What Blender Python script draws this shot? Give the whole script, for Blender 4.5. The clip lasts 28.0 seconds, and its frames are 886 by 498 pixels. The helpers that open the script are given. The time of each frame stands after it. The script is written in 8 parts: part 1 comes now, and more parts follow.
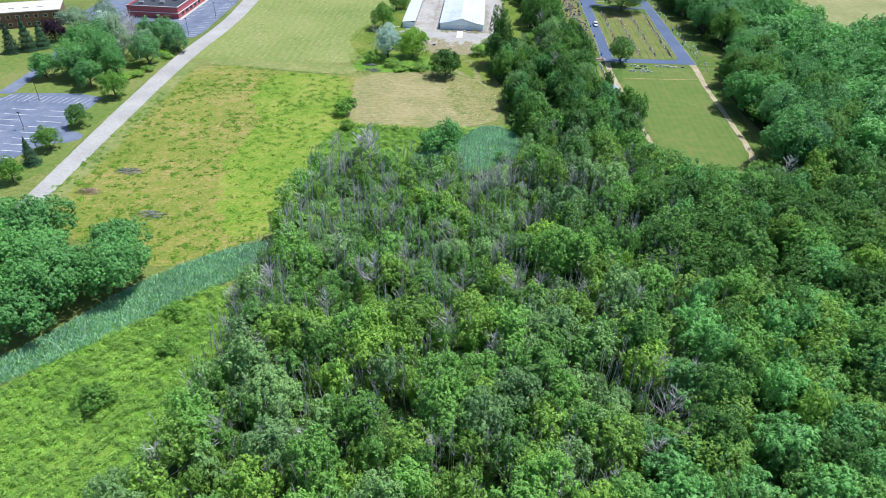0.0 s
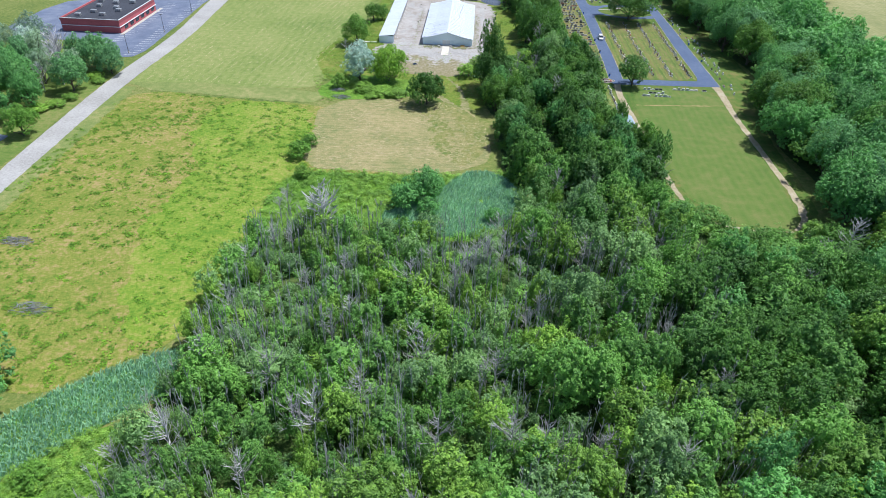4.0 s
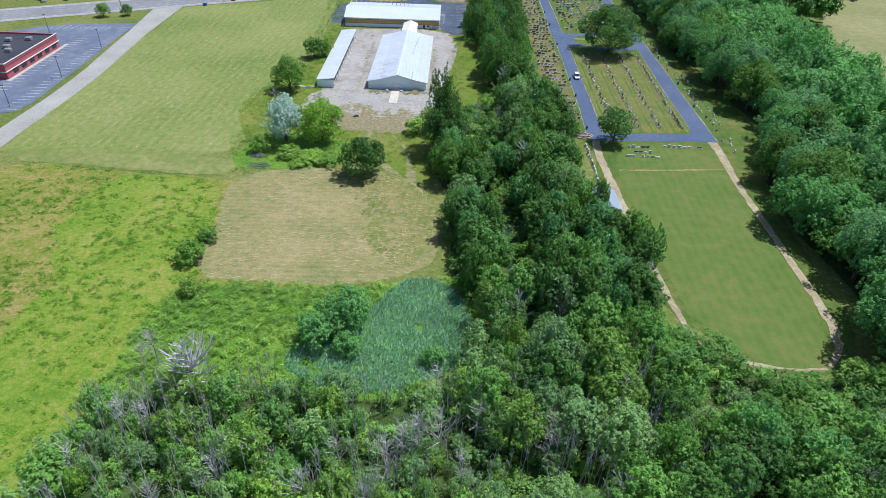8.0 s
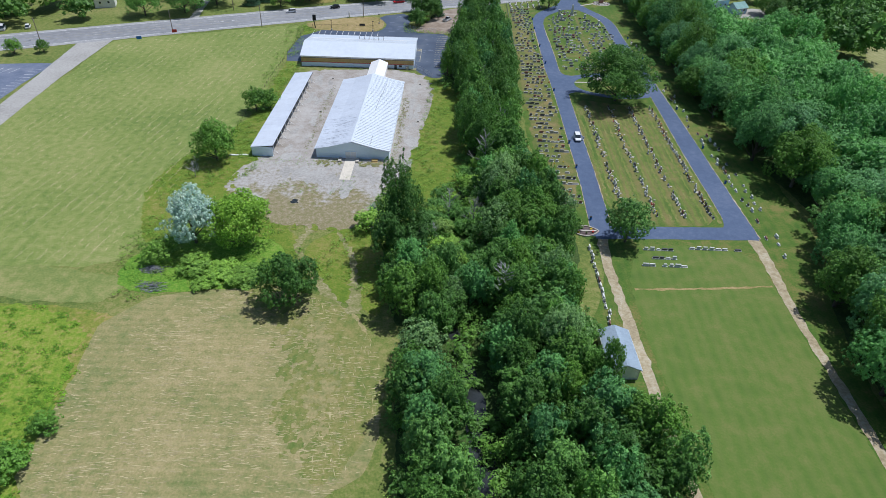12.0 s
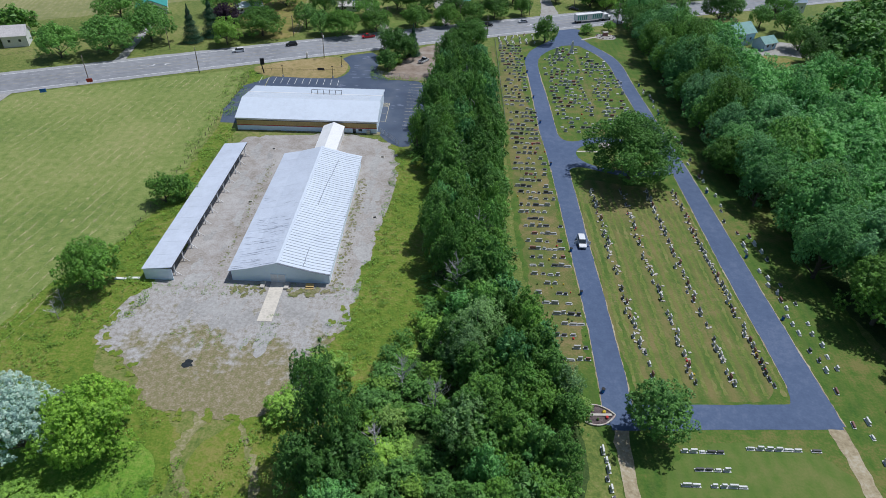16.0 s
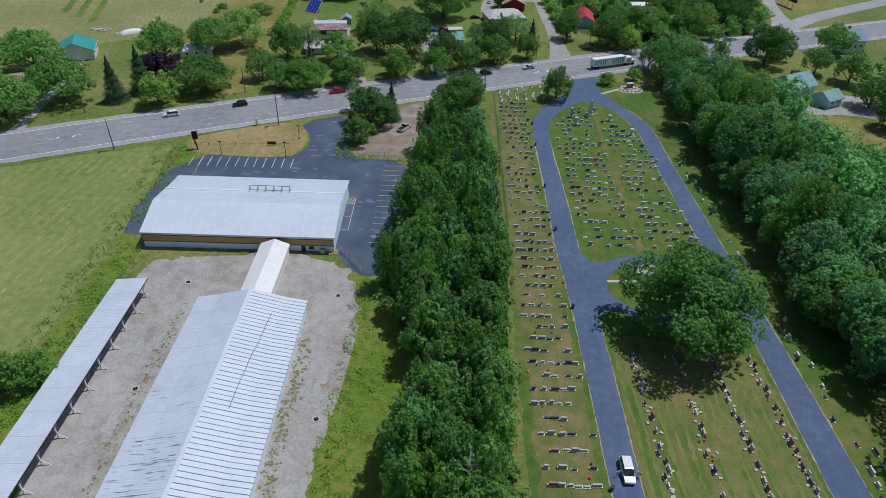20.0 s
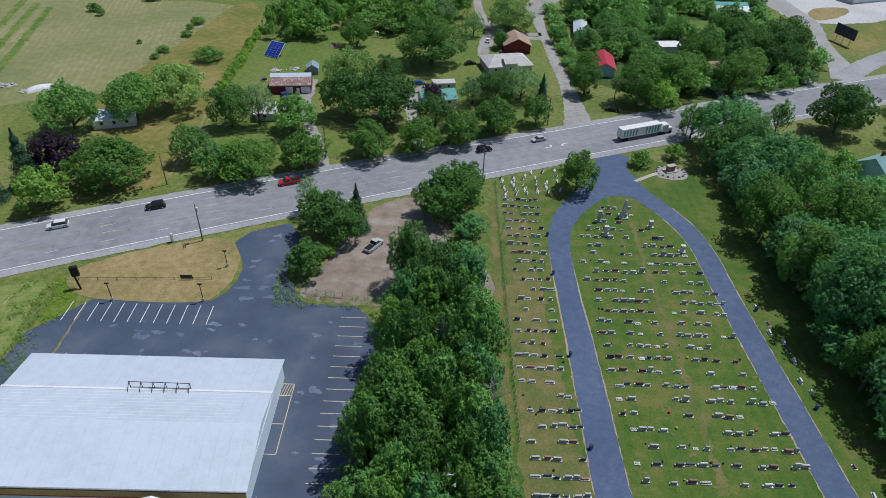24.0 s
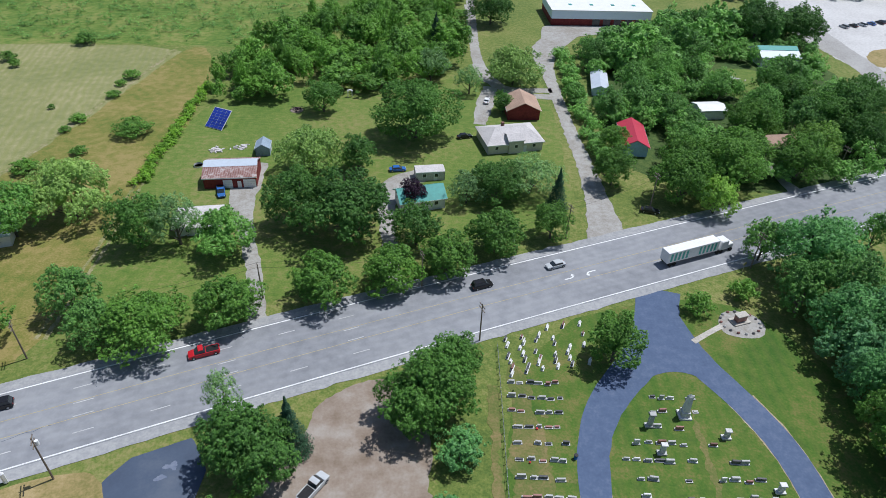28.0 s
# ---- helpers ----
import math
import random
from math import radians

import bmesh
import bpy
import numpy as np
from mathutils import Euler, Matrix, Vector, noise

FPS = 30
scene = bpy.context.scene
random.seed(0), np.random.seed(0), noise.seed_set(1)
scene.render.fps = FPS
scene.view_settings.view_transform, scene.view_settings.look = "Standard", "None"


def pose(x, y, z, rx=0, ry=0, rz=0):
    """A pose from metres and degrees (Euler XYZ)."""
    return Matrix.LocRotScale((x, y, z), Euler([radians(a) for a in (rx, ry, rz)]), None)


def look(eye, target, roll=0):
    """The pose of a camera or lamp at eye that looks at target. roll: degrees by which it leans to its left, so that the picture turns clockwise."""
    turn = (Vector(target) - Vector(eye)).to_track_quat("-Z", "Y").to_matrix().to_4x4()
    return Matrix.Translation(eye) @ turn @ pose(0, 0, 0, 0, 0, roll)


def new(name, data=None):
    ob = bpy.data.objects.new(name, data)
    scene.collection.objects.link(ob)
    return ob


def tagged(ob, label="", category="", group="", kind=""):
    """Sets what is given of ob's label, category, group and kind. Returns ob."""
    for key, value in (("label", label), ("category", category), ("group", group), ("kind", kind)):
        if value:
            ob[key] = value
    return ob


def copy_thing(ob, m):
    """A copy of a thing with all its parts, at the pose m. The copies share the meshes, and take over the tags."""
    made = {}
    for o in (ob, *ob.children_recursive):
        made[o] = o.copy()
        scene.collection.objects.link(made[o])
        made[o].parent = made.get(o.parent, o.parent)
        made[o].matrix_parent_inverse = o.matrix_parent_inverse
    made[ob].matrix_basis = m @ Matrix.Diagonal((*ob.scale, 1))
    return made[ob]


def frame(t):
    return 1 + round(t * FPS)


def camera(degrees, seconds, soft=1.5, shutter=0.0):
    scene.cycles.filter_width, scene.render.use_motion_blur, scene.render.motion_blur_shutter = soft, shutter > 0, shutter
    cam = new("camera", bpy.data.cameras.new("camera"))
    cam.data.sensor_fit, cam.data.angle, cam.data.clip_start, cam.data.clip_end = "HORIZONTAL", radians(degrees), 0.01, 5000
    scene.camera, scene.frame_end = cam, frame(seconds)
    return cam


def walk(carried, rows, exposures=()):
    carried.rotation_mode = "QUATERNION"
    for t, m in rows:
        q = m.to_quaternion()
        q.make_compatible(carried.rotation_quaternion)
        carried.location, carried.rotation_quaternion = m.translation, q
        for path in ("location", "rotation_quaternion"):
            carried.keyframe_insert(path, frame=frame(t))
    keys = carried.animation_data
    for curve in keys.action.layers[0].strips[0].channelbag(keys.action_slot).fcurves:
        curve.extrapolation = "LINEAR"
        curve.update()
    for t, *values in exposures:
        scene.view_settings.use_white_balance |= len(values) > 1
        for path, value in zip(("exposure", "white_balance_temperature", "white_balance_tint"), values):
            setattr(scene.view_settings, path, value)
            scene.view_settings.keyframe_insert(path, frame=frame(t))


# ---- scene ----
cam = camera(70.0, 28.0, soft=0.45)
# seconds, eye x, y, z, yaw, pitch, roll
PATH = [
    (0, 4.73, -16.24, 96.95, 2.72, -35.85, 1.98),
    (0.5, 4.91, -10.86, 95.41, 2.70, -35.88, 1.98),
    (1, 5.05, -5.35, 93.94, 2.68, -35.92, 1.98),
    (1.5, 5.18, 0.36, 92.65, 2.65, -35.92, 1.98),
    (2, 5.36, 6.24, 91.60, 2.64, -35.95, 1.98),
    (2.5, 5.56, 12.22, 90.85, 2.64, -35.93, 1.98),
    (3, 5.76, 18.24, 90.42, 2.64, -35.93, 1.98),
    (3.5, 6.10, 24.25, 90.31, 2.60, -35.94, 1.98),
    (5.5, 8.34, 48.30, 90.50, 0.17, -35.95, 1.98),
    (6, 9.39, 54.42, 90.55, 0.29, -35.92, 1.98),
    (6.5, 10.94, 60.75, 90.58, 0.38, -35.91, 1.98),
    (7, 12.63, 67.32, 90.58, 0.40, -35.90, 1.98),
    (7.5, 14.31, 74.10, 90.56, 0.44, -35.91, 1.98),
    (8, 15.93, 81.09, 90.51, 0.50, -35.89, 1.98),
    (8.5, 17.42, 88.28, 90.44, 0.57, -35.93, 1.98),
    (9, 18.73, 95.55, 90.33, 0.58, -35.98, 1.98),
    (9.5, 19.88, 102.85, 90.20, 0.59, -35.99, 1.98),
    (10, 20.88, 110.21, 90.06, 0.61, -35.98, 1.98),
    (10.5, 21.75, 117.64, 89.90, 0.64, -35.99, 1.98),
    (11, 22.55, 125.03, 89.74, 0.60, -35.99, 1.98),
    (11.5, 23.36, 132.19, 89.66, 0.56, -36.00, 1.98),
    (13.5, 26.84, 160.13, 89.67, 0.33, -36.12, 1.98),
    (14, 27.78, 167.30, 89.69, 0.21, -36.12, 1.98),
    (14.5, 28.72, 174.82, 89.69, 0.20, -36.14, 1.98),
    (15, 29.58, 182.60, 89.65, 0.20, -36.15, 1.98),
    (15.5, 30.28, 190.51, 89.57, 0.21, -36.14, 1.98),
    (16, 30.89, 198.45, 89.49, 0.22, -36.13, 1.98),
    (16.5, 31.42, 206.41, 89.42, 0.23, -36.14, 1.98),
    (17, 31.88, 214.46, 89.36, 0.23, -36.12, 1.98),
    (17.5, 32.27, 222.58, 89.32, 0.21, -36.17, 1.98),
    (18, 32.63, 230.69, 89.29, 0.20, -36.19, 1.98),
    (18.5, 32.94, 238.77, 89.21, 0.19, -36.20, 1.98),
    (19, 33.19, 246.90, 89.04, 0.17, -36.21, 1.98),
    (19.5, 33.38, 255.18, 88.81, 0.13, -36.18, 1.98),
    (20, 33.53, 263.54, 88.54, 0.13, -36.21, 1.98),
    (20.5, 33.64, 271.86, 88.29, 0.09, -36.21, 1.98),
    (21, 33.78, 280.10, 88.08, 0.08, -36.20, 1.98),
    (21.5, 33.99, 288.26, 87.95, 0.01, -36.24, 1.98),
    (23.5, 35.09, 320.82, 87.64, -0.13, -36.32, 1.98),
    (24, 35.39, 328.99, 87.57, -0.13, -36.29, 1.98),
    (24.5, 35.68, 337.16, 87.52, -0.15, -36.28, 1.98),
    (25, 35.97, 345.27, 87.51, -0.17, -36.27, 1.98),
    (25.5, 36.27, 353.35, 87.50, -0.20, -36.26, 1.98),
    (26, 36.59, 361.38, 87.50, -0.18, -36.25, 1.98),
    (26.5, 36.90, 369.27, 87.49, -0.19, -36.27, 1.98),
    (27, 37.21, 376.95, 87.50, -0.23, -36.21, 1.98),
    (27.5, 37.54, 384.44, 87.55, -0.24, -36.24, 1.98),
    (28, 37.86, 391.80, 87.65, -0.23, -36.21, 1.98),
]


def aim(x, y, z, yaw, pitch, roll):
    a, b = radians(yaw), radians(pitch)
    ahead = Vector((-math.sin(a) * math.cos(b), math.cos(a) * math.cos(b), math.sin(b)))
    return look((x, y, z), Vector((x, y, z)) + 10 * ahead, roll)


EXPOSURES = [(t, stops, 6050, 10) for t, stops in ((0, 0.34), (3, 0.29), (8, 0.0), (11, -0.17), (14, -0.34), (17, -0.48), (20, -0.66), (24, -0.58), (26, -0.38), (28, -0.2))]
walk(cam, [(t, aim(*row)) for t, *row in PATH], EXPOSURES)

# ---- light ----
SUN_UP, SUN_FROM = 65.0, 58.0  # degrees above the horizon, degrees clockwise from +y
world = bpy.data.worlds.new("sky")
scene.world = world
world.use_nodes = True
_n = world.node_tree.nodes
_sky = _n.new("ShaderNodeTexSky")
_sky.sky_type, _sky.sun_disc = "NISHITA", False
_sky.sun_elevation, _sky.sun_rotation = radians(SUN_UP), radians(SUN_FROM)
_n["Background"].inputs["Strength"].default_value = 0.092
world.node_tree.links.new(_sky.outputs[0], _n["Background"].inputs["Color"])
sun = new("sun", bpy.data.lights.new("sun", "SUN"))
sun.data.energy, sun.data.angle, sun.data.color = 4.5, radians(0.6), (1.0, 0.975, 0.94)
_sv = Vector((math.sin(radians(SUN_FROM)) * math.cos(radians(SUN_UP)), math.cos(radians(SUN_FROM)) * math.cos(radians(SUN_UP)), math.sin(radians(SUN_UP))))
sun.matrix_world = look(_sv * 300, (0, 0, 0))


# ---- materials ----
def material(name, cols, scales=(0.03, 0.4), rough=0.9, bump=0.0, bump_scale=2.0, metal=0.0, per_object=0.0, per_island=0.0, stripe=None, detail=4.0, spec=0.3, translucent=0.0, tone=0.0, fine=2.2, fine_share=0.3, span=0.11):
    """cols: dark, mid, light. Noise at two sizes mixes them; stripe = (direction in degrees, width, strength, colour)."""
    m = bpy.data.materials.new(name)
    m.use_nodes = True
    t = m.node_tree
    n, ln = t.nodes, t.links
    bsdf = n["Principled BSDF"]
    geo = n.new("ShaderNodeNewGeometry")
    pos = geo.outputs["Position"]
    n1 = n.new("ShaderNodeTexNoise")
    n1.inputs["Scale"].default_value, n1.inputs["Detail"].default_value = scales[0], detail
    n2 = n.new("ShaderNodeTexNoise")
    n2.inputs["Scale"].default_value, n2.inputs["Detail"].default_value = scales[1], detail
    ln.new(pos, n1.inputs["Vector"])
    ln.new(pos, n2.inputs["Vector"])
    add = n.new("ShaderNodeMath")
    add.operation = "ADD"
    half1 = n.new("ShaderNodeMath")
    half1.operation, half1.inputs[1].default_value = "MULTIPLY", 0.5
    half2 = n.new("ShaderNodeMath")
    half2.operation, half2.inputs[1].default_value = "MULTIPLY", 0.5
    ln.new(n1.outputs["Fac"], half1.inputs[0])
    ln.new(n2.outputs["Fac"], half2.inputs[0])
    ln.new(half1.outputs[0], add.inputs[0])
    ln.new(half2.outputs[0], add.inputs[1])
    n4 = n.new("ShaderNodeTexNoise")
    n4.inputs["Scale"].default_value, n4.inputs["Detail"].default_value = fine, 5
    ln.new(pos, n4.inputs["Vector"])
    mixed = n.new("ShaderNodeMix")
    mixed.inputs["Factor"].default_value = fine_share
    ln.new(add.outputs[0], mixed.inputs["A"])
    ln.new(n4.outputs["Fac"], mixed.inputs["B"])
    fac = mixed.outputs["Result"]
    for amount, kind in ((per_object, "ShaderNodeObjectInfo"), (per_island, "ShaderNodeNewGeometry")):
        if amount:
            src = n.new(kind)
            out = src.outputs["Random" if kind == "ShaderNodeObjectInfo" else "Random Per Island"]
            mr = n.new("ShaderNodeMapRange")
            mr.inputs["To Min"].default_value, mr.inputs["To Max"].default_value = -amount / 2, amount / 2
            ln.new(out, mr.inputs["Value"])
            a2 = n.new("ShaderNodeMath")
            a2.operation = "ADD"
            ln.new(fac, a2.inputs[0])
            ln.new(mr.outputs[0], a2.inputs[1])
            fac = a2.outputs[0]
    if tone:
        own = n.new("ShaderNodeAttribute")
        own.attribute_name = "tone"
        a3 = n.new("ShaderNodeMath")
        a3.operation, a3.inputs[1].default_value = "MULTIPLY_ADD", tone
        ln.new(own.outputs["Fac"], a3.inputs[0])
        ln.new(fac, a3.inputs[2])
        fac = a3.outputs[0]
    ramp = n.new("ShaderNodeValToRGB")
    el = ramp.color_ramp.elements
    el[0].position, el[0].color = 0.5 - span, (*cols[0], 1)
    el[1].position, el[1].color = 0.5 + span, (*cols[2], 1)
    mid = el.new(0.5)
    mid.color = (*cols[1], 1)
    ln.new(fac, ramp.inputs["Fac"])
    colour = ramp.outputs["Color"]
    if stripe:
        ang, width, strength, tint, waver = (*stripe, 4.5)[:5]
        mp = n.new("ShaderNodeMapping")
        mp.inputs["Rotation"].default_value = (0, 0, radians(ang))
        ln.new(pos, mp.inputs["Vector"])
        wv = n.new("ShaderNodeTexWave")
        wv.wave_type, wv.bands_direction = "BANDS", "X"
        wv.inputs["Scale"].default_value = 0.314 / width
        wv.inputs["Distortion"].default_value, wv.inputs["Detail"].default_value, wv.inputs["Detail Scale"].default_value = waver, 4.0 if waver > 1 else 0.5, 0.8 if waver > 1 else 0.15
        ln.new(mp.outputs[0], wv.inputs["Vector"])
        n3 = n.new("ShaderNodeTexNoise")
        n3.inputs["Scale"].default_value, n3.inputs["Detail"].default_value = 0.12, 4
        ln.new(pos, n3.inputs["Vector"])
        mul = n.new("ShaderNodeMath")
        mul.operation = "MULTIPLY"
        ln.new(wv.outputs["Fac"], mul.inputs[0])
        ln.new(n3.outputs["Fac"], mul.inputs[1])
        mul2 = n.new("ShaderNodeMath")
        mul2.operation, mul2.inputs[1].default_value = "MULTIPLY", strength
        ln.new(mul.outputs[0], mul2.inputs[0])
        mx = n.new("ShaderNodeMix")
        mx.data_type = "RGBA"
        ln.new(mul2.outputs[0], mx.inputs["Factor"])
        ln.new(colour, mx.inputs["A"])
        mx.inputs["B"].default_value = (*tint, 1)
        colour = mx.outputs["Result"]
    ln.new(colour, bsdf.inputs["Base Color"])
    bsdf.inputs["Roughness"].default_value, bsdf.inputs["Metallic"].default_value = rough, metal
    bsdf.inputs["Specular IOR Level"].default_value = spec
    if bump:
        nb = n.new("ShaderNodeTexNoise")
        nb.inputs["Scale"].default_value, nb.inputs["Detail"].default_value = bump_scale, 5
        ln.new(pos, nb.inputs["Vector"])
        bp = n.new("ShaderNodeBump")
        bp.inputs["Strength"].default_value, bp.inputs["Distance"].default_value = bump, 0.3
        ln.new(nb.outputs["Fac"], bp.inputs["Height"])
        ln.new(bp.outputs[0], bsdf.inputs["Normal"])
    if translucent:
        tr = n.new("ShaderNodeBsdfTranslucent")
        ln.new(colour, tr.inputs["Color"])
        ms = n.new("ShaderNodeMixShader")
        ms.inputs[0].default_value = translucent
        ln.new(bsdf.outputs[0], ms.inputs[1])
        ln.new(tr.outputs[0], ms.inputs[2])
        ln.new(ms.outputs[0], n["Material Output"].inputs["Surface"])
    return m


def graded(name, south, north, y0, y1):
    """Ground that turns from one mix of colours into another along y, with an uneven border."""
    m = bpy.data.materials.new(name)
    m.use_nodes = True
    n, ln = m.node_tree.nodes, m.node_tree.links
    pos = n.new("ShaderNodeNewGeometry").outputs["Position"]
    grains = []
    for scale, detail in ((0.16, 6), (0.9, 6), (3.0, 4)):
        t = n.new("ShaderNodeTexNoise")
        t.inputs["Scale"].default_value, t.inputs["Detail"].default_value = scale, detail
        ln.new(pos, t.inputs["Vector"])
        grains.append(t.outputs["Fac"])
    mid = n.new("ShaderNodeMath")
    mid.operation = "ADD"
    ln.new(grains[1], mid.inputs[0])
    ln.new(grains[2], mid.inputs[1])
    half = n.new("ShaderNodeMath")
    half.operation, half.inputs[1].default_value = "MULTIPLY", 0.5
    ln.new(mid.outputs[0], half.inputs[0])
    ramps = []
    for cols in (south, north):
        ramp = n.new("ShaderNodeValToRGB")
        el = ramp.color_ramp.elements
        el[0].position, el[0].color = 0.36, (*cols[0], 1)
        el[1].position, el[1].color = 0.64, (*cols[2], 1)
        el.new(0.5).color = (*cols[1], 1)
        ln.new(half.outputs[0], ramp.inputs["Fac"])
        ramps.append(ramp.outputs["Color"])
    xyz = n.new("ShaderNodeSeparateXYZ")
    ln.new(pos, xyz.inputs[0])
    along = n.new("ShaderNodeMapRange")
    along.inputs["From Min"].default_value, along.inputs["From Max"].default_value = y0, y1
    along.inputs["To Min"].default_value, along.inputs["To Max"].default_value, along.clamp = -1.0, 1.0, False
    ln.new(xyz.outputs["Y"], along.inputs["Value"])
    rough_edge = n.new("ShaderNodeMath")
    rough_edge.operation, rough_edge.inputs[1].default_value = "MULTIPLY_ADD", 5.0
    ln.new(grains[0], rough_edge.inputs[0])
    ln.new(along.outputs[0], rough_edge.inputs[2])
    grain_edge = n.new("ShaderNodeMath")
    grain_edge.operation, grain_edge.inputs[1].default_value = "MULTIPLY_ADD", 2.4
    ln.new(grains[1], grain_edge.inputs[0])
    ln.new(rough_edge.outputs[0], grain_edge.inputs[2])
    share = n.new("ShaderNodeMapRange")
    share.inputs["From Min"].default_value, share.inputs["From Max"].default_value = 3.2, 4.2
    ln.new(grain_edge.outputs[0], share.inputs["Value"])
    mx = n.new("ShaderNodeMix")
    mx.data_type = "RGBA"
    ln.new(share.outputs[0], mx.inputs["Factor"])
    ln.new(ramps[0], mx.inputs["A"])
    ln.new(ramps[1], mx.inputs["B"])
    ln.new(mx.outputs["Result"], n["Principled BSDF"].inputs["Base Color"])
    n["Principled BSDF"].inputs["Roughness"].default_value = 0.9
    bp = n.new("ShaderNodeBump")
    bp.inputs["Strength"].default_value, bp.inputs["Distance"].default_value = 0.3, 0.2
    ln.new(grains[2], bp.inputs["Height"])
    ln.new(bp.outputs[0], n["Principled BSDF"].inputs["Normal"])
    return m


def shades(c, lo=0.72, hi=1.3):
    return [tuple(v * lo for v in c), tuple(c), tuple(min(v * hi, 0.95) for v in c)]


def leaf(name, c, warm=0.0):
    c = (1.12 * c[0], 1.03 * c[1], 1.16 * c[2])
    dark = (c[0] * 0.6, c[1] * 0.66, c[2] * 0.72)
    light = (min(c[0] * 1.42 + warm, 0.8), min(c[1] * 1.36 + warm, 0.8), c[2] * 1.2)
    return material(name, [dark, c, light], (0.09, 0.9), rough=0.5, per_object=0.2, per_island=0.2, translucent=0.27, tone=0.26, spec=0.25, span=0.17)


GRASS = material("grass", [(0.08, 0.13, 0.026), (0.148, 0.19, 0.042), (0.255, 0.24, 0.088)], (0.035, 0.7), bump=0.5)
VERGE = material("bright_rough_grass", [(0.085, 0.16, 0.014), (0.145, 0.205, 0.024), (0.235, 0.225, 0.06)], (0.06, 0.7), bump=0.6)
DRYWEED = material("dry_wall_weeds", [(0.12, 0.14, 0.04), (0.2, 0.19, 0.09), (0.31, 0.28, 0.19)], (0.2, 0.9), bump=0.5, span=0.13)
SLAWN = material("south_lawn", [(0.07, 0.135, 0.022), (0.1, 0.165, 0.028), (0.17, 0.185, 0.055)], (0.028, 0.3), bump=0.2, stripe=(1.5, 2.4, 0.55, (0.165, 0.185, 0.055), 0.5), span=0.15, fine_share=0.2)
MEADOW2 = material("lush_meadow", [(0.1, 0.205, 0.016), (0.18, 0.265, 0.028), (0.29, 0.29, 0.07)], (0.06, 0.4), bump=0.8, fine=1.1, fine_share=0.42)
DRYGRAVE = material("parched_cemetery_lawn", [(0.085, 0.135, 0.026), (0.145, 0.155, 0.045), (0.25, 0.19, 0.085)], (0.08, 0.35), bump=0.3, span=0.12)
MOWLIGHT = material("mown_light_stripe", [(0.1, 0.16, 0.028), (0.15, 0.19, 0.04), (0.22, 0.205, 0.075)], (0.12, 0.6), bump=0.3)
DRYCEM = material("dry_cemetery_lawn", [(0.058, 0.122, 0.018), (0.092, 0.15, 0.026), (0.2, 0.178, 0.07)], (0.09, 0.4), bump=0.3, stripe=(0.5, 3.85, 1.1, (0.225, 0.175, 0.07), 0.7), span=0.12)
LAWN = material("mown_lawn", [(0.078, 0.15, 0.022), (0.132, 0.195, 0.036), (0.235, 0.22, 0.08)], (0.03, 0.5), bump=0.3, stripe=(90, 1.6, 0.35, (0.2, 0.2, 0.07)))
CEM = material("cemetery_lawn", [(0.045, 0.112, 0.014), (0.08, 0.148, 0.02), (0.175, 0.168, 0.05)], (0.055, 0.35), bump=0.3, stripe=(0.5, 2.3, 0.28, (0.19, 0.165, 0.055), 2.5))
MEADOW = material("meadow", [(0.12, 0.19, 0.022), (0.205, 0.228, 0.04), (0.34, 0.26, 0.105)], (0.035, 0.3), bump=0.8, fine=1.1, fine_share=0.42)
HERB = material("tall_herbs", [(0.075, 0.19, 0.018), (0.128, 0.262, 0.025), (0.205, 0.3, 0.05)], (0.07, 0.9), bump=0.9)
FIELD = material("mown_field", [(0.12, 0.185, 0.04), (0.19, 0.245, 0.062), (0.28, 0.29, 0.11)], (0.022, 0.5), bump=0.5, stripe=(-3, 3.4, 0.28, (0.34, 0.33, 0.13), 0.9))
HAY = material("cut_hay", [(0.15, 0.19, 0.06), (0.25, 0.235, 0.095), (0.36, 0.3, 0.15)], (0.06, 0.5), bump=0.6, stripe=(88, 1.7, 0.4, (0.4, 0.34, 0.18), 1.5))
HAYGREEN = material("greener_stubble", [(0.11, 0.165, 0.035), (0.18, 0.2, 0.055), (0.29, 0.25, 0.1)], (0.08, 0.5), bump=0.6, stripe=(8, 1.7, 0.4, (0.3, 0.26, 0.11), 1.5))
STRAW = material("pale_straw", shades((0.43, 0.37, 0.21), 0.75, 1.2), (0.3, 2.0), rough=0.9, per_island=0.3)
PATHGRASS = material("mown_path_grass", [(0.13, 0.19, 0.05), (0.19, 0.23, 0.065), (0.29, 0.28, 0.11)], (0.08, 0.5), bump=0.4)
TANLAWN = material("dry_lawn", [(0.2, 0.18, 0.06), (0.3, 0.235, 0.1), (0.39, 0.3, 0.15)], (0.06, 0.6), bump=0.3)
ROUGHF = material("rough_dry_grass", [(0.125, 0.16, 0.03), (0.2, 0.19, 0.048), (0.285, 0.23, 0.085)], (0.045, 0.4), bump=0.4, span=0.09)
NFIELD = material("stubble_field", [(0.175, 0.2, 0.075), (0.25, 0.25, 0.11), (0.345, 0.32, 0.165)], (0.03, 0.3), bump=0.3, stripe=(-14, 2.4, 0.9, (0.2, 0.22, 0.06)))
CROP = material("crop_rows", [(0.06, 0.14, 0.018), (0.115, 0.195, 0.03), (0.23, 0.24, 0.07)], (0.06, 0.4), bump=0.8, span=0.08, stripe=(78, 2.5, 0.6, (0.2, 0.22, 0.06)))
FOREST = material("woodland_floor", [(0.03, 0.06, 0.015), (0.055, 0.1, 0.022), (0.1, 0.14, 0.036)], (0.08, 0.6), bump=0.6)
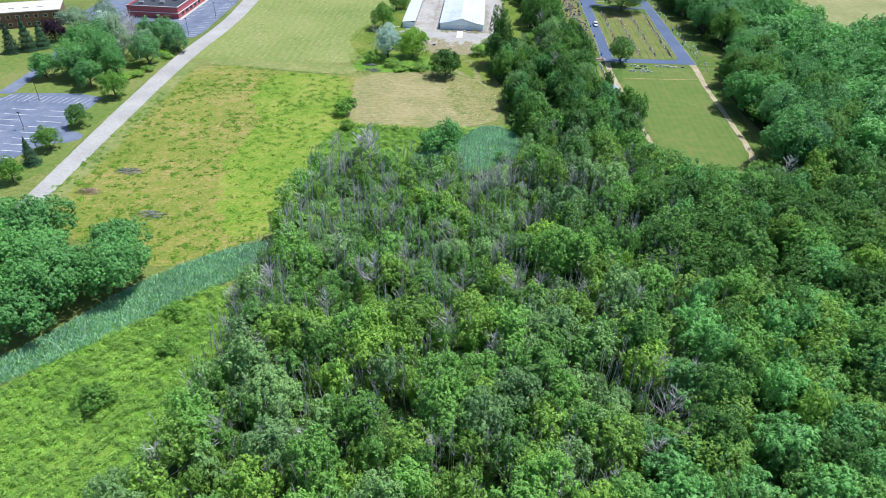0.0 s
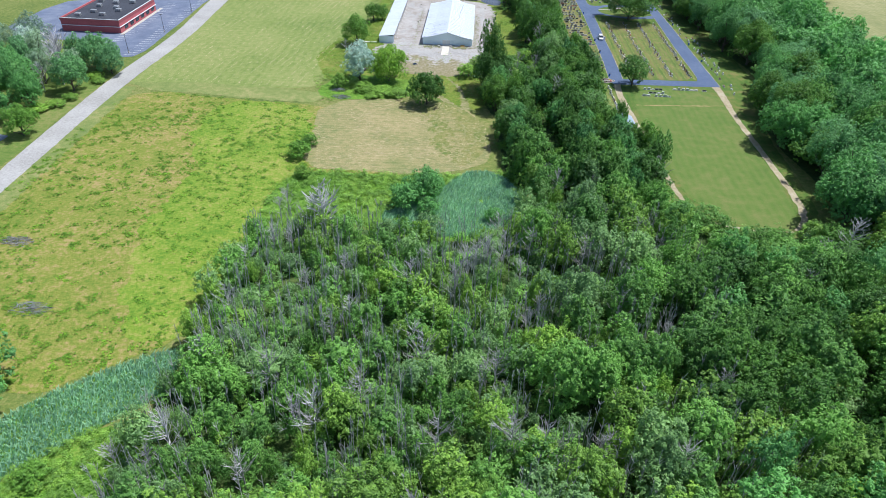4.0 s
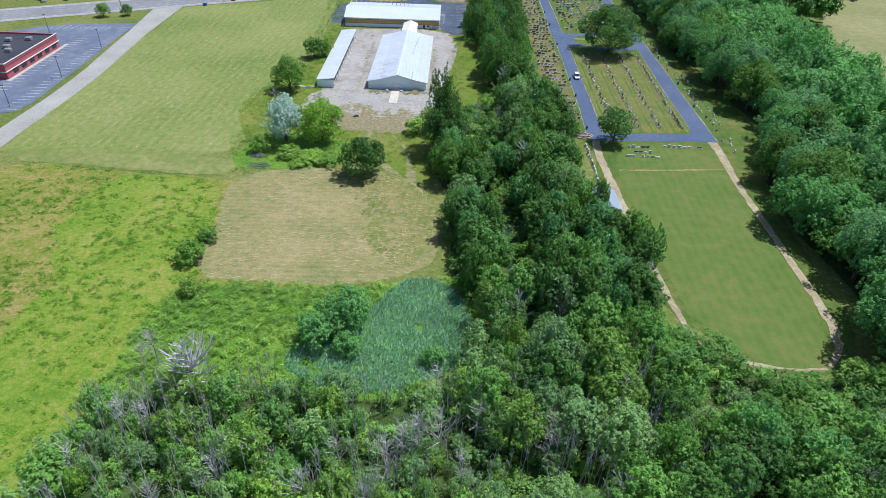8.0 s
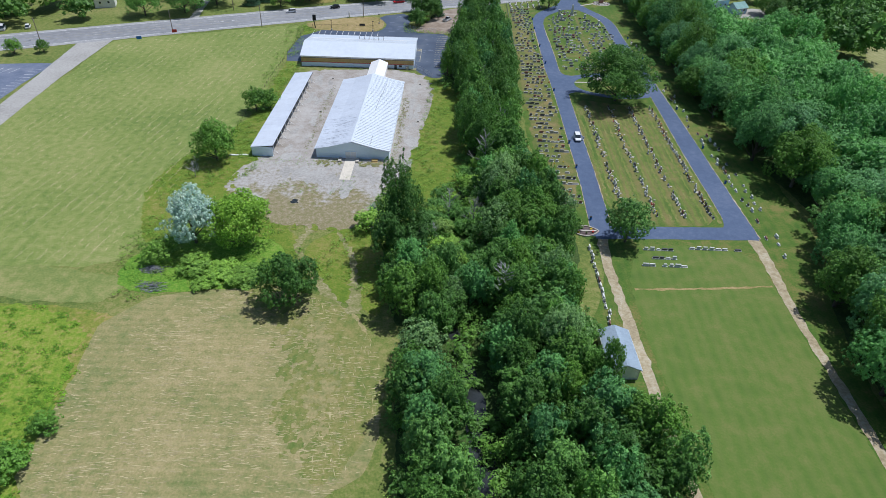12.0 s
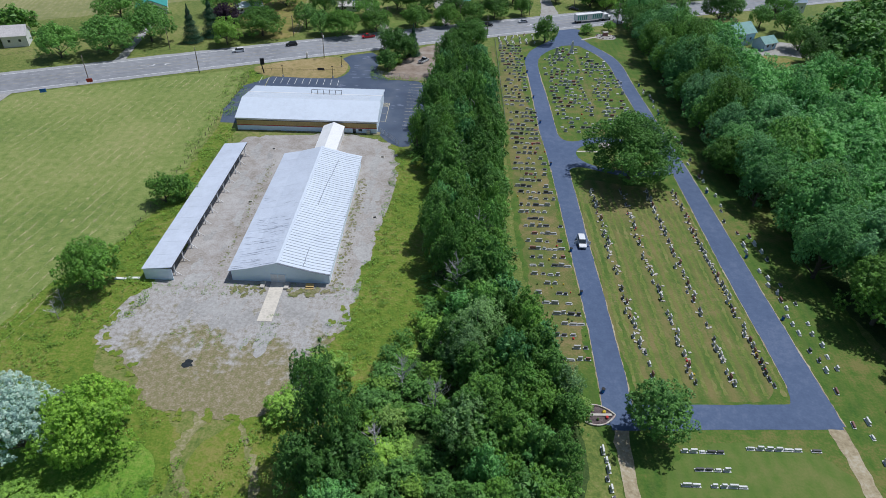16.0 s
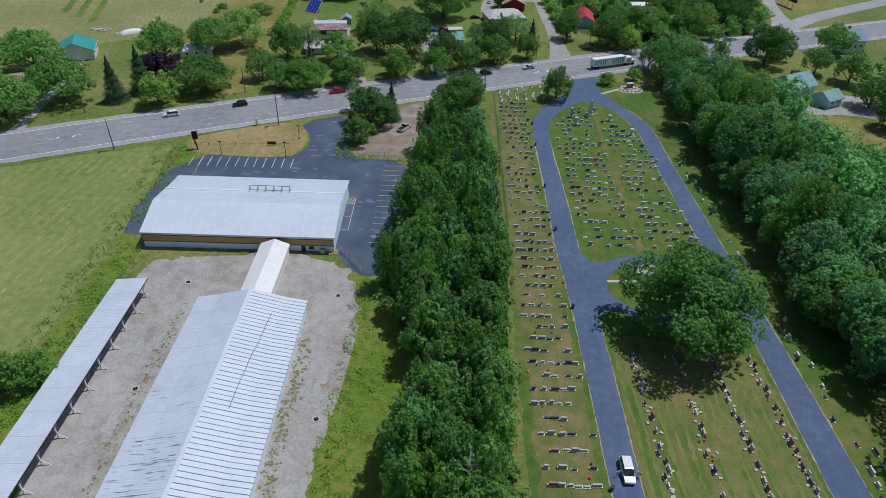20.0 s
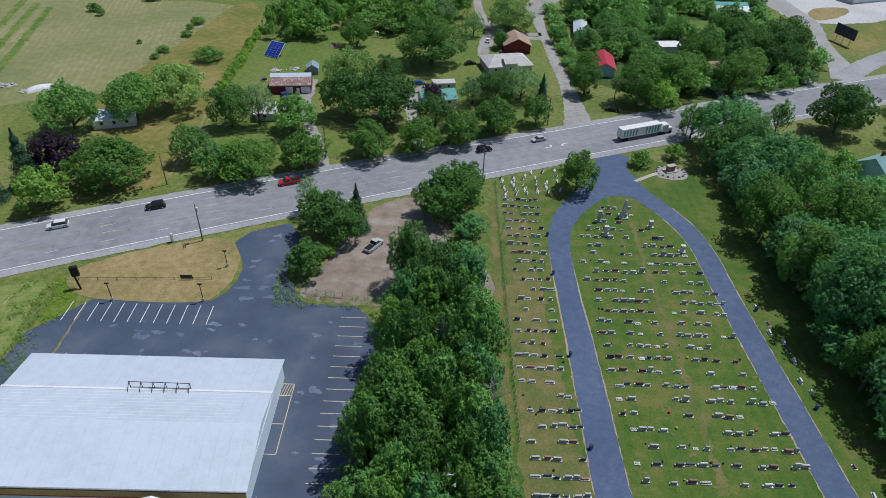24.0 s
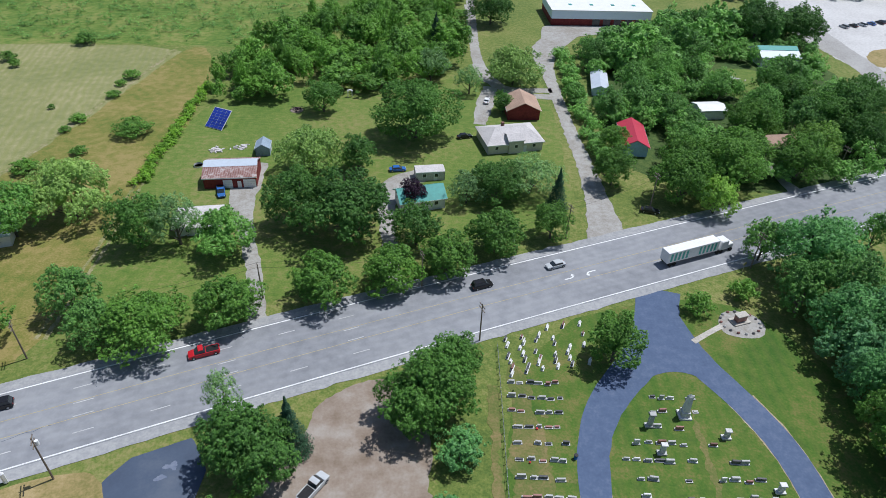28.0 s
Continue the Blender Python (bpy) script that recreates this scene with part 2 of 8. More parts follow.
GRAVEL = material("gravel", [(0.27, 0.24, 0.205), (0.365, 0.34, 0.318), (0.445, 0.43, 0.415)], (0.09, 0.45), bump=0.25, bump_scale=4, fine_share=0.34, span=0.12)
YARDSOUTH = graded("yard_edge_ground", [(0.15, 0.165, 0.055), (0.235, 0.2, 0.11), (0.34, 0.29, 0.21)], [(0.27, 0.245, 0.21), (0.37, 0.35, 0.33), (0.45, 0.44, 0.43)], 277.0, 297.0)
TRACK = material("worn_track", [(0.15, 0.18, 0.05), (0.24, 0.23, 0.1), (0.36, 0.32, 0.2)], (0.15, 0.7), bump=0.3, fine_share=0.34, span=0.1)
DRIVE = material("pale_gravel", [(0.29, 0.28, 0.265), (0.37, 0.36, 0.345), (0.44, 0.43, 0.415)], (0.08, 1.2), bump=0.2, bump_scale=5)
LANE = material("grey_lane_gravel", [(0.27, 0.245, 0.21), (0.34, 0.325, 0.3), (0.41, 0.4, 0.38)], (0.08, 0.6), bump=0.2, bump_scale=5)
WHITE_GRAVEL = material("white_gravel", [(0.44, 0.43, 0.42), (0.54, 0.53, 0.52), (0.62, 0.61, 0.6)], (0.05, 0.8), bump=0.2, bump_scale=5)
DIRT = material("bare_dirt", [(0.2, 0.15, 0.11), (0.28, 0.225, 0.18), (0.36, 0.32, 0.28)], (0.09, 0.35), bump=0.15, fine_share=0.15, span=0.13)
SAND = material("sandy_track", [(0.26, 0.21, 0.13), (0.37, 0.31, 0.2), (0.46, 0.41, 0.31)], (0.12, 0.9), bump=0.3)
ASPHALT = material("dark_asphalt", [(0.055, 0.074, 0.116), (0.072, 0.097, 0.147), (0.12, 0.142, 0.185)], (0.06, 0.16), rough=0.7, fine_share=0.12, span=0.16, bump=0.05)
CEMROAD = material("blue_grey_asphalt", [(0.07, 0.102, 0.18), (0.083, 0.12, 0.205), (0.115, 0.15, 0.235)], (0.05, 0.6), rough=0.8, bump=0.05)
# Asphalt for the far west lots, distance haze mixed into its paler blue colour.
LOT = material("haze_paled_asphalt", [(0.11, 0.135, 0.2), (0.145, 0.175, 0.25), (0.2, 0.225, 0.29)], (0.07, 0.25), rough=0.85, bump=0.05)
ROAD = material("worn_road_asphalt", [(0.21, 0.218, 0.236), (0.26, 0.268, 0.288), (0.31, 0.318, 0.335)], (0.04, 0.4), rough=0.85, bump=0.03, fine_share=0.12, stripe=(65.5, 1.7, 0.3, (0.17, 0.17, 0.175)))
SHOULDER = material("pale_road_shoulder", [(0.27, 0.275, 0.285), (0.33, 0.333, 0.34), (0.4, 0.4, 0.4)], (0.06, 0.8), rough=0.9, bump=0.1)
PAINT_W = material("white_road_paint", shades((0.74, 0.74, 0.74), 0.8, 1.15), (0.2, 2.0), rough=0.7)
PAINT_WORN = material("worn_white_paint", shades((0.5, 0.5, 0.5), 0.75, 1.2), (0.3, 2.0), rough=0.8)
PAINT_LOT = material("yellowed_lot_paint", shades((0.55, 0.5, 0.36), 0.8, 1.15), (0.2, 2.0), rough=0.7)
PAINT_Y = material("yellow_road_paint", shades((0.42, 0.36, 0.2), 0.8, 1.15), (0.2, 2.0), rough=0.7)
CONCRETE = material("concrete", shades((0.48, 0.45, 0.4), 0.8, 1.15), (0.3, 2.0), rough=0.9, bump=0.1)
WALKWAY = material("cream_concrete", shades((0.62, 0.57, 0.49), 0.85, 1.1), (0.3, 2.0), rough=0.9, bump=0.1)
WATER = material("dark_water", shades((0.03, 0.035, 0.035)), (0.1, 0.5), rough=0.08, bump=0.02, spec=0.5)
BARK = material("bark", shades((0.13, 0.11, 0.09)), (0.8, 4.0), rough=0.95, bump=0.3, per_object=0.2)
DEADWOOD = material("bleached_dead_wood", shades((0.43, 0.41, 0.43), 0.7, 1.4), (0.5, 3.0), rough=0.9, per_object=0.25)
PALEWOOD = material("pale_grey_dead_wood", shades((0.52, 0.5, 0.53), 0.8, 1.2), (0.5, 3.0), rough=0.9, per_object=0.2)
BRUSH = material("cut_grey_branches", shades((0.25, 0.25, 0.28), 0.6, 1.4), (0.5, 3.0), rough=0.95)
LEAVES = {
    "broad": leaf("leaves_deep_green", (0.135, 0.31, 0.046)),
    "woods": leaf("leaves_mid_green", (0.165, 0.375, 0.075)),
    "yellow": leaf("leaves_yellow_green", (0.235, 0.445, 0.068)),
    "blue": leaf("leaves_blue_green", (0.145, 0.38, 0.1)),
    "olive": leaf("leaves_grey_olive", (0.195, 0.37, 0.12)),
    "dark": leaf("leaves_dark_green", (0.098, 0.245, 0.043)),
    "oak": leaf("leaves_oak", (0.115, 0.285, 0.05)),
    "willow": leaf("leaves_willow", (0.26, 0.44, 0.11)),
    "silver": leaf("leaves_silver", (0.46, 0.68, 0.5)),
    "lime": leaf("leaves_lime_green", (0.3, 0.56, 0.06)),
    "hoary": leaf("leaves_hoary", (0.27, 0.42, 0.24)),
    "sage": leaf("leaves_sage", (0.17, 0.4, 0.14)),
    "purple": leaf("leaves_dark_purple", (0.045, 0.025, 0.042)),
    "spruce": leaf("needles", (0.05, 0.13, 0.06)),
    "reed": leaf("reed_blades", (0.28, 0.53, 0.31)),
    "clump": leaf("weed_clump_leaves", (0.18, 0.37, 0.03)),
    "weed": leaf("dry_weed_leaves", (0.15, 0.29, 0.04)),
    "herb": leaf("herb_leaves", (0.155, 0.335, 0.03)),
}
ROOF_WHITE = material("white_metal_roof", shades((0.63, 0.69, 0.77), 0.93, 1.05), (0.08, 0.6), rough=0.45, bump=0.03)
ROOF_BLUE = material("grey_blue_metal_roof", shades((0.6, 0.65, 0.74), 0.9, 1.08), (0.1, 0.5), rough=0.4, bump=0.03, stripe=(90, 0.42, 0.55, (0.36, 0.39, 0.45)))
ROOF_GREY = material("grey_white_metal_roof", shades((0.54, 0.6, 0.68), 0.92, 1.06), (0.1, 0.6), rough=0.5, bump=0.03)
STREAK = material("weathered_roof_streak", shades((0.33, 0.37, 0.45), 0.7, 1.3), (0.5, 2.0), rough=0.6, per_island=0.3)
RIB_DARK = material("weathered_seam", shades((0.2, 0.22, 0.26)), (0.2, 1.0), rough=0.6)
WALL_PALE = material("pale_blue_siding", shades((0.76, 0.88, 0.98), 0.96, 1.02), (0.2, 1.5), rough=0.6, bump=0.03)
WHITE = material("white_paint", shades((0.78, 0.78, 0.78), 0.92, 1.06), (0.3, 2.0), rough=0.5)
TAN = material("tan_paint", shades((0.5, 0.36, 0.15), 0.85, 1.1), (0.3, 2.0), rough=0.6)
BLACK = material("black_paint", shades((0.02, 0.02, 0.022)), (0.3, 2.0), rough=0.5)
RED = material("red_paint", shades((0.45, 0.045, 0.035)), (0.3, 2.0), rough=0.5)
DARKRED = material("dark_red_siding", shades((0.2, 0.03, 0.03)), (0.4, 2.0), rough=0.7)
ROSE = material("rose_red_stucco", shades((0.48, 0.13, 0.14), 0.85, 1.1), (0.2, 1.5), rough=0.8)
BRICK = material("brown_brick", shades((0.22, 0.12, 0.09)), (0.3, 3.0), rough=0.9)
RUST = material("rusty_metal_roof", [(0.16, 0.07, 0.055), (0.27, 0.13, 0.11), (0.5, 0.45, 0.43)], (0.25, 1.2), rough=0.7, stripe=(0, 0.6, 0.6, (0.55, 0.5, 0.5)))
REDROOF = material("red_metal_roof", shades((0.5, 0.05, 0.085), 0.9, 1.1), (0.2, 1.0), rough=0.5)
TEAL = material("teal_metal_roof", shades((0.05, 0.3, 0.27), 0.85, 1.15), (0.2, 1.0), rough=0.5)
SEAGREEN = material("grey_green_shingles", shades((0.24, 0.4, 0.38), 0.8, 1.15), (0.3, 4.0), rough=0.85)
BROWNROOF = material("brown_shingles", shades((0.42, 0.29, 0.22), 0.8, 1.15), (0.3, 4.0), rough=0.9)
GREYROOF = material("grey_shingles", shades((0.57, 0.54, 0.53), 0.8, 1.15), (0.3, 4.0), rough=0.9)
SLATE = material("blue_grey_shingles", shades((0.28, 0.35, 0.43), 0.8, 1.15), (0.3, 4.0), rough=0.85)
FLATROOF = material("dark_flat_roof", shades((0.05, 0.055, 0.07)), (0.1, 1.0), rough=0.85)
BLUESIDE = material("light_blue_siding", shades((0.48, 0.68, 0.86), 0.9, 1.08), (0.3, 2.0), rough=0.6)
CREAM = material("cream_siding", shades((0.6, 0.56, 0.48), 0.9, 1.1), (0.3, 2.0), rough=0.6)
METAL = material("galvanised_steel", shades((0.45, 0.46, 0.47)), (0.5, 3.0), rough=0.4, metal=0.6)
WOODPOLE = material("weathered_pole_wood", shades((0.2, 0.16, 0.125)), (0.5, 3.0), rough=0.9)
GLASS = material("dark_glass", shades((0.03, 0.04, 0.05)), (0.2, 1.0), rough=0.08, spec=0.6)
SOLAR = material("solar_cells", shades((0.025, 0.05, 0.3)), (0.3, 2.0), rough=0.2, spec=0.5)
TYRE = material("tyre_rubber", shades((0.02, 0.02, 0.02)), (1, 5), rough=0.9)
MULCH = material("dark_bark_mulch", shades((0.11, 0.085, 0.085), 0.6, 1.5), (0.8, 5.0), rough=0.95, bump=0.4)
ROSE_STONE = material("rose_grey_stone", shades((0.42, 0.34, 0.32), 0.8, 1.2), (0.8, 5.0), rough=0.8)
BLUE = material("blue_plastic", shades((0.03, 0.16, 0.5)), (1, 5), rough=0.5)
GRANITE = [material("grey_granite", shades((0.54, 0.54, 0.53), 0.75, 1.3), (0.8, 6.0), rough=0.5, per_object=0.3),
           material("dark_granite", shades((0.13, 0.13, 0.14), 0.7, 1.3), (0.8, 6.0), rough=0.3, per_object=0.3),
           material("red_granite", shades((0.26, 0.13, 0.11), 0.7, 1.3), (0.8, 6.0), rough=0.4, per_object=0.3)]
FLOWERS = [material("yellow_flowers", shades((0.6, 0.45, 0.05)), (1, 5)), material("red_flowers", shades((0.55, 0.05, 0.05)), (1, 5)), material("dark_shrub", shades((0.05, 0.1, 0.02)), (1, 5))]
CARS = {k: material("car_paint_" + k, shades(c, 0.95, 1.05), (1, 5), rough=0.25, spec=0.5) for k, c in
        dict(white=(0.75, 0.76, 0.78), silver=(0.5, 0.52, 0.54), black=(0.015, 0.015, 0.018), red=(0.5, 0.02, 0.03), blue=(0.04, 0.14, 0.4), green=(0.1, 0.45, 0.36), maroon=(0.2, 0.03, 0.04)).items()}


# ---- mesh helpers ----
def mesh_ob(name, verts, faces, mat, parent=None, label="", smooth=False):
    me = bpy.data.meshes.new(name)
    me.from_pydata([tuple(v) for v in verts], [], faces)
    me.materials.append(mat)
    if smooth:
        me.polygons.foreach_set("use_smooth", [True] * len(me.polygons))
    ob = new(name, me)
    if parent:
        ob.parent = parent
    if label:
        ob["label"] = label
    return ob


def part(name, bm, mat, parent=None, label="", smooth=False):
    me = bpy.data.meshes.new(name)
    bm.to_mesh(me)
    bm.free()
    me.materials.append(mat)
    if smooth:
        me.polygons.foreach_set("use_smooth", [True] * len(me.polygons))
    ob = new(name, me)
    if parent:
        ob.parent = parent
    if label:
        ob["label"] = label
    return ob


def add_box(bm, x0, y0, z0, x1, y1, z1, bevel=0.0, turn=None):
    """A box, its edges bevelled, set into bm."""
    vs = [bm.verts.new(p) for p in ((x0, y0, z0), (x1, y0, z0), (x1, y1, z0), (x0, y1, z0), (x0, y0, z1), (x1, y0, z1), (x1, y1, z1), (x0, y1, z1))]
    fs = [bm.faces.new([vs[i] for i in f]) for f in ((3, 2, 1, 0), (4, 5, 6, 7), (0, 1, 5, 4), (1, 2, 6, 5), (2, 3, 7, 6), (3, 0, 4, 7))]
    if bevel:
        bmesh.ops.bevel(bm, geom=list({e for f in fs for e in f.edges}), offset=bevel, segments=1, affect="EDGES", profile=0.5)
    elif turn:
        bmesh.ops.transform(bm, matrix=turn, verts=vs)
    return vs


def box(name, x0, y0, z0, x1, y1, z1, mat, parent=None, bevel=0.0, label=""):
    bm = bmesh.new()
    add_box(bm, x0, y0, z0, x1, y1, z1, bevel)
    return part(name, bm, mat, parent, label)


def prism(bm, a, b, r0, r1, n=6):
    """A tapered round bar from a to b."""
    a, b = Vector(a), Vector(b)
    q = (b - a).to_track_quat("Z", "Y").to_matrix()
    rings = []
    for p, r in ((a, r0), (b, r1)):
        rings.append([bm.verts.new(p + q @ Vector((r * math.cos(i * math.tau / n), r * math.sin(i * math.tau / n), 0))) for i in range(n)])
    for i in range(n):
        bm.faces.new((rings[0][i], rings[0][(i + 1) % n], rings[1][(i + 1) % n], rings[1][i]))
    bm.faces.new(rings[1])
    bm.faces.new(rings[0][::-1])


def empty(name, x=0.0, y=0.0, z=0.0, yaw=0.0, label="", category="", group=""):
    e = new(name)
    e.matrix_world = pose(x, y, z, 0, 0, yaw)
    e.empty_display_size = 0.3
    return tagged(e, label, category, group)


def smooth_ring(pts, closed=True, rounds=2):
    p = np.array(pts, float)
    for _ in range(rounds):
        q = np.roll(p, -1, 0) if closed else p[1:]
        a = p if closed else p[:-1]
        new_p = np.stack([a * 0.75 + q * 0.25, a * 0.25 + q * 0.75], 1).reshape(-1, 2)
        p = new_p if closed else np.vstack([p[:1], new_p, p[-1:]])
    return p


def resample(p, step, closed=True):
    q = np.vstack([p, p[:1]]) if closed else p
    d = np.r_[0, np.cumsum(np.hypot(*np.diff(q, axis=0).T))]
    n = max(8, int(d[-1] / step))
    s = np.linspace(0, d[-1], n, endpoint=not closed)
    return np.stack([np.interp(s, d, q[:, k]) for k in range(2)], 1)


GROUND = {}


def crosses(p):
    """Whether a ring crosses itself."""
    q = np.roll(p, -1, 0)
    e = q - p

    def side(a, v, b):
        return v[:, None, 0] * (b[None, :, 1] - a[:, None, 1]) - v[:, None, 1] * (b[None, :, 0] - a[:, None, 0])

    s1, s2 = side(p, e, p) * side(p, e, q), (side(p, e, p) * side(p, e, q)).T
    i = np.arange(len(p))
    gap = np.abs(i[:, None] - i[None, :])
    return bool(((s1 < 0) & (s2 < 0) & (gap > 1) & (gap < len(p) - 1)).any()) and np.abs(e).max() < 20


def region(name, pts, mat, z, ragged=0.35, rounds=2, step=0.9, label="", kind="structure", category="ground"):
    """A patch of ground with an uneven outline, lying z above the ground sheet."""
    p = smooth_ring(pts, True, rounds) if rounds else np.array(pts, float)
    GROUND[name] = p
    if ragged:
        p = resample(p, step)
        rng = np.random.default_rng(len(pts) * 7 + int(abs(pts[0][0]) * 10))
        g = np.roll(p, -1, 0) - np.roll(p, 1, 0)
        nrm = np.stack([g[:, 1], -g[:, 0]], 1) / (np.hypot(*g.T)[:, None] + 1e-9)
        off = np.zeros(len(p))
        for width, share in ((1, 0.3), (3, 0.6), (9, 1.0)):
            w = rng.normal(0, 1, len(p))
            w = sum(np.roll(w, j) for j in range(-width, width + 1)) / math.sqrt(2 * width + 1)
            off += share * w
        shift = nrm * np.clip(ragged * off, -1.5 * ragged, 1.5 * ragged)[:, None]
        for k in range(8):
            if crosses(p + shift):
                shift *= 0.6
        p = p + shift
    from_tri = tess(p)
    ob = mesh_ob(name, [(x, y, z) for x, y in p], from_tri, mat)
    return tagged(ob, label or name.replace("_", " "), category, kind=kind)


def tess(p):
    bm = bmesh.new()
    f = bm.faces.new([bm.verts.new((x, y, 0)) for x, y in p])
    bm.verts.index_update()
    f.normal_update()
    res = bmesh.ops.triangulate(bm, faces=[f])
    out = []
    for t in res["faces"]:
        out.append([v.index for v in (t.verts if t.normal.z >= 0 else reversed(t.verts))])
    bm.free()
    return out


def strip_mesh(name, line, width, mat, z, ragged=0.0, step=2.0, parent=None, rounds=2, offset=0.0):
    """A band of some width along a line, a little uneven at its edges."""
    c = resample(smooth_ring(line, False, rounds), step, False)
    d = np.gradient(c, axis=0)
    nrm = np.stack([-d[:, 1], d[:, 0]], 1) / np.hypot(*d.T)[:, None]
    w = np.interp(np.linspace(0, 1, len(c)), np.linspace(0, 1, len(width)), width) if np.ndim(width) else np.full(len(c), width)
    rng = np.random.default_rng(int(abs(line[0][0]) * 3 + len(line)))
    c = c + nrm * offset
    a = c + nrm * (w / 2 + rng.normal(0, ragged, len(c)))[:, None]
    b = c - nrm * (w / 2 + rng.normal(0, ragged, len(c)))[:, None]
    verts = [(x, y, z) for x, y in np.vstack([a, b])]
    n = len(c)
    faces = [(i, n + i, n + i + 1, i + 1) for i in range(n - 1)]
    return mesh_ob(name, verts, faces, mat, parent)


def inside(p, poly):
    x, y = p
    hit = False
    for (x0, y0), (x1, y1) in zip(poly, np.roll(poly, -1, 0)):
        if (y0 > y) != (y1 > y) and x < (x1 - x0) * (y - y0) / (y1 - y0) + x0:
            hit = not hit
    return hit


def scatter(poly, gap, seed, jitter=0.35):
    """Points in a polygon, about gap apart, unevenly."""
    rng = np.random.default_rng(seed)
    poly = np.array(poly, float)
    (x0, y0), (x1, y1) = poly.min(0), poly.max(0)
    out = []
    row = 0
    y = y0
    while y < y1:
        x = x0 + (row % 2) * gap / 2
        while x < x1:
            p = (x + rng.normal(0, gap * jitter), y + rng.normal(0, gap * jitter))
            if inside(p, poly):
                out.append(p)
            x += gap
        y += gap * 0.87
        row += 1
    return out


# ---- ground ----
bm = bmesh.new()
bmesh.ops.create_grid(bm, x_segments=40, y_segments=40, size=2600)
bmesh.ops.translate(bm, verts=bm.verts, vec=(0, 300, 0))
tagged(part("ground", bm, GRASS), "green grassy ground with dry patches", "ground", kind="structure")

WOODS = [(-47, 30), (-46, 56), (-45, 75), (-47, 92), (-45, 119), (-47, 145), (-36, 160), (-22, 162), (-5, 158), (8, 158), (19, 165), (24, 182), (40, 182), (62, 180), (70, 174), (84, 165),
         (96, 168), (106, 172), (150, 170), (230, 170), (230, -60), (-47, -60)]
EAST = [(106, 172), (110, 200), (106, 225), (107, 245), (118, 262), (122, 290), (117, 310), (115, 345), (115, 370), (115, 400), (115, 440), (118, 470), (128, 492), (140, 470), (150, 440), (172, 420), (180, 385), (176, 335), (182, 318), (215, 300), (230, 170)]
CLEARING = [(144, 426), (184, 432), (192, 470), (206, 520), (250, 570), (150, 548), (134, 505), (138, 480), (144, 470)]
HEDGE = [(19, 374), (19, 367), (25.5, 356), (28.5, 347), (29, 338), (25.5, 331), (27.5, 318), (26.5, 300), (17, 277), (9, 262), (11, 245), (16, 228), (16, 205), (20, 185), (40, 182), (62, 180), (66, 200), (55, 222), (52, 245), (56, 262), (54, 280), (46, 300), (46, 340), (47, 380), (46, 410), (45, 424), (40, 436), (31, 437), (25.5, 424), (22.5, 400)]
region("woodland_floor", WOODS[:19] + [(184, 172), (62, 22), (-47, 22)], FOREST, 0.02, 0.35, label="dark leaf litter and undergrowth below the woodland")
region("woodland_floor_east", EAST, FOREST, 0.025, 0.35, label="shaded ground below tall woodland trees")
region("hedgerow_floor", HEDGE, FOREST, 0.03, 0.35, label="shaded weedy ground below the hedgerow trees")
region("meadow", [(-117, 118), (-95, 112), (-72, 100), (-58, 112), (-46, 120), (-47, 146), (-36, 162), (-20, 168), (-15, 190), (-20, 215), (-40, 236), (-80, 238), (-112, 242), (-117, 220), (-117, 160)], MEADOW, 0.04, 0.4,
       label="yellow-green rough meadow with weedy clumps")
region("lush_meadow", [(-82, 237), (-48, 236), (-44, 212), (-43, 191), (-46, 165), (-46, 122), (-60, 114), (-74, 150), (-70, 190), (-84, 215)], MEADOW2, 0.043, 1.2, label="lush yellow-green meadow near the woods")
region("meadow_herbs", [(-110, 20), (-46, 20), (-45, 75), (-46, 95), (-55, 98), (-64, 86), (-75, 73), (-88, 58), (-120, 30)], HERB, 0.035, 0.4, label="bright green tall herbs beside the woods")
region("reed_bed_ground", [(-120, 40), (-90, 58), (-75, 73), (-64, 86), (-52, 99), (-46, 104), (-46, 118), (-58, 111), (-72, 98), (-82, 80), (-92, 66), (-120, 52)], HERB, 0.05, 0.6, label="wet ground of a reed strip")
region("reed_pond_ground", [(-17, 167), (-10, 173), (-1, 181), (4, 191), (10, 195), (17, 192), (22, 182), (22, 170), (10, 160), (-7, 159)], HERB, 0.05, 0.6, label="wet ground below blue-green reeds")
region("lush_weeds", [(-47, 148), (-36, 160), (-20, 164), (-8, 158), (10, 158), (22, 170), (22, 196), (12, 194), (0, 191), (-24, 189), (-43, 190), (-47, 170)], HERB, 0.045, 0.4, label="lush green weeds round the reeds")
region("mown_field", [(-118.5, 247), (-118, 247.5), (-85, 249), (-60, 249), (-47, 256), (-47, 300), (-44, 350), (-45, 400), (-47, 431), (-50, 433), (-119, 403), (-120, 400), (-119, 330)], FIELD, 0.04, 0.5, rounds=1, label="mown field with pale hay streaks")
region("mown_path", [(-117, 243), (-85, 240), (-48, 237), (-44, 246), (-60, 250), (-117, 251)], PATHGRASS, 0.045, 0.5, label="pale mown path across the meadow")
region("lush_patch", [(-47, 241), (-30, 242), (-17, 245), (-13, 254), (-18, 264), (-44, 266), (-50, 252)], HERB, 0.047, 0.6, label="lush green weeds below the silver tree")
region("cut_hay_field", [(-42, 192), (-43, 212), (-46, 238), (-17, 247), (-3, 243), (7, 237), (13, 222), (14, 202), (4, 194), (-5, 190), (-24, 190.5)], HAY, 0.05, 0.35, rounds=1, label="cut hay field, dry and tan")
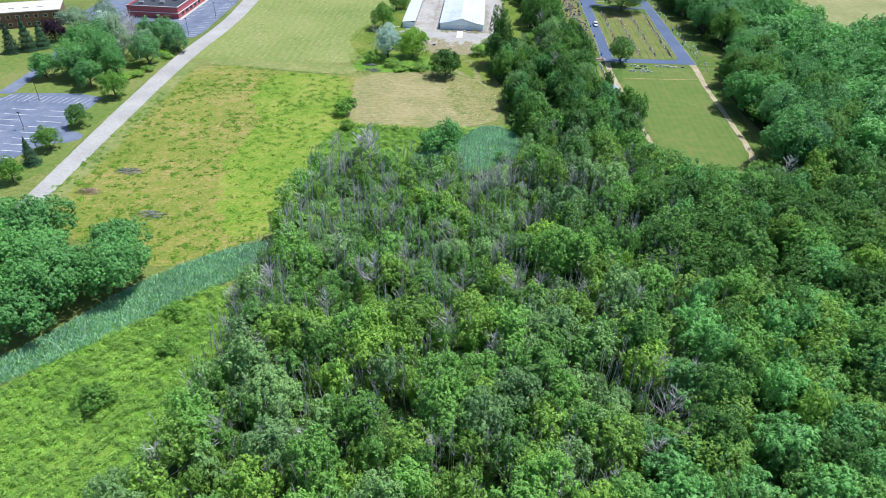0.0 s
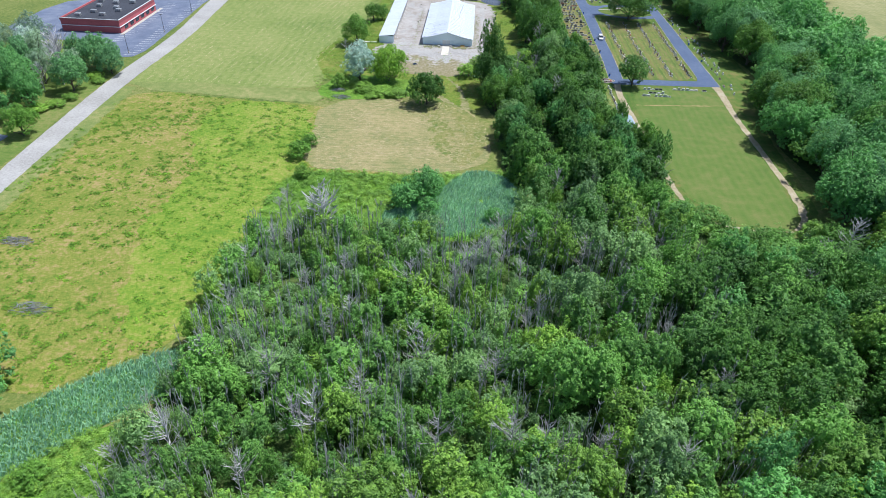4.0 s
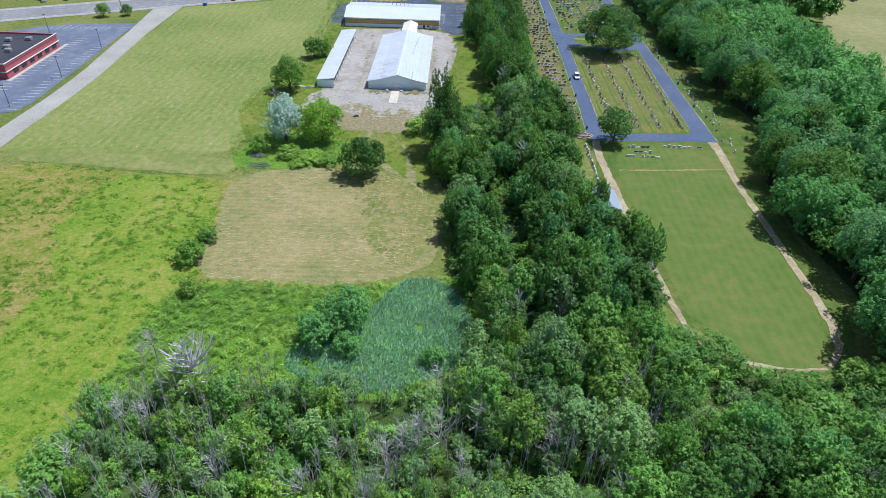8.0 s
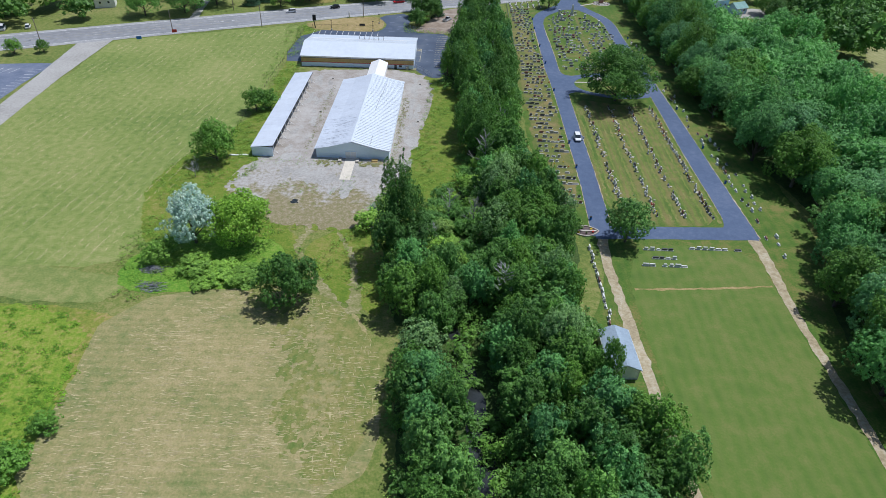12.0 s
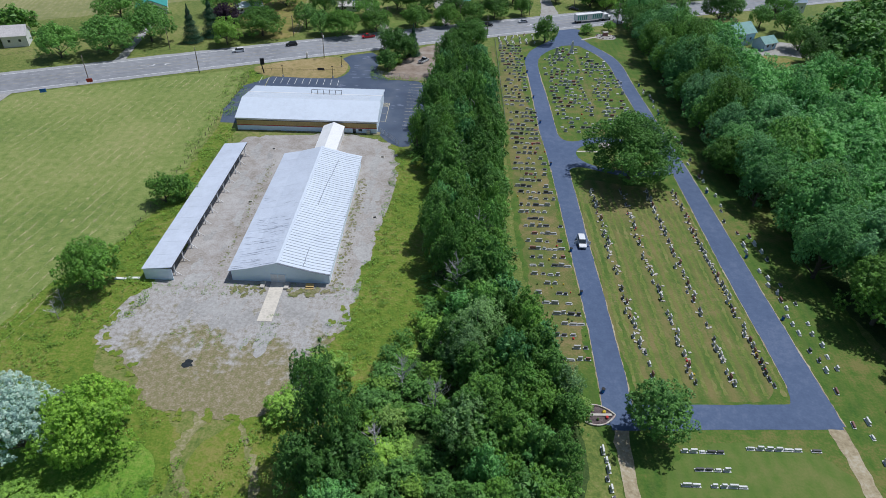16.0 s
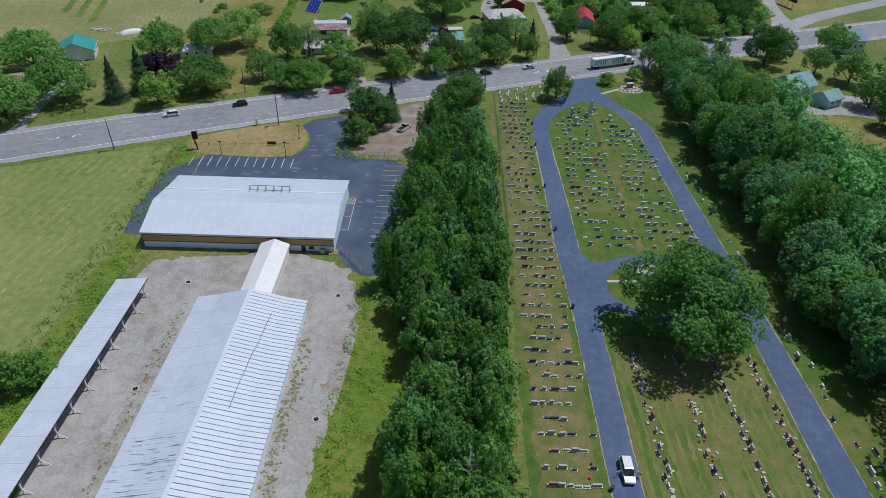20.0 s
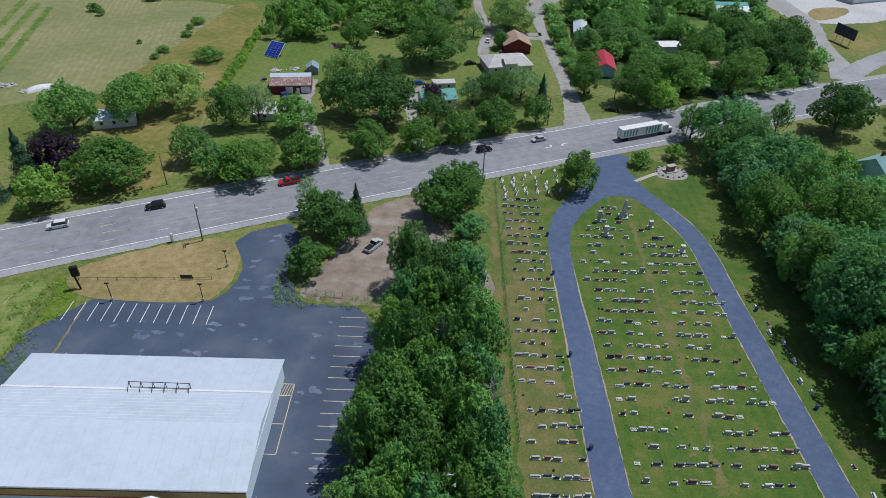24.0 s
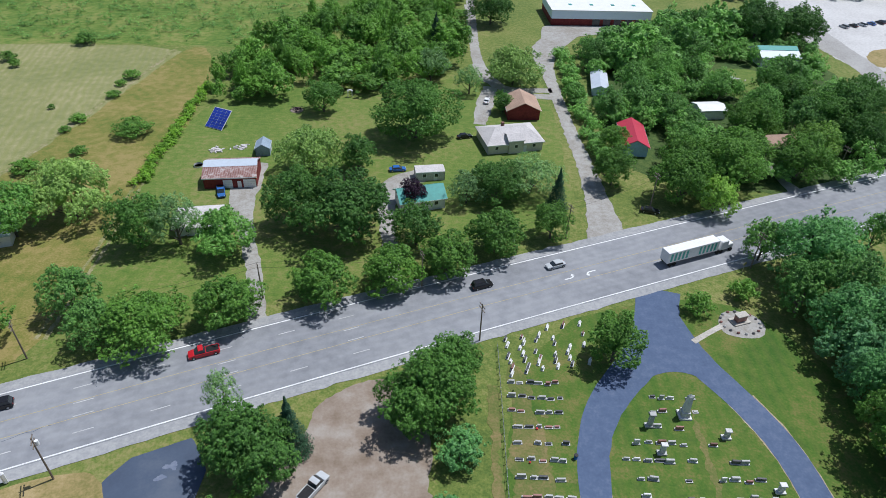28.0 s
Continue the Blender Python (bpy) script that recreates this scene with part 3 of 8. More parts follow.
region("yard_verge", [(-7, 248), (4, 240), (12, 236), (12, 262), (17, 300), (19, 372), (12, 380), (14, 330), (8, 296), (0, 275), (-10, 262)], VERGE, 0.045, 0.5, label="rough grass beside the gravel yard")
region("yard_west_verge", [(-51, 315), (-47, 318), (-44, 328), (-42, 342), (-42, 358), (-42.3, 377), (-43.7, 396), (-45, 424), (-46, 436), (-39.5, 426), (-39.4, 418), (-41, 388), (-36, 379), (-38.5, 371), (-36, 340), (-35.5, 306), (-30.5, 304), (-31.5, 297), (-36, 290), (-36, 278), (-25, 274.5), (-16, 268.5), (-10, 262), (-12, 252), (-20, 249), (-46, 254), (-56, 275), (-58, 292)], VERGE, 0.0445, 0.6, label="rough bright green grass between field and sheds")
region("yard_east_verge", [(13, 373), (15, 349.5), (13.2, 325), (13.1, 303.5), (10.2, 291), (2, 284), (6, 262), (20, 270), (28, 296), (31, 325), (31, 344), (27, 358), (18.5, 374)], VERGE, 0.048, 0.5, label="rough bright green grass below the hedgerow")
region("cemetery_lawn", [(49, 283), (62, 266), (60, 250), (50, 228), (56, 205), (66, 185), (72, 178), (84, 167), (96, 170), (104, 180), (106, 240), (117, 270), (119, 300), (117, 345), (119, 400), (118, 445), (116, 470), (106, 492), (90, 498), (50, 482), (48, 400)], CEM, 0.04, 0.3,
       label="mown cemetery lawn with dry brown patches")
region("column_lawn", [(66.4, 276), (84, 276.5), (95, 277.5), (96.2, 310), (96.4, 350), (90, 354), (80, 354), (70, 358), (66.3, 350), (66.3, 310)], DRYCEM, 0.046, 0.3, label="dry striped lawn between columns of graves")
region("dry_patch_by_oak", [(72, 333), (80, 329), (90, 334), (95, 344), (94, 352), (82, 350), (70, 352), (68, 342)], DRYGRAVE, 0.05, 1.0, label="parched brown lawn below the great tree")
tagged(strip_mesh("fence_track", [(47.8, 395), (47.9, 430), (48.0, 470)], [1.2, 1.6, 2.0], DRYGRAVE, 0.065, 0.3, 1.0), "dry worn strip along the fence", "track", kind="structure")
region("west_grave_strip", [(50, 281), (58, 281), (60.4, 300), (60.2, 340), (59.6, 400), (57, 440), (55, 470), (50, 478), (49.5, 400), (49.5, 330)], DRYGRAVE, 0.046, 0.6, label="dry edge of the grave rows below the hedgerow")
region("south_lawn", [(66, 268), (66, 230), (67, 205), (69, 182), (84, 168), (96, 171), (98, 200), (99, 250), (99, 268)], SLAWN, 0.045, 0.3, label="empty mown lawn of the cemetery")

region("blue_house_lawn", [(146, 432), (176, 436), (179, 462), (172, 470), (160, 470), (147, 477), (146, 455)], ROUGHF, 0.036, 0.5, label="dry mown lawn behind the blue house")
region("blue_house_yard", [(150, 479), (160, 469), (172, 472), (186, 468), (196, 480), (180, 492), (172, 484), (166, 475), (157, 480)], LANE, 0.045, 0.4, label="gravel yard beside the blue house")
region("east_dry_field", [(192, 330), (206, 322), (300, 352), (340, 480), (240, 474), (222, 446), (204, 424), (194, 385)], NFIELD, 0.035, 0.4, label="dry yellow-green field beyond the woods")

region("hay_margin", [(2, 196), (9, 200), (13.5, 206), (13, 222), (7, 236), (-3, 242.5), (-16, 246), (-10, 240), (-3, 232), (0, 220), (0.5, 206)], HAYGREEN, 0.056, 1.0, label="greener stubble along the edge of the hay field")
srng = np.random.default_rng(19)


def wisps(name, poly, n, way, spread, z, label, lo=0.5, hi=2.2, row=0.0):
    """Thin flat wisps of cut straw lying along a direction in degrees."""
    poly = np.array(poly, float)
    (x0, y0), (x1, y1) = poly.min(0), poly.max(0)
    v, f = [], []
    while len(f) < n:
        x, y = srng.uniform(x0, x1), srng.uniform(y0, y1)
        if not inside((x, y), poly) or noise.noise(Vector((x * 0.09, y * 0.09, 5.0))) + srng.normal(0, 0.35) < -0.02:
            continue
        a = radians(way)
        if row:
            u = x * math.sin(a) - y * math.cos(a)
            x += (row * round(u / row) + srng.normal(0, 0.22) - u) * math.sin(a)
        a = radians(way + srng.normal(0, spread))
        L, w = srng.uniform(lo, hi) / 2, srng.uniform(0.03, 0.09)
        c, q = math.cos(a), math.sin(a)
        k = len(v)
        v += [(x + c * p - q * o, y + q * p + c * o, z + 0.01 * srng.random()) for p, o in ((-L, -w * 0.4), (0, -w), (L, 0), (0, w))]
        f.append((k, k + 1, k + 2, k + 3))
    tagged(mesh_ob(name, v, f, STRAW), label, "straw", kind="stuff")


wisps("straw_wisps", GROUND["cut_hay_field"], 3000, 1.5, 9, 0.066, "pale wisps of straw left on the stubble")
wisps("margin_straw", GROUND["hay_margin"], 130, 98, 10, 0.07, "pale wisps of straw along the field edge")
wisps("field_straw", [(-116, 252), (-56, 251), (-51, 300), (-50, 400), (-52, 428), (-116, 400)], 5200, 82, 12, 0.056, "pale wisps of hay in rows on the mown field", 0.5, 2.0, 2.6)

# gravel, dirt and asphalt
region("gravel_yard", [(-31, 313), (-33.5, 303), (-30, 293), (-25, 286), (-18.7, 288), (-14, 282), (-11, 275), (-8.5, 275), (-6.3, 283), (1, 288.5), (5.4, 293), (10, 296.5), (12, 309), (13, 327), (15, 345), (16, 368), (10, 380), (-8, 381), (-28, 379), (-33, 372), (-32, 340)], GRAVEL, 0.06, 0.9, step=0.6, label="pale gravel yard round the metal buildings")
region("yard_south", [(-33.5, 303), (-36, 293), (-37, 287), (-28, 279), (-20, 269.5), (-11, 268.5), (5, 269.5), (8, 281), (10.5, 296), (11.6, 303), (6, 304), (-12, 304), (-24, 303.5)], YARDSOUTH, 0.064, 0.9, step=0.6, label="gravel thinning out into dry stony grass")
tagged(strip_mesh("worn_track", [(-9.5, 277), (-10, 268), (-12.4, 262.3), (-11, 258), (-5, 250), (0.5, 239)], [3.4, 2.4, 1.6, 1.4, 2.6, 4.0], TRACK, 0.055, 0.35, step=0.8), "worn grass track to the hay field", "track", kind="structure")
tagged(strip_mesh("worn_track", [(-4, 271), (-2, 265.5), (1.6, 258.7), (4.3, 247), (5, 238)], [1.5, 1.2, 1.4, 2.2, 3.5], TRACK, 0.06, 0.3, step=0.8), "worn grass track to the hay field", "track", kind="structure")
region("dirt_lot", [(18, 466), (32, 473), (38, 458), (36, 446), (46, 444), (47, 428), (22, 427), (4, 429), (8, 436), (12, 449), (16, 458)], DIRT, 0.05, 0.4, label="bare pinkish dirt lot beside the road")
region("dry_lawn", [(-48, 437), (-18, 451), (-12, 448), (-9, 440), (-10, 430), (-14, 426), (-40, 426)], TANLAWN, 0.055, 0.2, label="dry tan lawn in front of the parking lot")
region("parking_lot", [(-45.5, 386), (-44, 427), (-13, 426), (-8.5, 432), (-8.5, 440), (-14.5, 450.5), (2.2, 458.6), (1.6, 428), (24, 427), (24, 400), (20, 374), (14, 373), (6, 385), (-36, 386)], ASPHALT, 0.065, 0.1, rounds=1, label="dark blue asphalt parking lot", category="parking lot")
region("west_parking_lot", [(-135, 205), (-180, 200), (-180, 140), (-140, 143), (-137, 162), (-126, 165), (-126, 171), (-136, 174), (-136, 190)], LOT, 0.06, 0.08, rounds=1, label="asphalt parking lot beside a lawn", category="parking lot")
tagged(strip_mesh("office_path", [(-181, 252), (-177.5, 245.7), (-175.4, 232.4), (-174.1, 212.5), (-173, 200)], [5, 5, 5, 6], LOT, 0.05, 0.05), "asphalt drive between lawns and a parking lot", "drive", kind="structure")
region("restaurant_parking_lot", [(-136, 272), (-128, 275), (-128.5, 300), (-131, 370), (-126, 375), (-166, 368), (-185, 352), (-200, 345), (-200, 290), (-148, 290)], LOT, 0.06, 0.08, rounds=1, label="asphalt parking lot round a restaurant", category="parking lot")
dl = strip_mesh("gravel_drive", [(-117, 90), (-119, 138), (-122, 192), (-124, 250), (-121, 300), (-124, 343), (-126.5, 392), (-127, 415)], [6.0, 6.5, 7.5, 8.0, 8.0, 9.0, 14.0], DRIVE, 0.075, 0.07)
tagged(dl, "straight pale gravel drive", "drive", kind="structure")
region("west_lawn", [(-122, 120), (-127, 190), (-129, 270), (-136, 272), (-150, 288), (-240, 300), (-260, 200), (-240, 100)], LAWN, 0.03, 0.4, label="mown lawn with trees beside the drive")

tagged(strip_mesh("drive_verge", [(-112, 104), (-114, 140), (-116, 192), (-117.5, 244)], [5, 6, 6.5, 6], PATHGRASS, 0.06, 0.4, 1.2), "pale mown verge along the gravel drive", "verge", kind="structure")

HAYEDGE = [(0.5, 206), (0, 220), (-3, 232), (-10, 240), (-16, 245)]
# main road
CENTRE = [(-760, 60), (-400, 275), (-197, 378), (-121, 415), (-33, 457.5), (36, 489), (100, 517), (160, 543), (260, 584), (520, 690)]
road = tagged(strip_mesh("road", CENTRE, 22.6, SHOULDER, 0.08, 0.12), "five-lane worn asphalt road with pale shoulders", "road", kind="structure")
tagged(strip_mesh("carriageway", CENTRE, 18.0, ROAD, 0.09, 0.04, parent=road), "grey worn asphalt lanes")
for k, off in enumerate((-8.6, 8.6)):
    strip_mesh("edge_line", CENTRE, 0.28, PAINT_W, 0.1, 0, parent=road, offset=off)
for off in (-1.9, 1.9):
    strip_mesh("turn_lane_line", CENTRE, 0.11, PAINT_Y, 0.1, 0, parent=road, offset=off)
cc = resample(smooth_ring(CENTRE, False, 2), 1.0, False)
dd = np.gradient(cc, axis=0)
nn = np.stack([-dd[:, 1], dd[:, 0]], 1) / np.hypot(*dd.T)[:, None]
dash = None
for off in (-5.2, 5.2, -1.5, 1.5):
    for i in range(420, 900, 12):
        if not -200 < cc[i][0] < 260:
            continue
        a, u = cc[i] + nn[i] * off, dd[i] / np.hypot(*dd[i])
        yaw = math.degrees(math.atan2(u[1], u[0]))
        if dash is None:
            dash = mesh_ob("lane_dash", [(-1.6, -0.09, 0), (1.6, -0.09, 0), (1.6, 0.09, 0), (-1.6, 0.09, 0)], [(0, 1, 2, 3)], PAINT_WORN, road)
            dash.matrix_world = pose(a[0], a[1], 0.105, 0, 0, yaw)
        elif abs(off) > 3 or i % 24 == 0:
            copy_thing(dash, pose(a[0], a[1], 0.105, 0, 0, yaw))


crack_v, crack_f = [], []
crng = np.random.default_rng(5)
for k in range(45):
    i = int(crng.integers(430, 880))
    if not -120 < cc[i][0] < 200:
        continue
    o, along = crng.uniform(-8.5, 8.5), crng.random() < 0.45
    u = dd[i] / np.hypot(*dd[i])
    way, side = (u, nn[i]) if along else (nn[i], u)
    start, n0, m = cc[i] + nn[i] * o, len(crack_v), 9
    drift = np.cumsum(crng.normal(0, 0.16, m))
    for j in range(m):
        c = start + way * (j * (0.9 if along else 0.42)) + side * drift[j]
        crack_v += [(*(c - side * 0.04), 0.097), (*(c + side * 0.04), 0.097)]
    crack_f += [(n0 + 2 * j, n0 + 2 * j + 1, n0 + 2 * j + 3, n0 + 2 * j + 2) for j in range(m - 1)]
tagged(mesh_ob("crack_seal", crack_v, crack_f, ASPHALT, road), "dark wandering cracks in the road surface", kind="stuff")


def patches(name, spots, mat, z, label, seed, stretch=1.0):
    """Low uneven blotches of one ground on another; spots: x, y, radius."""
    r = np.random.default_rng(seed)
    v, f = [], []
    for k, (x, y, rad) in enumerate(spots):
        n0 = len(v)
        ph = r.uniform(0, math.tau, 3)
        for j in range(18):
            a = j * math.tau / 18
            q = rad * (1 + 0.28 * math.sin(2 * a + ph[0]) + 0.2 * math.sin(3 * a + ph[1]) + 0.14 * math.sin(5 * a + ph[2]) + r.normal(0, 0.09))
            v.append((x + q * math.cos(a), y + stretch * q * math.sin(a), z + 0.0001 * k))
        v.append((x, y, z + 0.0001 * k))
        f += [(n0 + 18, n0 + j, n0 + (j + 1) % 18) for j in range(18)]
    return tagged(mesh_ob(name, v, f, mat), label, "ground", kind="stuff")


prng = np.random.default_rng(8)
edge_pts = resample(np.array(HAYEDGE, float), 0.5, False)
patches("hay_green_patches", [(x + prng.normal(-1.5, 2.2), y + prng.normal(0, 1.5), prng.uniform(0.25, 1.1)) for x, y in np.vstack([edge_pts] * 3)], HAYGREEN, 0.058, "greener stubble blotches in the hay field", 12)
patches("hay_dry_patches", [(x + prng.normal(2.5, 1.6), y + prng.normal(0, 1.5), prng.uniform(0.2, 0.9)) for x, y in np.vstack([edge_pts] * 2)], HAY, 0.064 + 0.03, "dry stubble blotches at the field edge", 13)
rim = [(x + prng.normal(0, 0.9), y + prng.normal(0, 0.9), prng.uniform(0.25, 0.9)) for x, y in resample(GROUND["yard_south"], 0.7) if y < 298]
patches("yard_rim_weeds", rim[::2], VERGE, 0.1, "low weeds creeping over the yard edge", 9)
patches("wall_weed_mat", [(prng.uniform(-32, 9), prng.normal(382.3, 0.7), prng.uniform(0.4, 1.1)) for k in range(80)] + [(-19.8 + prng.normal(0, 0.6), prng.uniform(308, 362), prng.uniform(0.08, 0.28)) for k in range(120)] + [(7.2 + prng.normal(0, 0.8), prng.uniform(303, 353), prng.uniform(0.08, 0.32)) for k in range(260)] + [(prng.choice((-11.5, 1.2)) + prng.normal(0, 2.0), prng.normal(303.2, 0.9), prng.uniform(0.3, 0.8)) for k in range(50)], DRYWEED, 0.1, "dry weed mat along the walls", 11)
patches("yard_dust", [(prng.choice((-25.5, -22.0, 9.6, 11.2)) + prng.normal(0, 0.8), prng.uniform(296, 372), prng.uniform(0.5, 1.6)) for k in range(46)] + [(prng.normal(-6, 8), prng.normal(294, 3), prng.uniform(0.5, 1.8)) for k in range(30)], DRIVE, 0.0685, "paler worn wheel tracks in the gravel", 14, 2.2)


def flat(name, pts, mat, z, parent):
    return mesh_ob(name, [(x, y, z) for x, y in pts], tess(np.array(pts)), mat, parent)


def turn_arrow(x, y, yaw):
    """A painted turn arrow: a bent shaft with a head."""
    c, s = math.cos(radians(yaw)), math.sin(radians(yaw))
    pts = [(-1.6, -0.15), (0.3, -0.15), (0.9, 0.2), (1.0, 0.6), (1.35, 0.6), (0.85, 1.3), (0.3, 0.6), (0.65, 0.6), (0.5, 0.35), (0.2, 0.15), (-1.6, 0.15)]
    flat("turn_arrow", [(x + c * a - s * b, y + s * a + c * b) for a, b in pts], PAINT_W, 0.11, road)


turn_arrow(67, 502, 24)
turn_arrow(71.5, 504.5, 204)
turn_arrow(-84, 433, 24)
turn_arrow(-79, 436, 204)

# cemetery roads
WEST_ROAD = [(63, 270.4), (63.6, 290), (63.7, 306), (63.6, 324), (63.7, 342), (63.6, 372), (62.9, 386), (63.1, 405), (63.0, 426), (62.8, 440), (63.2, 455), (67.2, 466), (73.4, 473.6), (79.5, 481), (83, 490), (85.5, 499)]
EAST_ROAD = [(99.5, 272.0), (99.5, 291), (99.2, 308), (99.2, 326), (99.3, 344), (99.2, 366), (98.6, 388), (98.2, 405), (97.6, 425), (97.4, 437), (97.6, 450), (96.2, 460), (92.6, 468.5), (88.6, 475.5), (85.8, 483), (84.5, 490)]
WEST_WIDE, EAST_WIDE = [5.6, 5.1, 5.0, 5.1, 5.3, 5.6, 5.3, 4.6, 5.4, 7.5, 9.5], [6.6, 6.2, 6.2, 5.8, 5.2, 5.2, 5.2, 5.2, 5.2, 5.6, 7.0]
for nm, line, wd in (("dry_road_edge", WEST_ROAD[:13], WEST_WIDE[:9]), ("dry_road_edge_east", EAST_ROAD[:13], EAST_WIDE[:10])):
    tagged(strip_mesh(nm, line, [w + 0.35 for w in wd], SAND, 0.054, 0.07, 0.8), "thin dry sandy edge of the cemetery road", "verge", kind="structure")
tagged(strip_mesh("cemetery_road", WEST_ROAD, WEST_WIDE, CEMROAD, 0.06, 0.06), "smooth blue-grey asphalt cemetery road", "road", kind="structure")
tagged(strip_mesh("cemetery_road_east", EAST_ROAD, EAST_WIDE, CEMROAD, 0.064, 0.06), "smooth blue-grey asphalt cemetery road", "road", kind="structure")
tagged(strip_mesh("cemetery_road_south", [(61, 272.2), (70, 272.6), (85, 273.4), (102.2, 274.2)], 5.6, CEMROAD, 0.068, 0.06), "smooth blue-grey asphalt cemetery road", "road", kind="structure")
region("south_east_corner", [(94.2, 276), (95.6, 277.4), (96.2, 281.5), (98, 281.5), (98, 275)], CEMROAD, 0.07, 0.0, rounds=1, label="rounded asphalt corner of the cemetery road", category="road")
region("loop_junction", [(64.5, 392), (65.7, 387.5), (66.2, 384), (67.4, 381.6), (70.6, 381.0), (75.6, 383.9), (80.3, 385.2), (85.2, 384.4), (92, 381), (97, 376.5), (97, 373), (91, 378.5), (85, 381.6), (77.5, 381.1), (72.7, 378.6), (70.0, 374.7), (69.8, 371.1), (71.5, 367.7), (75, 365), (82, 362.6), (90, 363.6), (97.5, 368), (97.5, 362.5), (90, 360), (82, 359.6), (73.7, 363.0), (71.4, 364.4), (68.5, 364.3), (66.6, 363.0), (65.8, 360), (64, 356)], CEMROAD, 0.076, 0.0, rounds=1, label="wide asphalt junction beside the great tree", category="road")
region("gate_apron", [(72.4, 470), (76, 472.4), (79.8, 474.4), (83.2, 474.9), (86.2, 474.0), (89.2, 471.2), (91, 474), (88, 484), (76, 482)], CEMROAD, 0.078, 0.0, rounds=1, label="asphalt fork at the cemetery gate", category="road")
for tname, ln, wd in (("west_track", [(62.8, 270), (61.9, 263), (62.4, 247), (63.2, 231), (63.7, 216), (64.6, 204), (66.4, 186), (67.6, 178.5), (70.4, 174), (76, 171.6), (84.5, 170), (92, 170.6)], [2.6, 2.4, 2.6, 2.4, 1.9, 1.6, 1.3, 1.0, 0.7]), ("east_track", [(101, 272), (101, 262), (99.6, 243), (99.8, 219), (99.6, 200), (99.5, 186), (97.5, 177), (93, 171.5)], [3.0, 2.4, 1.9, 1.9, 1.9, 2.2, 1.2])):
    tagged(strip_mesh(tname, ln, wd, SAND, 0.058, 0.14, 1.6), "worn sandy track through the grass", "track", kind="structure")
tagged(strip_mesh("bare_line", [(66.5, 250), (82, 251), (98.5, 253)], 0.6, TANLAWN, 0.052, 0.12, 1.0), "thin dry line across the lawn", "track", kind="structure")
tagged(strip_mesh("worn_grass_path", [(83, 466), (82.3, 445), (82, 431), (81.5, 408), (80.5, 386)], 1.3, DRYGRAVE, 0.05, 0.35, 1.0), "worn dry grass path between graves", "track", kind="structure")
tagged(strip_mesh("island_path", [(70.3, 374.4), (77, 374.8)], 0.8, CONCRETE, 0.082, 0.01), "narrow concrete path on a grass island", "path", kind="structure")
region("monument_pad", [(77.6, 380.9), (82.8, 381.4), (82.4, 378), (77.9, 376.4)], CONCRETE, 0.08, 0.02, rounds=1, label="pale concrete pad", category="pavement")
tagged(strip_mesh("concrete_walk", [(-5.6, 306.4), (-5.6, 293.5)], 3.0, WALKWAY, 0.12, 0.02), "concrete walk to the metal building", "walk", kind="structure")


for k, x in enumerate((67.6, 69.2, 72.6, 74.4, 76.2, 80.6, 82.3, 83.9, 87.8, 89.6, 91.4, 95.0)):
    tagged(strip_mesh("mowing_stripe", [(x, 278.5), (x - 0.1, 300), (x + 0.1, 330), (x - 0.1, 352)], 0.62, MOWLIGHT, 0.0505, 0.16, 1.0), "paler mowing stripe along the graves", "ground", kind="structure")
for x in (70.8, 78.8, 86.0, 93.6):
    tagged(strip_mesh("dry_grave_strip", [(x, 281), (x + 0.2, 318), (x, 352)], [0.9, 1.5, 2.4], DRYGRAVE, 0.0535, 0.3, 1.0), "dry brown strip below a column of graves", "ground", kind="structure")
frng = np.random.default_rng(33)
patches("bare_grave_patches", [(frng.uniform(50, 60.2), 286 + 3.3 * frng.integers(0, 56) + frng.normal(-0.6, 0.5), frng.uniform(0.3, 1.1)) for k in range(150)] + [(frng.uniform(67.5, 94.5), 388 + 3.35 * frng.integers(0, 19) + frng.normal(-0.6, 0.5), frng.uniform(0.2, 0.7)) for k in range(80)], DRYGRAVE, 0.056, "bare dry patches before the graves", 34, 0.6)

# north side of the road
region("north_lawn", [(-45, 470), (0, 490), (40, 508), (72, 522), (74, 560), (72, 640), (55, 640), (35, 612), (5, 612), (-30, 600), (-42, 590), (-44, 545), (-50, 500)], LAWN, 0.03, 0.5, label="mown lawns among houses and trees")
region("stubble_field", [(-82, 526), (-77, 560), (-73, 592), (-69, 618), (-66, 645), (-140, 640), (-330, 610), (-330, 430), (-150, 480), (-110, 520)], NFIELD, 0.035, 0.4, rounds=1, label="pale mown field with rows")
region("rough_field", [(-85, 520), (-74, 590), (-67, 645), (-56, 643), (-43, 592), (-42.5, 545), (-40, 510), (-36, 474), (-54, 466), (-62, 490)], ROUGHF, 0.032, 0.4, rounds=1, label="dry rough field strip with tan patches")
for off in (-0.9, 0.9):
    tagged(strip_mesh("wheel_track", [(-43.5 + off, 545), (-41.6 + off, 521), (-39.6 + off, 507), (-39.2 + off, 493), (-38.2 + off, 478)], 0.8, TRACK, 0.06, 0.12, 1.0), "worn wheel track across the grass", "track", kind="structure")
tagged(strip_mesh("field_edge_track", [(-70, 640), (-73, 606), (-77, 572), (-80, 545), (-83, 530)], 1.6, TRACK, 0.062, 0.3, 1.0), "worn track along the field edge", "track", kind="structure")
for k in range(3):
    tagged(strip_mesh("crop_strip", [(-126 - 9 * k, 545 + 6 * k), (-134 - 9 * k, 575 + 6 * k), (-148 - 9 * k, 626 + 6 * k)], 3.2, CROP, 0.06, 0.3, 1.0), "narrow dark green crop strip", "crop", kind="structure")
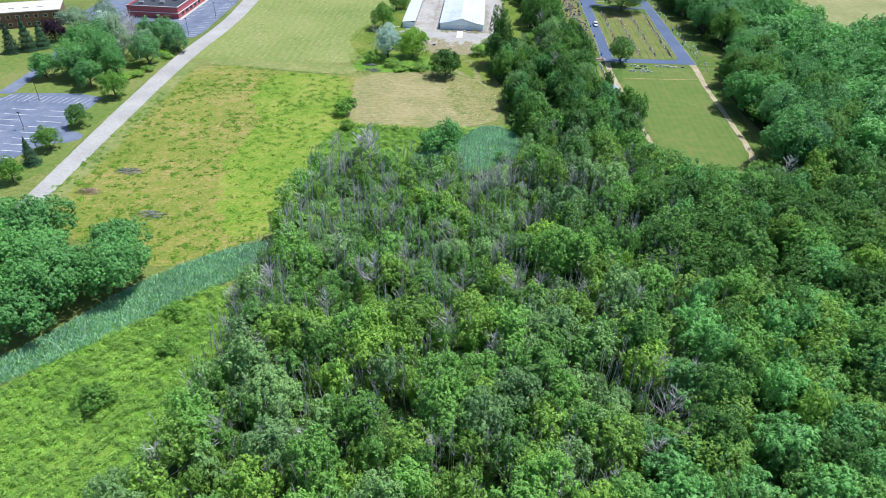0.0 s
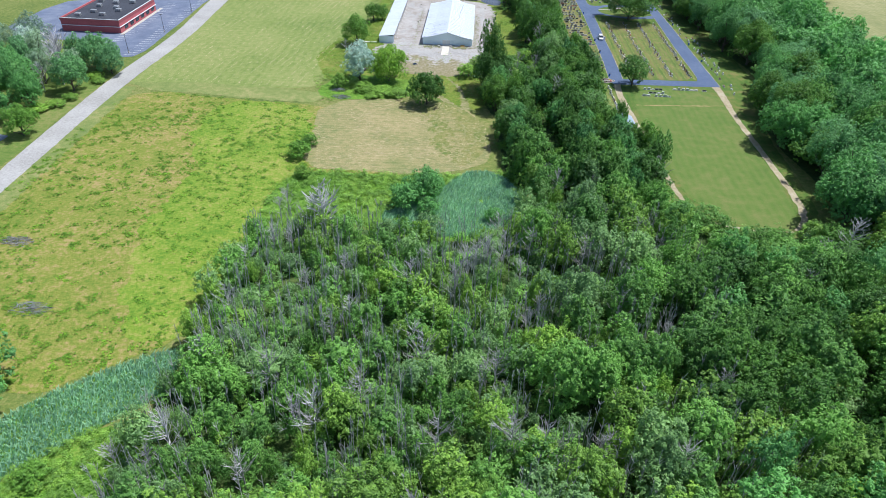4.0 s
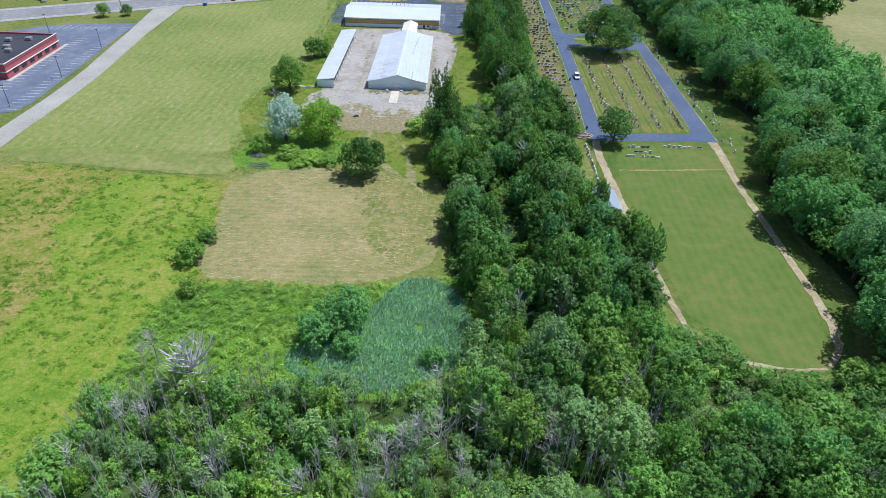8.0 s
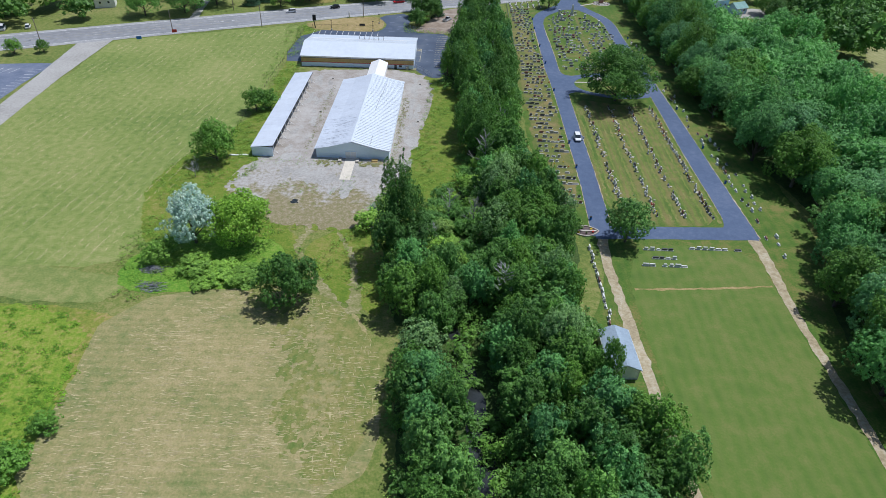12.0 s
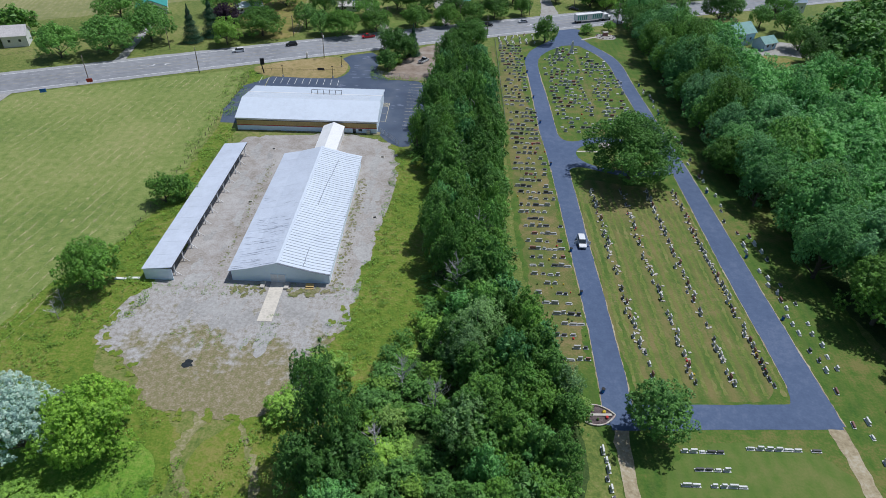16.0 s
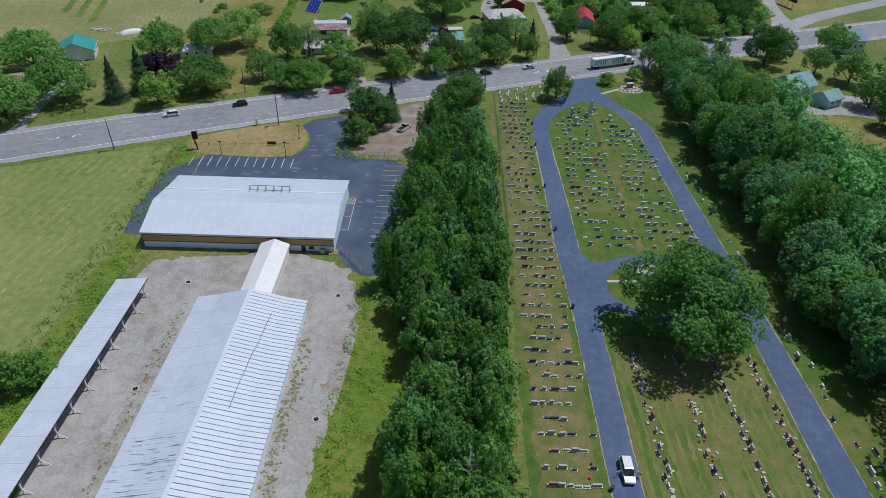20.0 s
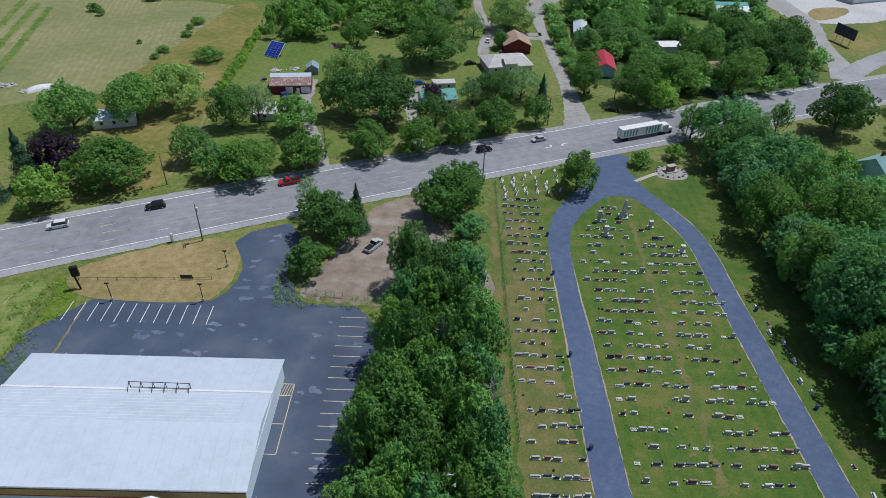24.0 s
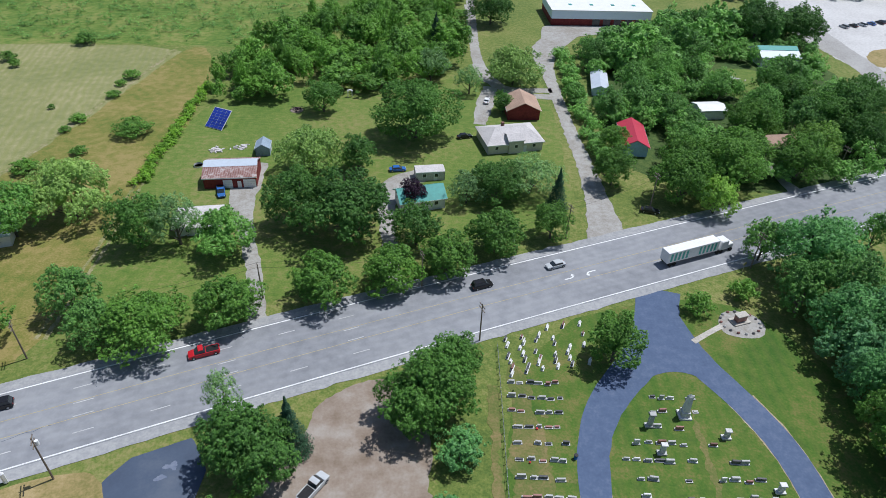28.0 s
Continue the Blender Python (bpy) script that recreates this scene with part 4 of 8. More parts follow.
region("crop_field", [(-330, 612), (-140, 641), (-62, 648), (-30, 640), (30, 660), (40, 740), (40, 900), (-400, 900)], CROP, 0.03, 0.8, label="overgrown green field in rows")
region("north_woodland_floor", [(80, 560), (82, 660), (140, 665), (168, 640), (180, 600), (160, 562), (120, 545), (92, 535)], GRASS, 0.028, 0.8, label="shaded ground among dense trees")
region("far_gravel", [(204, 640), (226, 642), (252, 650), (300, 700), (320, 820), (215, 800), (196, 700), (199, 665)], WHITE_GRAVEL, 0.04, 0.6, label="pale gravel lot beyond the trees")
region("tan_triangle", [(209, 644), (226, 650), (246, 672), (219, 668)], TANLAWN, 0.05, 0.4, label="dry tan island in the gravel lot")
region("billboard_island", [(203, 617), (203, 598), (227, 608), (248, 647), (226, 639)], ROUGHF, 0.052, 0.3, label="dry grass island round the billboard")
for tname, ln, wd, mt in (("farm_drive", [(2, 484), (-2, 497), (-8, 514), (-13, 526), (-15, 536), (-13, 550)], [4, 3.2, 3.2, 5, 8, 3], LANE), ("lane_drive", [(77, 510), (79, 524), (79, 553), (77.5, 580), (76.5, 627), (76, 655), (86, 672)], [11, 6.2, 4.4, 4.2, 4.4, 8, 10], LANE),
                     ("back_lane", [(48, 900), (48.5, 727), (49, 650), (51, 620), (60, 609), (76, 610)], [3.4, 3.4, 3.4, 4, 4, 4], LANE), ("house_yard", [(54, 612), (51, 595), (49, 580)], [5, 6, 4], LANE),
                     ("west_drive", [(-97, 425), (-100, 450), (-104, 480), (-108, 498)], [4, 3.4, 3.4, 4], DRIVE), ("teal_house_drive", [(29, 492), (26, 512), (22, 540), (32, 546)], [3.5, 3.5, 5, 7], LANE),
                     ("east_side_road", [(190, 566), (195, 582), (197, 600), (202, 620), (209, 643), (206, 672), (204, 700)], [14, 9, 8, 9, 12, 16, 20], DRIVE), ("small_drive", [(172, 552), (174, 566), (172, 580)], [6, 4, 4], LANE), ("house_drive", [(136, 540), (134, 549), (133, 558)], [5, 3, 3], LANE)):
    tagged(strip_mesh(tname, ln, wd, mt, 0.06, 0.2, 1.5), "pale gravel drive among lawns", "drive", kind="structure")
tagged(strip_mesh("far_road", [(188, 568), (206, 585), (222, 597), (260, 622), (330, 665)], 9, SHOULDER, 0.066, 0.1, 1.5), "pale side road beyond the billboard", "road", kind="structure")
tagged(strip_mesh("creek", [(26, 235), (29, 222), (30.5, 212), (31.5, 203), (33, 196), (33, 186)], [2, 3, 4, 4.5, 4, 2], WATER, 0.05, 0.3), "dark slow creek below the trees", "water", kind="structure")


region("warehouse_forecourt", [(74.5, 628), (78.5, 628), (82, 648), (90, 664), (97, 676), (132, 682), (132, 690), (84, 689), (80, 684), (77.5, 660), (75.5, 645)], LANE, 0.067, 0.1, rounds=1, label="grey paved forecourt of the warehouse", category="pavement")
tagged(strip_mesh("house_lane", [(76.5, 604), (72, 604.4), (66, 605), (60, 607.5), (53.8, 619.7), (50, 637), (48.4, 672), (47.3, 718)], [4.5, 4.0, 3.8, 3.6, 3.6, 3.6, 3.6], LANE, 0.069, 0.12), "pale gravel lane curving past the garage", "lane", kind="structure")
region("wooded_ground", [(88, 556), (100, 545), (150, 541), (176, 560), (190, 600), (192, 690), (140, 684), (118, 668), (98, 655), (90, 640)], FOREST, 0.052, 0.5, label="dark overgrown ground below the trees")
region("back_lawn", [(140, 606), (156, 604), (164, 622), (162, 638), (146, 640), (139, 628)], LAWN, 0.06, 0.4, label="green lawn between trees")


# ---- trees ----
def crown(rng, R, H, base, count, size, spray=0.4, shape="round", lobes=16):
    """Leaf sprays over the billows of a crown, and larger inner leaves below them: vertices and triangles as arrays."""
    hz = (H - base) / 2
    cz = base + hz
    k = max(7, lobes)
    i = np.arange(k) + 0.5
    z = 1 - 1.62 * i / k
    az = i * 2.39996 + rng.normal(0, 0.5, k)
    side = np.sqrt(np.clip(1 - z * z, 0, 1))
    rho = rng.uniform(0.15, 0.36, k)
    lc = np.stack([side * np.cos(az), side * np.sin(az), z], 1) * ((1 - rho) * rng.uniform(0.72, 1.26, k))[:, None]
    lc, rho = np.vstack([lc, np.zeros((1, 3))]), np.r_[rho, 0.4]
    per = 19 if count > 3500 else 15 if count > 60 else 3
    m = count // per

    def surface(d):
        dot = d @ lc.T
        under = rho ** 2 - (lc ** 2).sum(1) + dot ** 2
        reach = np.where(under > 0, dot + np.sqrt(np.clip(under, 0, None)), -1)
        own = reach.argmax(1)
        p = d * reach.max(1)[:, None]
        return p, (p - lc[own]) / rho[own][:, None], own

    d = rng.normal(size=(2 * m, 3))
    d /= np.linalg.norm(d, axis=1)[:, None]
    d = d[d[:, 2] > -0.72]
    p, nrm, own = surface(d)
    thick = np.r_[rng.uniform(0.25, 1.0, k), 0.3]
    keep = np.nonzero(rng.random(len(d)) < thick[own])[0]
    keep = np.resize(keep, m)
    p, nrm = p[keep], nrm[keep]
    tuft = 1.6 / math.sqrt(m)
    p = p + nrm * (0.05 - np.abs(rng.normal(0.0, 0.1, m)))[:, None]
    n = m * per
    p, d = np.repeat(p, per, 0), np.repeat(nrm, per, 0)
    bud = rng.normal(size=(n, 3)) + 0.55 * d + np.array([0, 0, 0.45])
    bud /= np.linalg.norm(bud, axis=1)[:, None]
    p = p + bud * (tuft * np.repeat(rng.uniform(0.6, 1.35, m), per) * rng.uniform(0.5, 1.1, n))[:, None]
    d = 0.5 * d + 0.8 * bud
    fill = int(count * 0.16) if count > 60 else 0
    q = rng.normal(size=(fill, 3))
    q[:, 2] = np.where(q[:, 2] < -0.6, -q[:, 2], q[:, 2])
    q /= np.linalg.norm(q, axis=1)[:, None]
    if fill:
        inner, _, _ = surface(q)
        p = np.vstack([p, inner * rng.uniform(0.55, 0.88, fill)[:, None]])
        d = np.vstack([d, q])
    p = p * R
    count = n + fill
    big = np.concatenate([np.ones(n), np.full(fill, 1.9)])
    if shape == "plume":
        p[:, :2] *= (1.08 - 0.42 * np.clip(p[:, 2] / R, -0.2, 1) ** 2)[:, None]
    else:
        p[:, :2] *= (1.05 - 0.16 * np.clip(p[:, 2] / R, 0, 1) ** 2)[:, None]
    if shape == "cone":
        h = rng.uniform(0, 1, count) ** 1.5
        ang = rng.uniform(0, math.tau, count)
        tier = 0.82 + 0.18 * np.sin(h * 40)
        r = R * (1 - h) * tier * rng.uniform(0.55, 1.05, count)
        p = np.stack([r * np.cos(ang), r * np.sin(ang), (h * 2 - 1) * R], 1)
        d = np.stack([np.cos(ang), np.sin(ang), np.full(count, 0.35)], 1)
        big[:] = 1.0
    p = p * np.array([1, 1, hz / R]) + np.array([0, 0, cz])
    nrm = 0.8 * d + rng.normal(0, 0.4, (count, 3)) + np.array([0.05, 0.05, 0.4])
    nrm /= np.linalg.norm(nrm, axis=1)[:, None]
    want = (1 - spray) * rng.normal(size=(count, 3)) + spray * 2.0 * (d + np.array([0, 0, 0.8 if shape != "weep" else -1.6]))
    a = want - (want * nrm).sum(1)[:, None] * nrm
    a /= np.linalg.norm(a, axis=1)[:, None] + 1e-9
    b = np.cross(nrm, a)
    L = (size * big * rng.uniform(0.6, 1.4, count))[:, None]
    Wd = L * rng.uniform(0.4, 0.7, count)[:, None]
    tilt = rng.normal(0, 0.2, count)[:, None] * L
    v = np.stack([p - a * L * 0.7 + b * Wd * rng.uniform(0.5, 1.0, count)[:, None], p - a * L * 0.5 - b * Wd - nrm * tilt, p + a * L], 1).reshape(-1, 3)
    f = np.arange(count * 3).reshape(-1, 3)
    shade = np.concatenate([np.repeat(rng.uniform(-0.35, 0.35, m), per), np.zeros(fill)])
    return v, f, np.repeat(shade, 3)


def tri_mesh(name, v, f, mat, tone=None):
    me = bpy.data.meshes.new(name)
    me.vertices.add(len(v))
    me.vertices.foreach_set("co", np.asarray(v, np.float32).ravel())
    me.loops.add(len(f) * 3)
    me.loops.foreach_set("vertex_index", np.asarray(f, np.int32).ravel())
    me.polygons.add(len(f))
    me.polygons.foreach_set("loop_start", np.arange(len(f), dtype=np.int32) * 3)
    if tone is not None:
        me.attributes.new("tone", "FLOAT", "POINT").data.foreach_set("value", np.asarray(tone, np.float32))
    me.update(calc_edges=True)
    me.materials.append(mat)
    return me


def trunk_mesh(rng, R, H, base, limbs=6):
    bm = bmesh.new()
    r = 0.03 * H
    prism(bm, (0, 0, -0.3), (0, 0, base + 0.2 * H), r, r * 0.7, 6)
    prism(bm, (0, 0, base + 0.2 * H), (rng.normal(0, 0.2), rng.normal(0, 0.2), H * 0.88), r * 0.7, r * 0.12, 5)
    for k in range(limbs):
        a = k * math.tau / limbs + rng.normal(0, 0.3)
        z0 = base * 0.8 + 0.06 * H * k / limbs * 4
        prism(bm, (0, 0, z0), (0.72 * R * math.cos(a), 0.72 * R * math.sin(a), z0 + rng.uniform(0.2, 0.42) * (H - z0)), r * 0.42, r * 0.1, 4)
    me = bpy.data.meshes.new("trunk")
    bm.to_mesh(me)
    bm.free()
    me.materials.append(BARK)
    return me


# for each species: leaves, number of sprays, spray size, upward reach, shape, lower edge of the crown
KINDS = {
    "broad": ("broad", 4200, 0.07, 0.35, "round", 0.03), "oak": ("oak", 5200, 0.066, 0.35, "round", 0.03), "dark": ("dark", 4200, 0.07, 0.4, "round", 0.03), "woods": ("woods", 3000, 0.078, 0.65, "plume", 0.06),
    "yellow": ("yellow", 3200, 0.078, 0.5, "round", 0.04), "blue": ("blue", 4000, 0.072, 0.4, "round", 0.04), "olive": ("olive", 1700, 0.072, 0.65, "plume", 0.1),
    "willow": ("willow", 4600, 0.07, 0.6, "weep", 0.0), "silver": ("silver", 4000, 0.066, 0.6, "round", 0.02), "lime": ("lime", 4000, 0.07, 0.5, "round", 0.03), "hoary": ("hoary", 2600, 0.066, 0.65, "round", 0.06), "sage": ("sage", 4000, 0.07, 0.4, "round", 0.04), "purple": ("purple", 3000, 0.08, 0.4, "round", 0.04),
    "spruce": ("spruce", 3200, 0.08, 0.5, "cone", 0.03), "shrub": ("broad", 1700, 0.095, 0.5, "round", 0.0), "shrub_blue": ("blue", 1900, 0.085, 0.6, "round", 0.0), "shrub_yellow": ("yellow", 1500, 0.095, 0.5, "round", 0.0),
}
WORDS = {"oak": "great dark green spreading oak tree", "broad": "deep green broadleaf tree", "dark": "dense dark green tree", "woods": "mid-green leafy woodland tree", "yellow": "bright yellow-green leafy tree", "blue": "tall blue-green woodland tree", "olive": "thin grey-green leafy tree",
         "willow": "pale drooping willow tree", "silver": "tall pale silver-leaved tree", "lime": "bright yellow-green round tree", "hoary": "thin pale grey-green tree", "sage": "tall soft blue-green tree", "purple": "round dark purple-leaved tree", "spruce": "dark pointed conifer on grass", "shrub": "dense green shrub", "shrub_blue": "grey-green bushy shrub", "shrub_yellow": "yellow-green bushy shrub"}
MODELS = {}


def model(kind, ratio_class, k, grand=1):
    key = (kind, ratio_class, k, grand)
    if key not in MODELS:
        mat, count, size, spray, shape, low = KINDS[kind]
        rng = np.random.default_rng(abs(hash_word(kind)) + 17 * k + 101 * ratio_class)
        H = (1.7, 2.3, 3.0)[ratio_class]
        count, size = int(count * grand * 2.2), 0.92 * size / math.sqrt(grand * 2.2)
        v, f, shade = crown(rng, 1.0, H, low * H, count, size, spray, shape, lobes=26 + 7 * k + 4 * min(int(grand), 3))
        MODELS[key] = (tri_mesh("crown", v, f, LEAVES[mat], shade), trunk_mesh(rng, 1.0, H, low * H, 0 if shape == "cone" else 6), H)
    return MODELS[key]


def hash_word(w):
    return sum((i + 3) * ord(c) for i, c in enumerate(w))


TREES = []


def tree(kind, x, y, R, H, label="", group="", name=""):
    """One tree or shrub: an Empty with trunk and crown; R: the crown's radius."""
    i = len(TREES)
    if y > 430:
        R *= 1.14 if x < 60 else 1.2 if y > 530 else 1.0
    want = H / R
    cl = 0 if want < 2.0 else 1 if want < 2.65 else 2
    grand = 6 if R > 11 else 3 if R > 6.4 else 1.8 if R > 4.4 else 1
    cm, tm, mh = model(kind, cl, i % 2, grand)
    isbush = kind.startswith("shrub")
    e = empty(name or ("shrub" if isbush else "conifer" if kind == "spruce" else "tree"), x, y, 0, (i * 77) % 360, label or WORDS[kind] + (" on the grass" if isbush else ""), "shrub" if isbush else "tree", group)
    e.scale = (1.03 * R, 1.03 * R, 1.03 * H / mh)
    for nm, me in (("trunk", tm), ("crown", cm)):
        o = new(nm, me)
        o.parent = e
    TREES.append(e)
    return e


def stuff(name, mat, items, count, size, spray, low, label, category="trees", shape="round", seed=5, stems=True):
    """Many plants joined into one mesh; items: x, y, R, H."""
    rng = np.random.default_rng(seed)
    protos = []
    for k in range(5):
        protos.append(crown(rng, 1.0, 2.4, low * 2.4, count, size, spray, shape, lobes=18 + 4 * k))
    vs, fs, ts, base = [], [], [], 0
    for i, (x, y, R, H) in enumerate(items):
        v, f, shade = protos[i % 5]
        a = rng.uniform(0, math.tau)
        rot = np.array([[math.cos(a), -math.sin(a), 0], [math.sin(a), math.cos(a), 0], [0, 0, 1]])
        w = (v @ rot.T) * np.array([R, R, H / 2.4]) + np.array([x, y, 0])
        vs.append(w)
        ts.append(shade + rng.uniform(-0.5, 0.5))
        fs.append(f + base)
        base += len(w)
    if not vs:
        return None
    return tagged(new(name, tri_mesh(name, np.vstack(vs), np.vstack(fs), mat, np.concatenate(ts))), label, category, kind="stuff")


def dead_tree(i, x, y, H, spread=0.42, stout=1.0, label="bleached leafless dead tree in the thicket"):
    key = ("dead", i % 5, stout)
    if key not in MODELS:
        rng = np.random.default_rng(900 + i % 5)
        wide = stout
        bt, bb = bmesh.new(), bmesh.new()
        prism(bt, (0, 0, -0.02), (0.02, 0.0, 0.5), 0.017, 0.011, 5)
        prism(bt, (0.02, 0, 0.5), (0.03, 0.03, 1.0), 0.011, 0.003, 4)
        for k in range(34 if stout < 1.5 else 42):
            z = rng.uniform(0.25, 0.95)
            a = rng.uniform(0, math.tau)
            L = spread * rng.uniform(0.35, 1.0) * (1.25 - z)
            q = Vector((0.02 + L * math.cos(a), L * math.sin(a), z + L * rng.uniform(0.5, 1.1)))
            prism(bb, (0.02, 0, z), q, 0.0055 * wide, 0.0022 * wide, 3)
            for j in range(3 if stout < 1.5 else 4):
                b2 = a + rng.normal(0, 0.7)
                m = Vector((0.02, 0, z)).lerp(q, rng.uniform(0.4, 0.9))
                prism(bb, m, m + Vector((0.3 * L * math.cos(b2), 0.3 * L * math.sin(b2), rng.uniform(0.2, 0.5) * L)), 0.0032 * wide, 0.0014 * wide, 3)
        ms = []
        for nm, b in (("trunk", bt), ("bare_crown", bb)):
            me = bpy.data.meshes.new(nm)
            b.to_mesh(me)
            b.free()
            me.materials.append(DEADWOOD if stout < 1.5 else PALEWOOD)
            ms.append(me)
        MODELS[key] = ms
    e = empty("dead_tree", x, y, 0, (i * 83) % 360, label, "dead tree", "dead trees")
    e.scale = (H, H, H)
    for nm, me in zip(("trunk", "bare_crown"), MODELS[key]):
        o = new(nm, me)
        o.parent = e


# woodland, joined by species
rng = np.random.default_rng(3)
pts = scatter(WOODS, 5.0, 11, 0.5)
bags = {k: [] for k in ("woods", "yellow", "blue", "olive", "dark")}
for x, y in pts:
    if y < 26 or abs(x - 5) > 0.86 * (y + 16) + 12:
        continue
    pn = noise.noise(Vector((x * 0.045, y * 0.045, 3.0)))
    right = x > 44 + 0.12 * (y - 100) + 6 * pn
    if right:
        kind = rng.choice(["dark", "blue", "woods", "yellow"], p=[0.14, 0.34, 0.34, 0.18] if y < 95 else [0.62, 0.08, 0.22, 0.08])
        R, H = rng.uniform(3.6, 5.6), rng.uniform(10, 14.5)
        if rng.random() < 0.3:
            continue
    else:
        kind = rng.choice(["woods", "yellow", "olive", "dark"], p=[0.42, 0.3, 0.22, 0.06])
        R = 1.6 + 3.6 * rng.random() ** 1.5
        H = 5.5 + 1.5 * R + rng.uniform(-1, 2)
        if x < 22 and y > 84:
            R, H = R * 0.78, H * 0.72
        if pn > 0.22 and y > 60:
            R, H, kind = R * 0.65, H * 0.55, "olive"
    if 60 < x < 108 and y > 150:
        R, H = 0.75 * R, 0.5 * H
    bags[kind].append((x, y, R, H))
canopy = sorted(((R, x, y, H, kind) for kind, its in bags.items() for x, y, R, H in its), reverse=True)[:290]
tall = np.array([(x, y, R) for R, x, y, H, kind in canopy])
own = {(x, y) for R, x, y, H, kind in canopy}
for kind, its in bags.items():
    its = [p for p in its if (p[0], p[1]) not in own and (np.hypot(tall[:, 0] - p[0], tall[:, 1] - p[1]) > 0.85 * tall[:, 2]).all()]
    mat, count, size, spray, shape, low = KINDS[kind]
    crowns = [(x, y, 1.03 * R, 1.03 * H) for R, x, y, H, k2 in canopy if k2 == kind]
    stuff("tall_woodland_" + kind, LEAVES[mat], crowns, 5600, size * 0.6, spray, low, "tall crowns of %ss in the woodland" % WORDS[kind], shape=shape, seed=3 + hash_word(kind))
    stuff("woodland_" + kind, LEAVES[mat], its, 2000, size * 0.84, spray, low, "dense woodland of %ss" % WORDS[kind], shape=shape, seed=hash_word(kind))
under = [(x, y, rng.uniform(1.0, 2.4), rng.uniform(1.2, 4.6)) for x, y in scatter(WOODS, 3.3, 12, 0.45) if y > 26 and abs(x - 5) < 0.86 * (y + 16) + 8 and x < 70 + 0.2 * y]
stuff("undergrowth_woods", LEAVES["woods"], under[::2], 260, 0.125, 0.6, 0.0, "green undergrowth filling the woodland", "undergrowth")
stuff("undergrowth_yellow", LEAVES["yellow"], under[1::4], 260, 0.125, 0.6, 0.0, "yellow-green undergrowth filling the woodland", "undergrowth", seed=6)
stuff("undergrowth_olive", LEAVES["olive"], under[3::4], 260, 0.125, 0.6, 0.0, "grey-green undergrowth filling the woodland", "undergrowth", seed=7)
# thin bare stems between the trees
bm = bmesh.new()
for x, y in scatter([(-46, 34), (-45, 150), (-30, 160), (20, 158), (60, 172), (66, 90), (44, 34)], 2.1, 13, 0.5):
    if abs(x - 5) > 0.86 * (y + 16) + 6 or noise.noise(Vector((x * 0.07, y * 0.07, 8.0))) < 0.05 and rng.random() < 0.75:
        continue
    h = rng.uniform(6.5, 12.0)
    lx, ly = rng.normal(0, 0.5), rng.normal(0, 0.5)
    prism(bm, (x, y, 0), (x + lx, y + ly, h), 0.08, 0.04, 3)
    for k in range(6):
        z = rng.uniform(0.55, 0.98)
        a = rng.uniform(0, math.tau)
        c0 = Vector((x + lx * z, y + ly * z, h * z))
        q = rng.uniform(0.25, 0.7)
        prism(bm, c0, c0 + Vector((q * math.cos(a), q * math.sin(a), 2.2 * q)), 0.045, 0.025, 3)
tagged(part("bare_stems", bm, PALEWOOD), "thin bare grey stems standing among the trees", "dead stems", kind="stuff")
east = [(x, y, rng.uniform(5.2, 8.6), rng.uniform(11, 20)) for x, y in scatter(EAST, 10.0, 21, 0.3) if (x < 172 or y < 312) and not inside((x, y), np.array(CLEARING, float))]
edge = [p for p in east if p[0] < 132]
for i, (x, y, R, H) in enumerate(edge):
    tree(("blue", "sage", "blue", "broad", "woods")[i % 5], x - 1, y, R, H * 1.05, "tall tree at the edge of the cemetery woodland", "woodland edge trees")
for i, y in enumerate(range(346, 476, 8)):
    tree(("blue", "sage", "broad")[i % 3], 114.0 + 1.5 * math.sin(i * 2.1), y + 2 * math.sin(i * 1.3), 5.6 + 1.2 * math.sin(i * 3.7), 14 + 3 * math.sin(i * 1.9), "tall tree at the edge of the cemetery woodland", "woodland edge trees")
stuff("east_woodland", LEAVES["blue"], [p for p in east if p[0] >= 132], 3400, 0.056, 0.4, 0.06, "tall blue-green woodland beyond the cemetery", seed=31)
far = []
for ring in ([(232, 170), (232, 300), (420, 330), (420, 100), (232, 60)], [(195, 400), (150, 445), (145, 475), (190, 500), (330, 545), (330, 380)]):
    far += [(x, y, rng.uniform(6, 8.5), rng.uniform(14, 19)) for x, y in scatter(ring, 13.5, 23) if not inside((x, y), GROUND["east_dry_field"]) and not inside((x, y), np.array(CLEARING, float))]
stuff("far_woodland", LEAVES["dark"], far, 800, 0.135, 0.4, 0.1, "dark far woodland", seed=32)

# hedgerow between the yard and the cemetery
inner = {"dark": [], "woods": [], "blue": [], "yellow": []}
for i, (x, y) in enumerate(scatter([(px + (2.0 if px < 30 else -1.7), py) for px, py in HEDGE], 5.0, 41, 0.28)):
    if 188 < y < 240 and abs(x - 31.0 - 0.08 * (212 - y)) < 4.4:
        continue
    h, R = rng.uniform(8, 14) + (2.5 if y > 300 else 0), rng.uniform(2.6, 4.6)
    low = 250 < y < 302 and x < 33
    if low:
        h, R = rng.uniform(2.5, 5.5), rng.uniform(2.0, 3.2)
    if low or i % 5 in (1, 3) or y < 205:
        inner[("woods", "yellow", "woods")[i % 3] if low else ("dark", "woods", "blue", "dark")[i % 4]].append((x, y, R, h))
    else:
        tree(("broad", "dark", "dark", "woods", "dark", "broad", "dark")[i % 7] if y > 300 else ("blue", "dark", "broad", "olive", "dark", "broad")[i % 6], x, y, R, h, "slender leafy tree in the dense hedgerow", "hedgerow trees")
for k, its in inner.items():
    stuff("hedgerow_" + k, LEAVES[k], its, 3000, 0.066, 0.5, 0.04, "leafy trees in the middle of the hedgerow", seed=43)
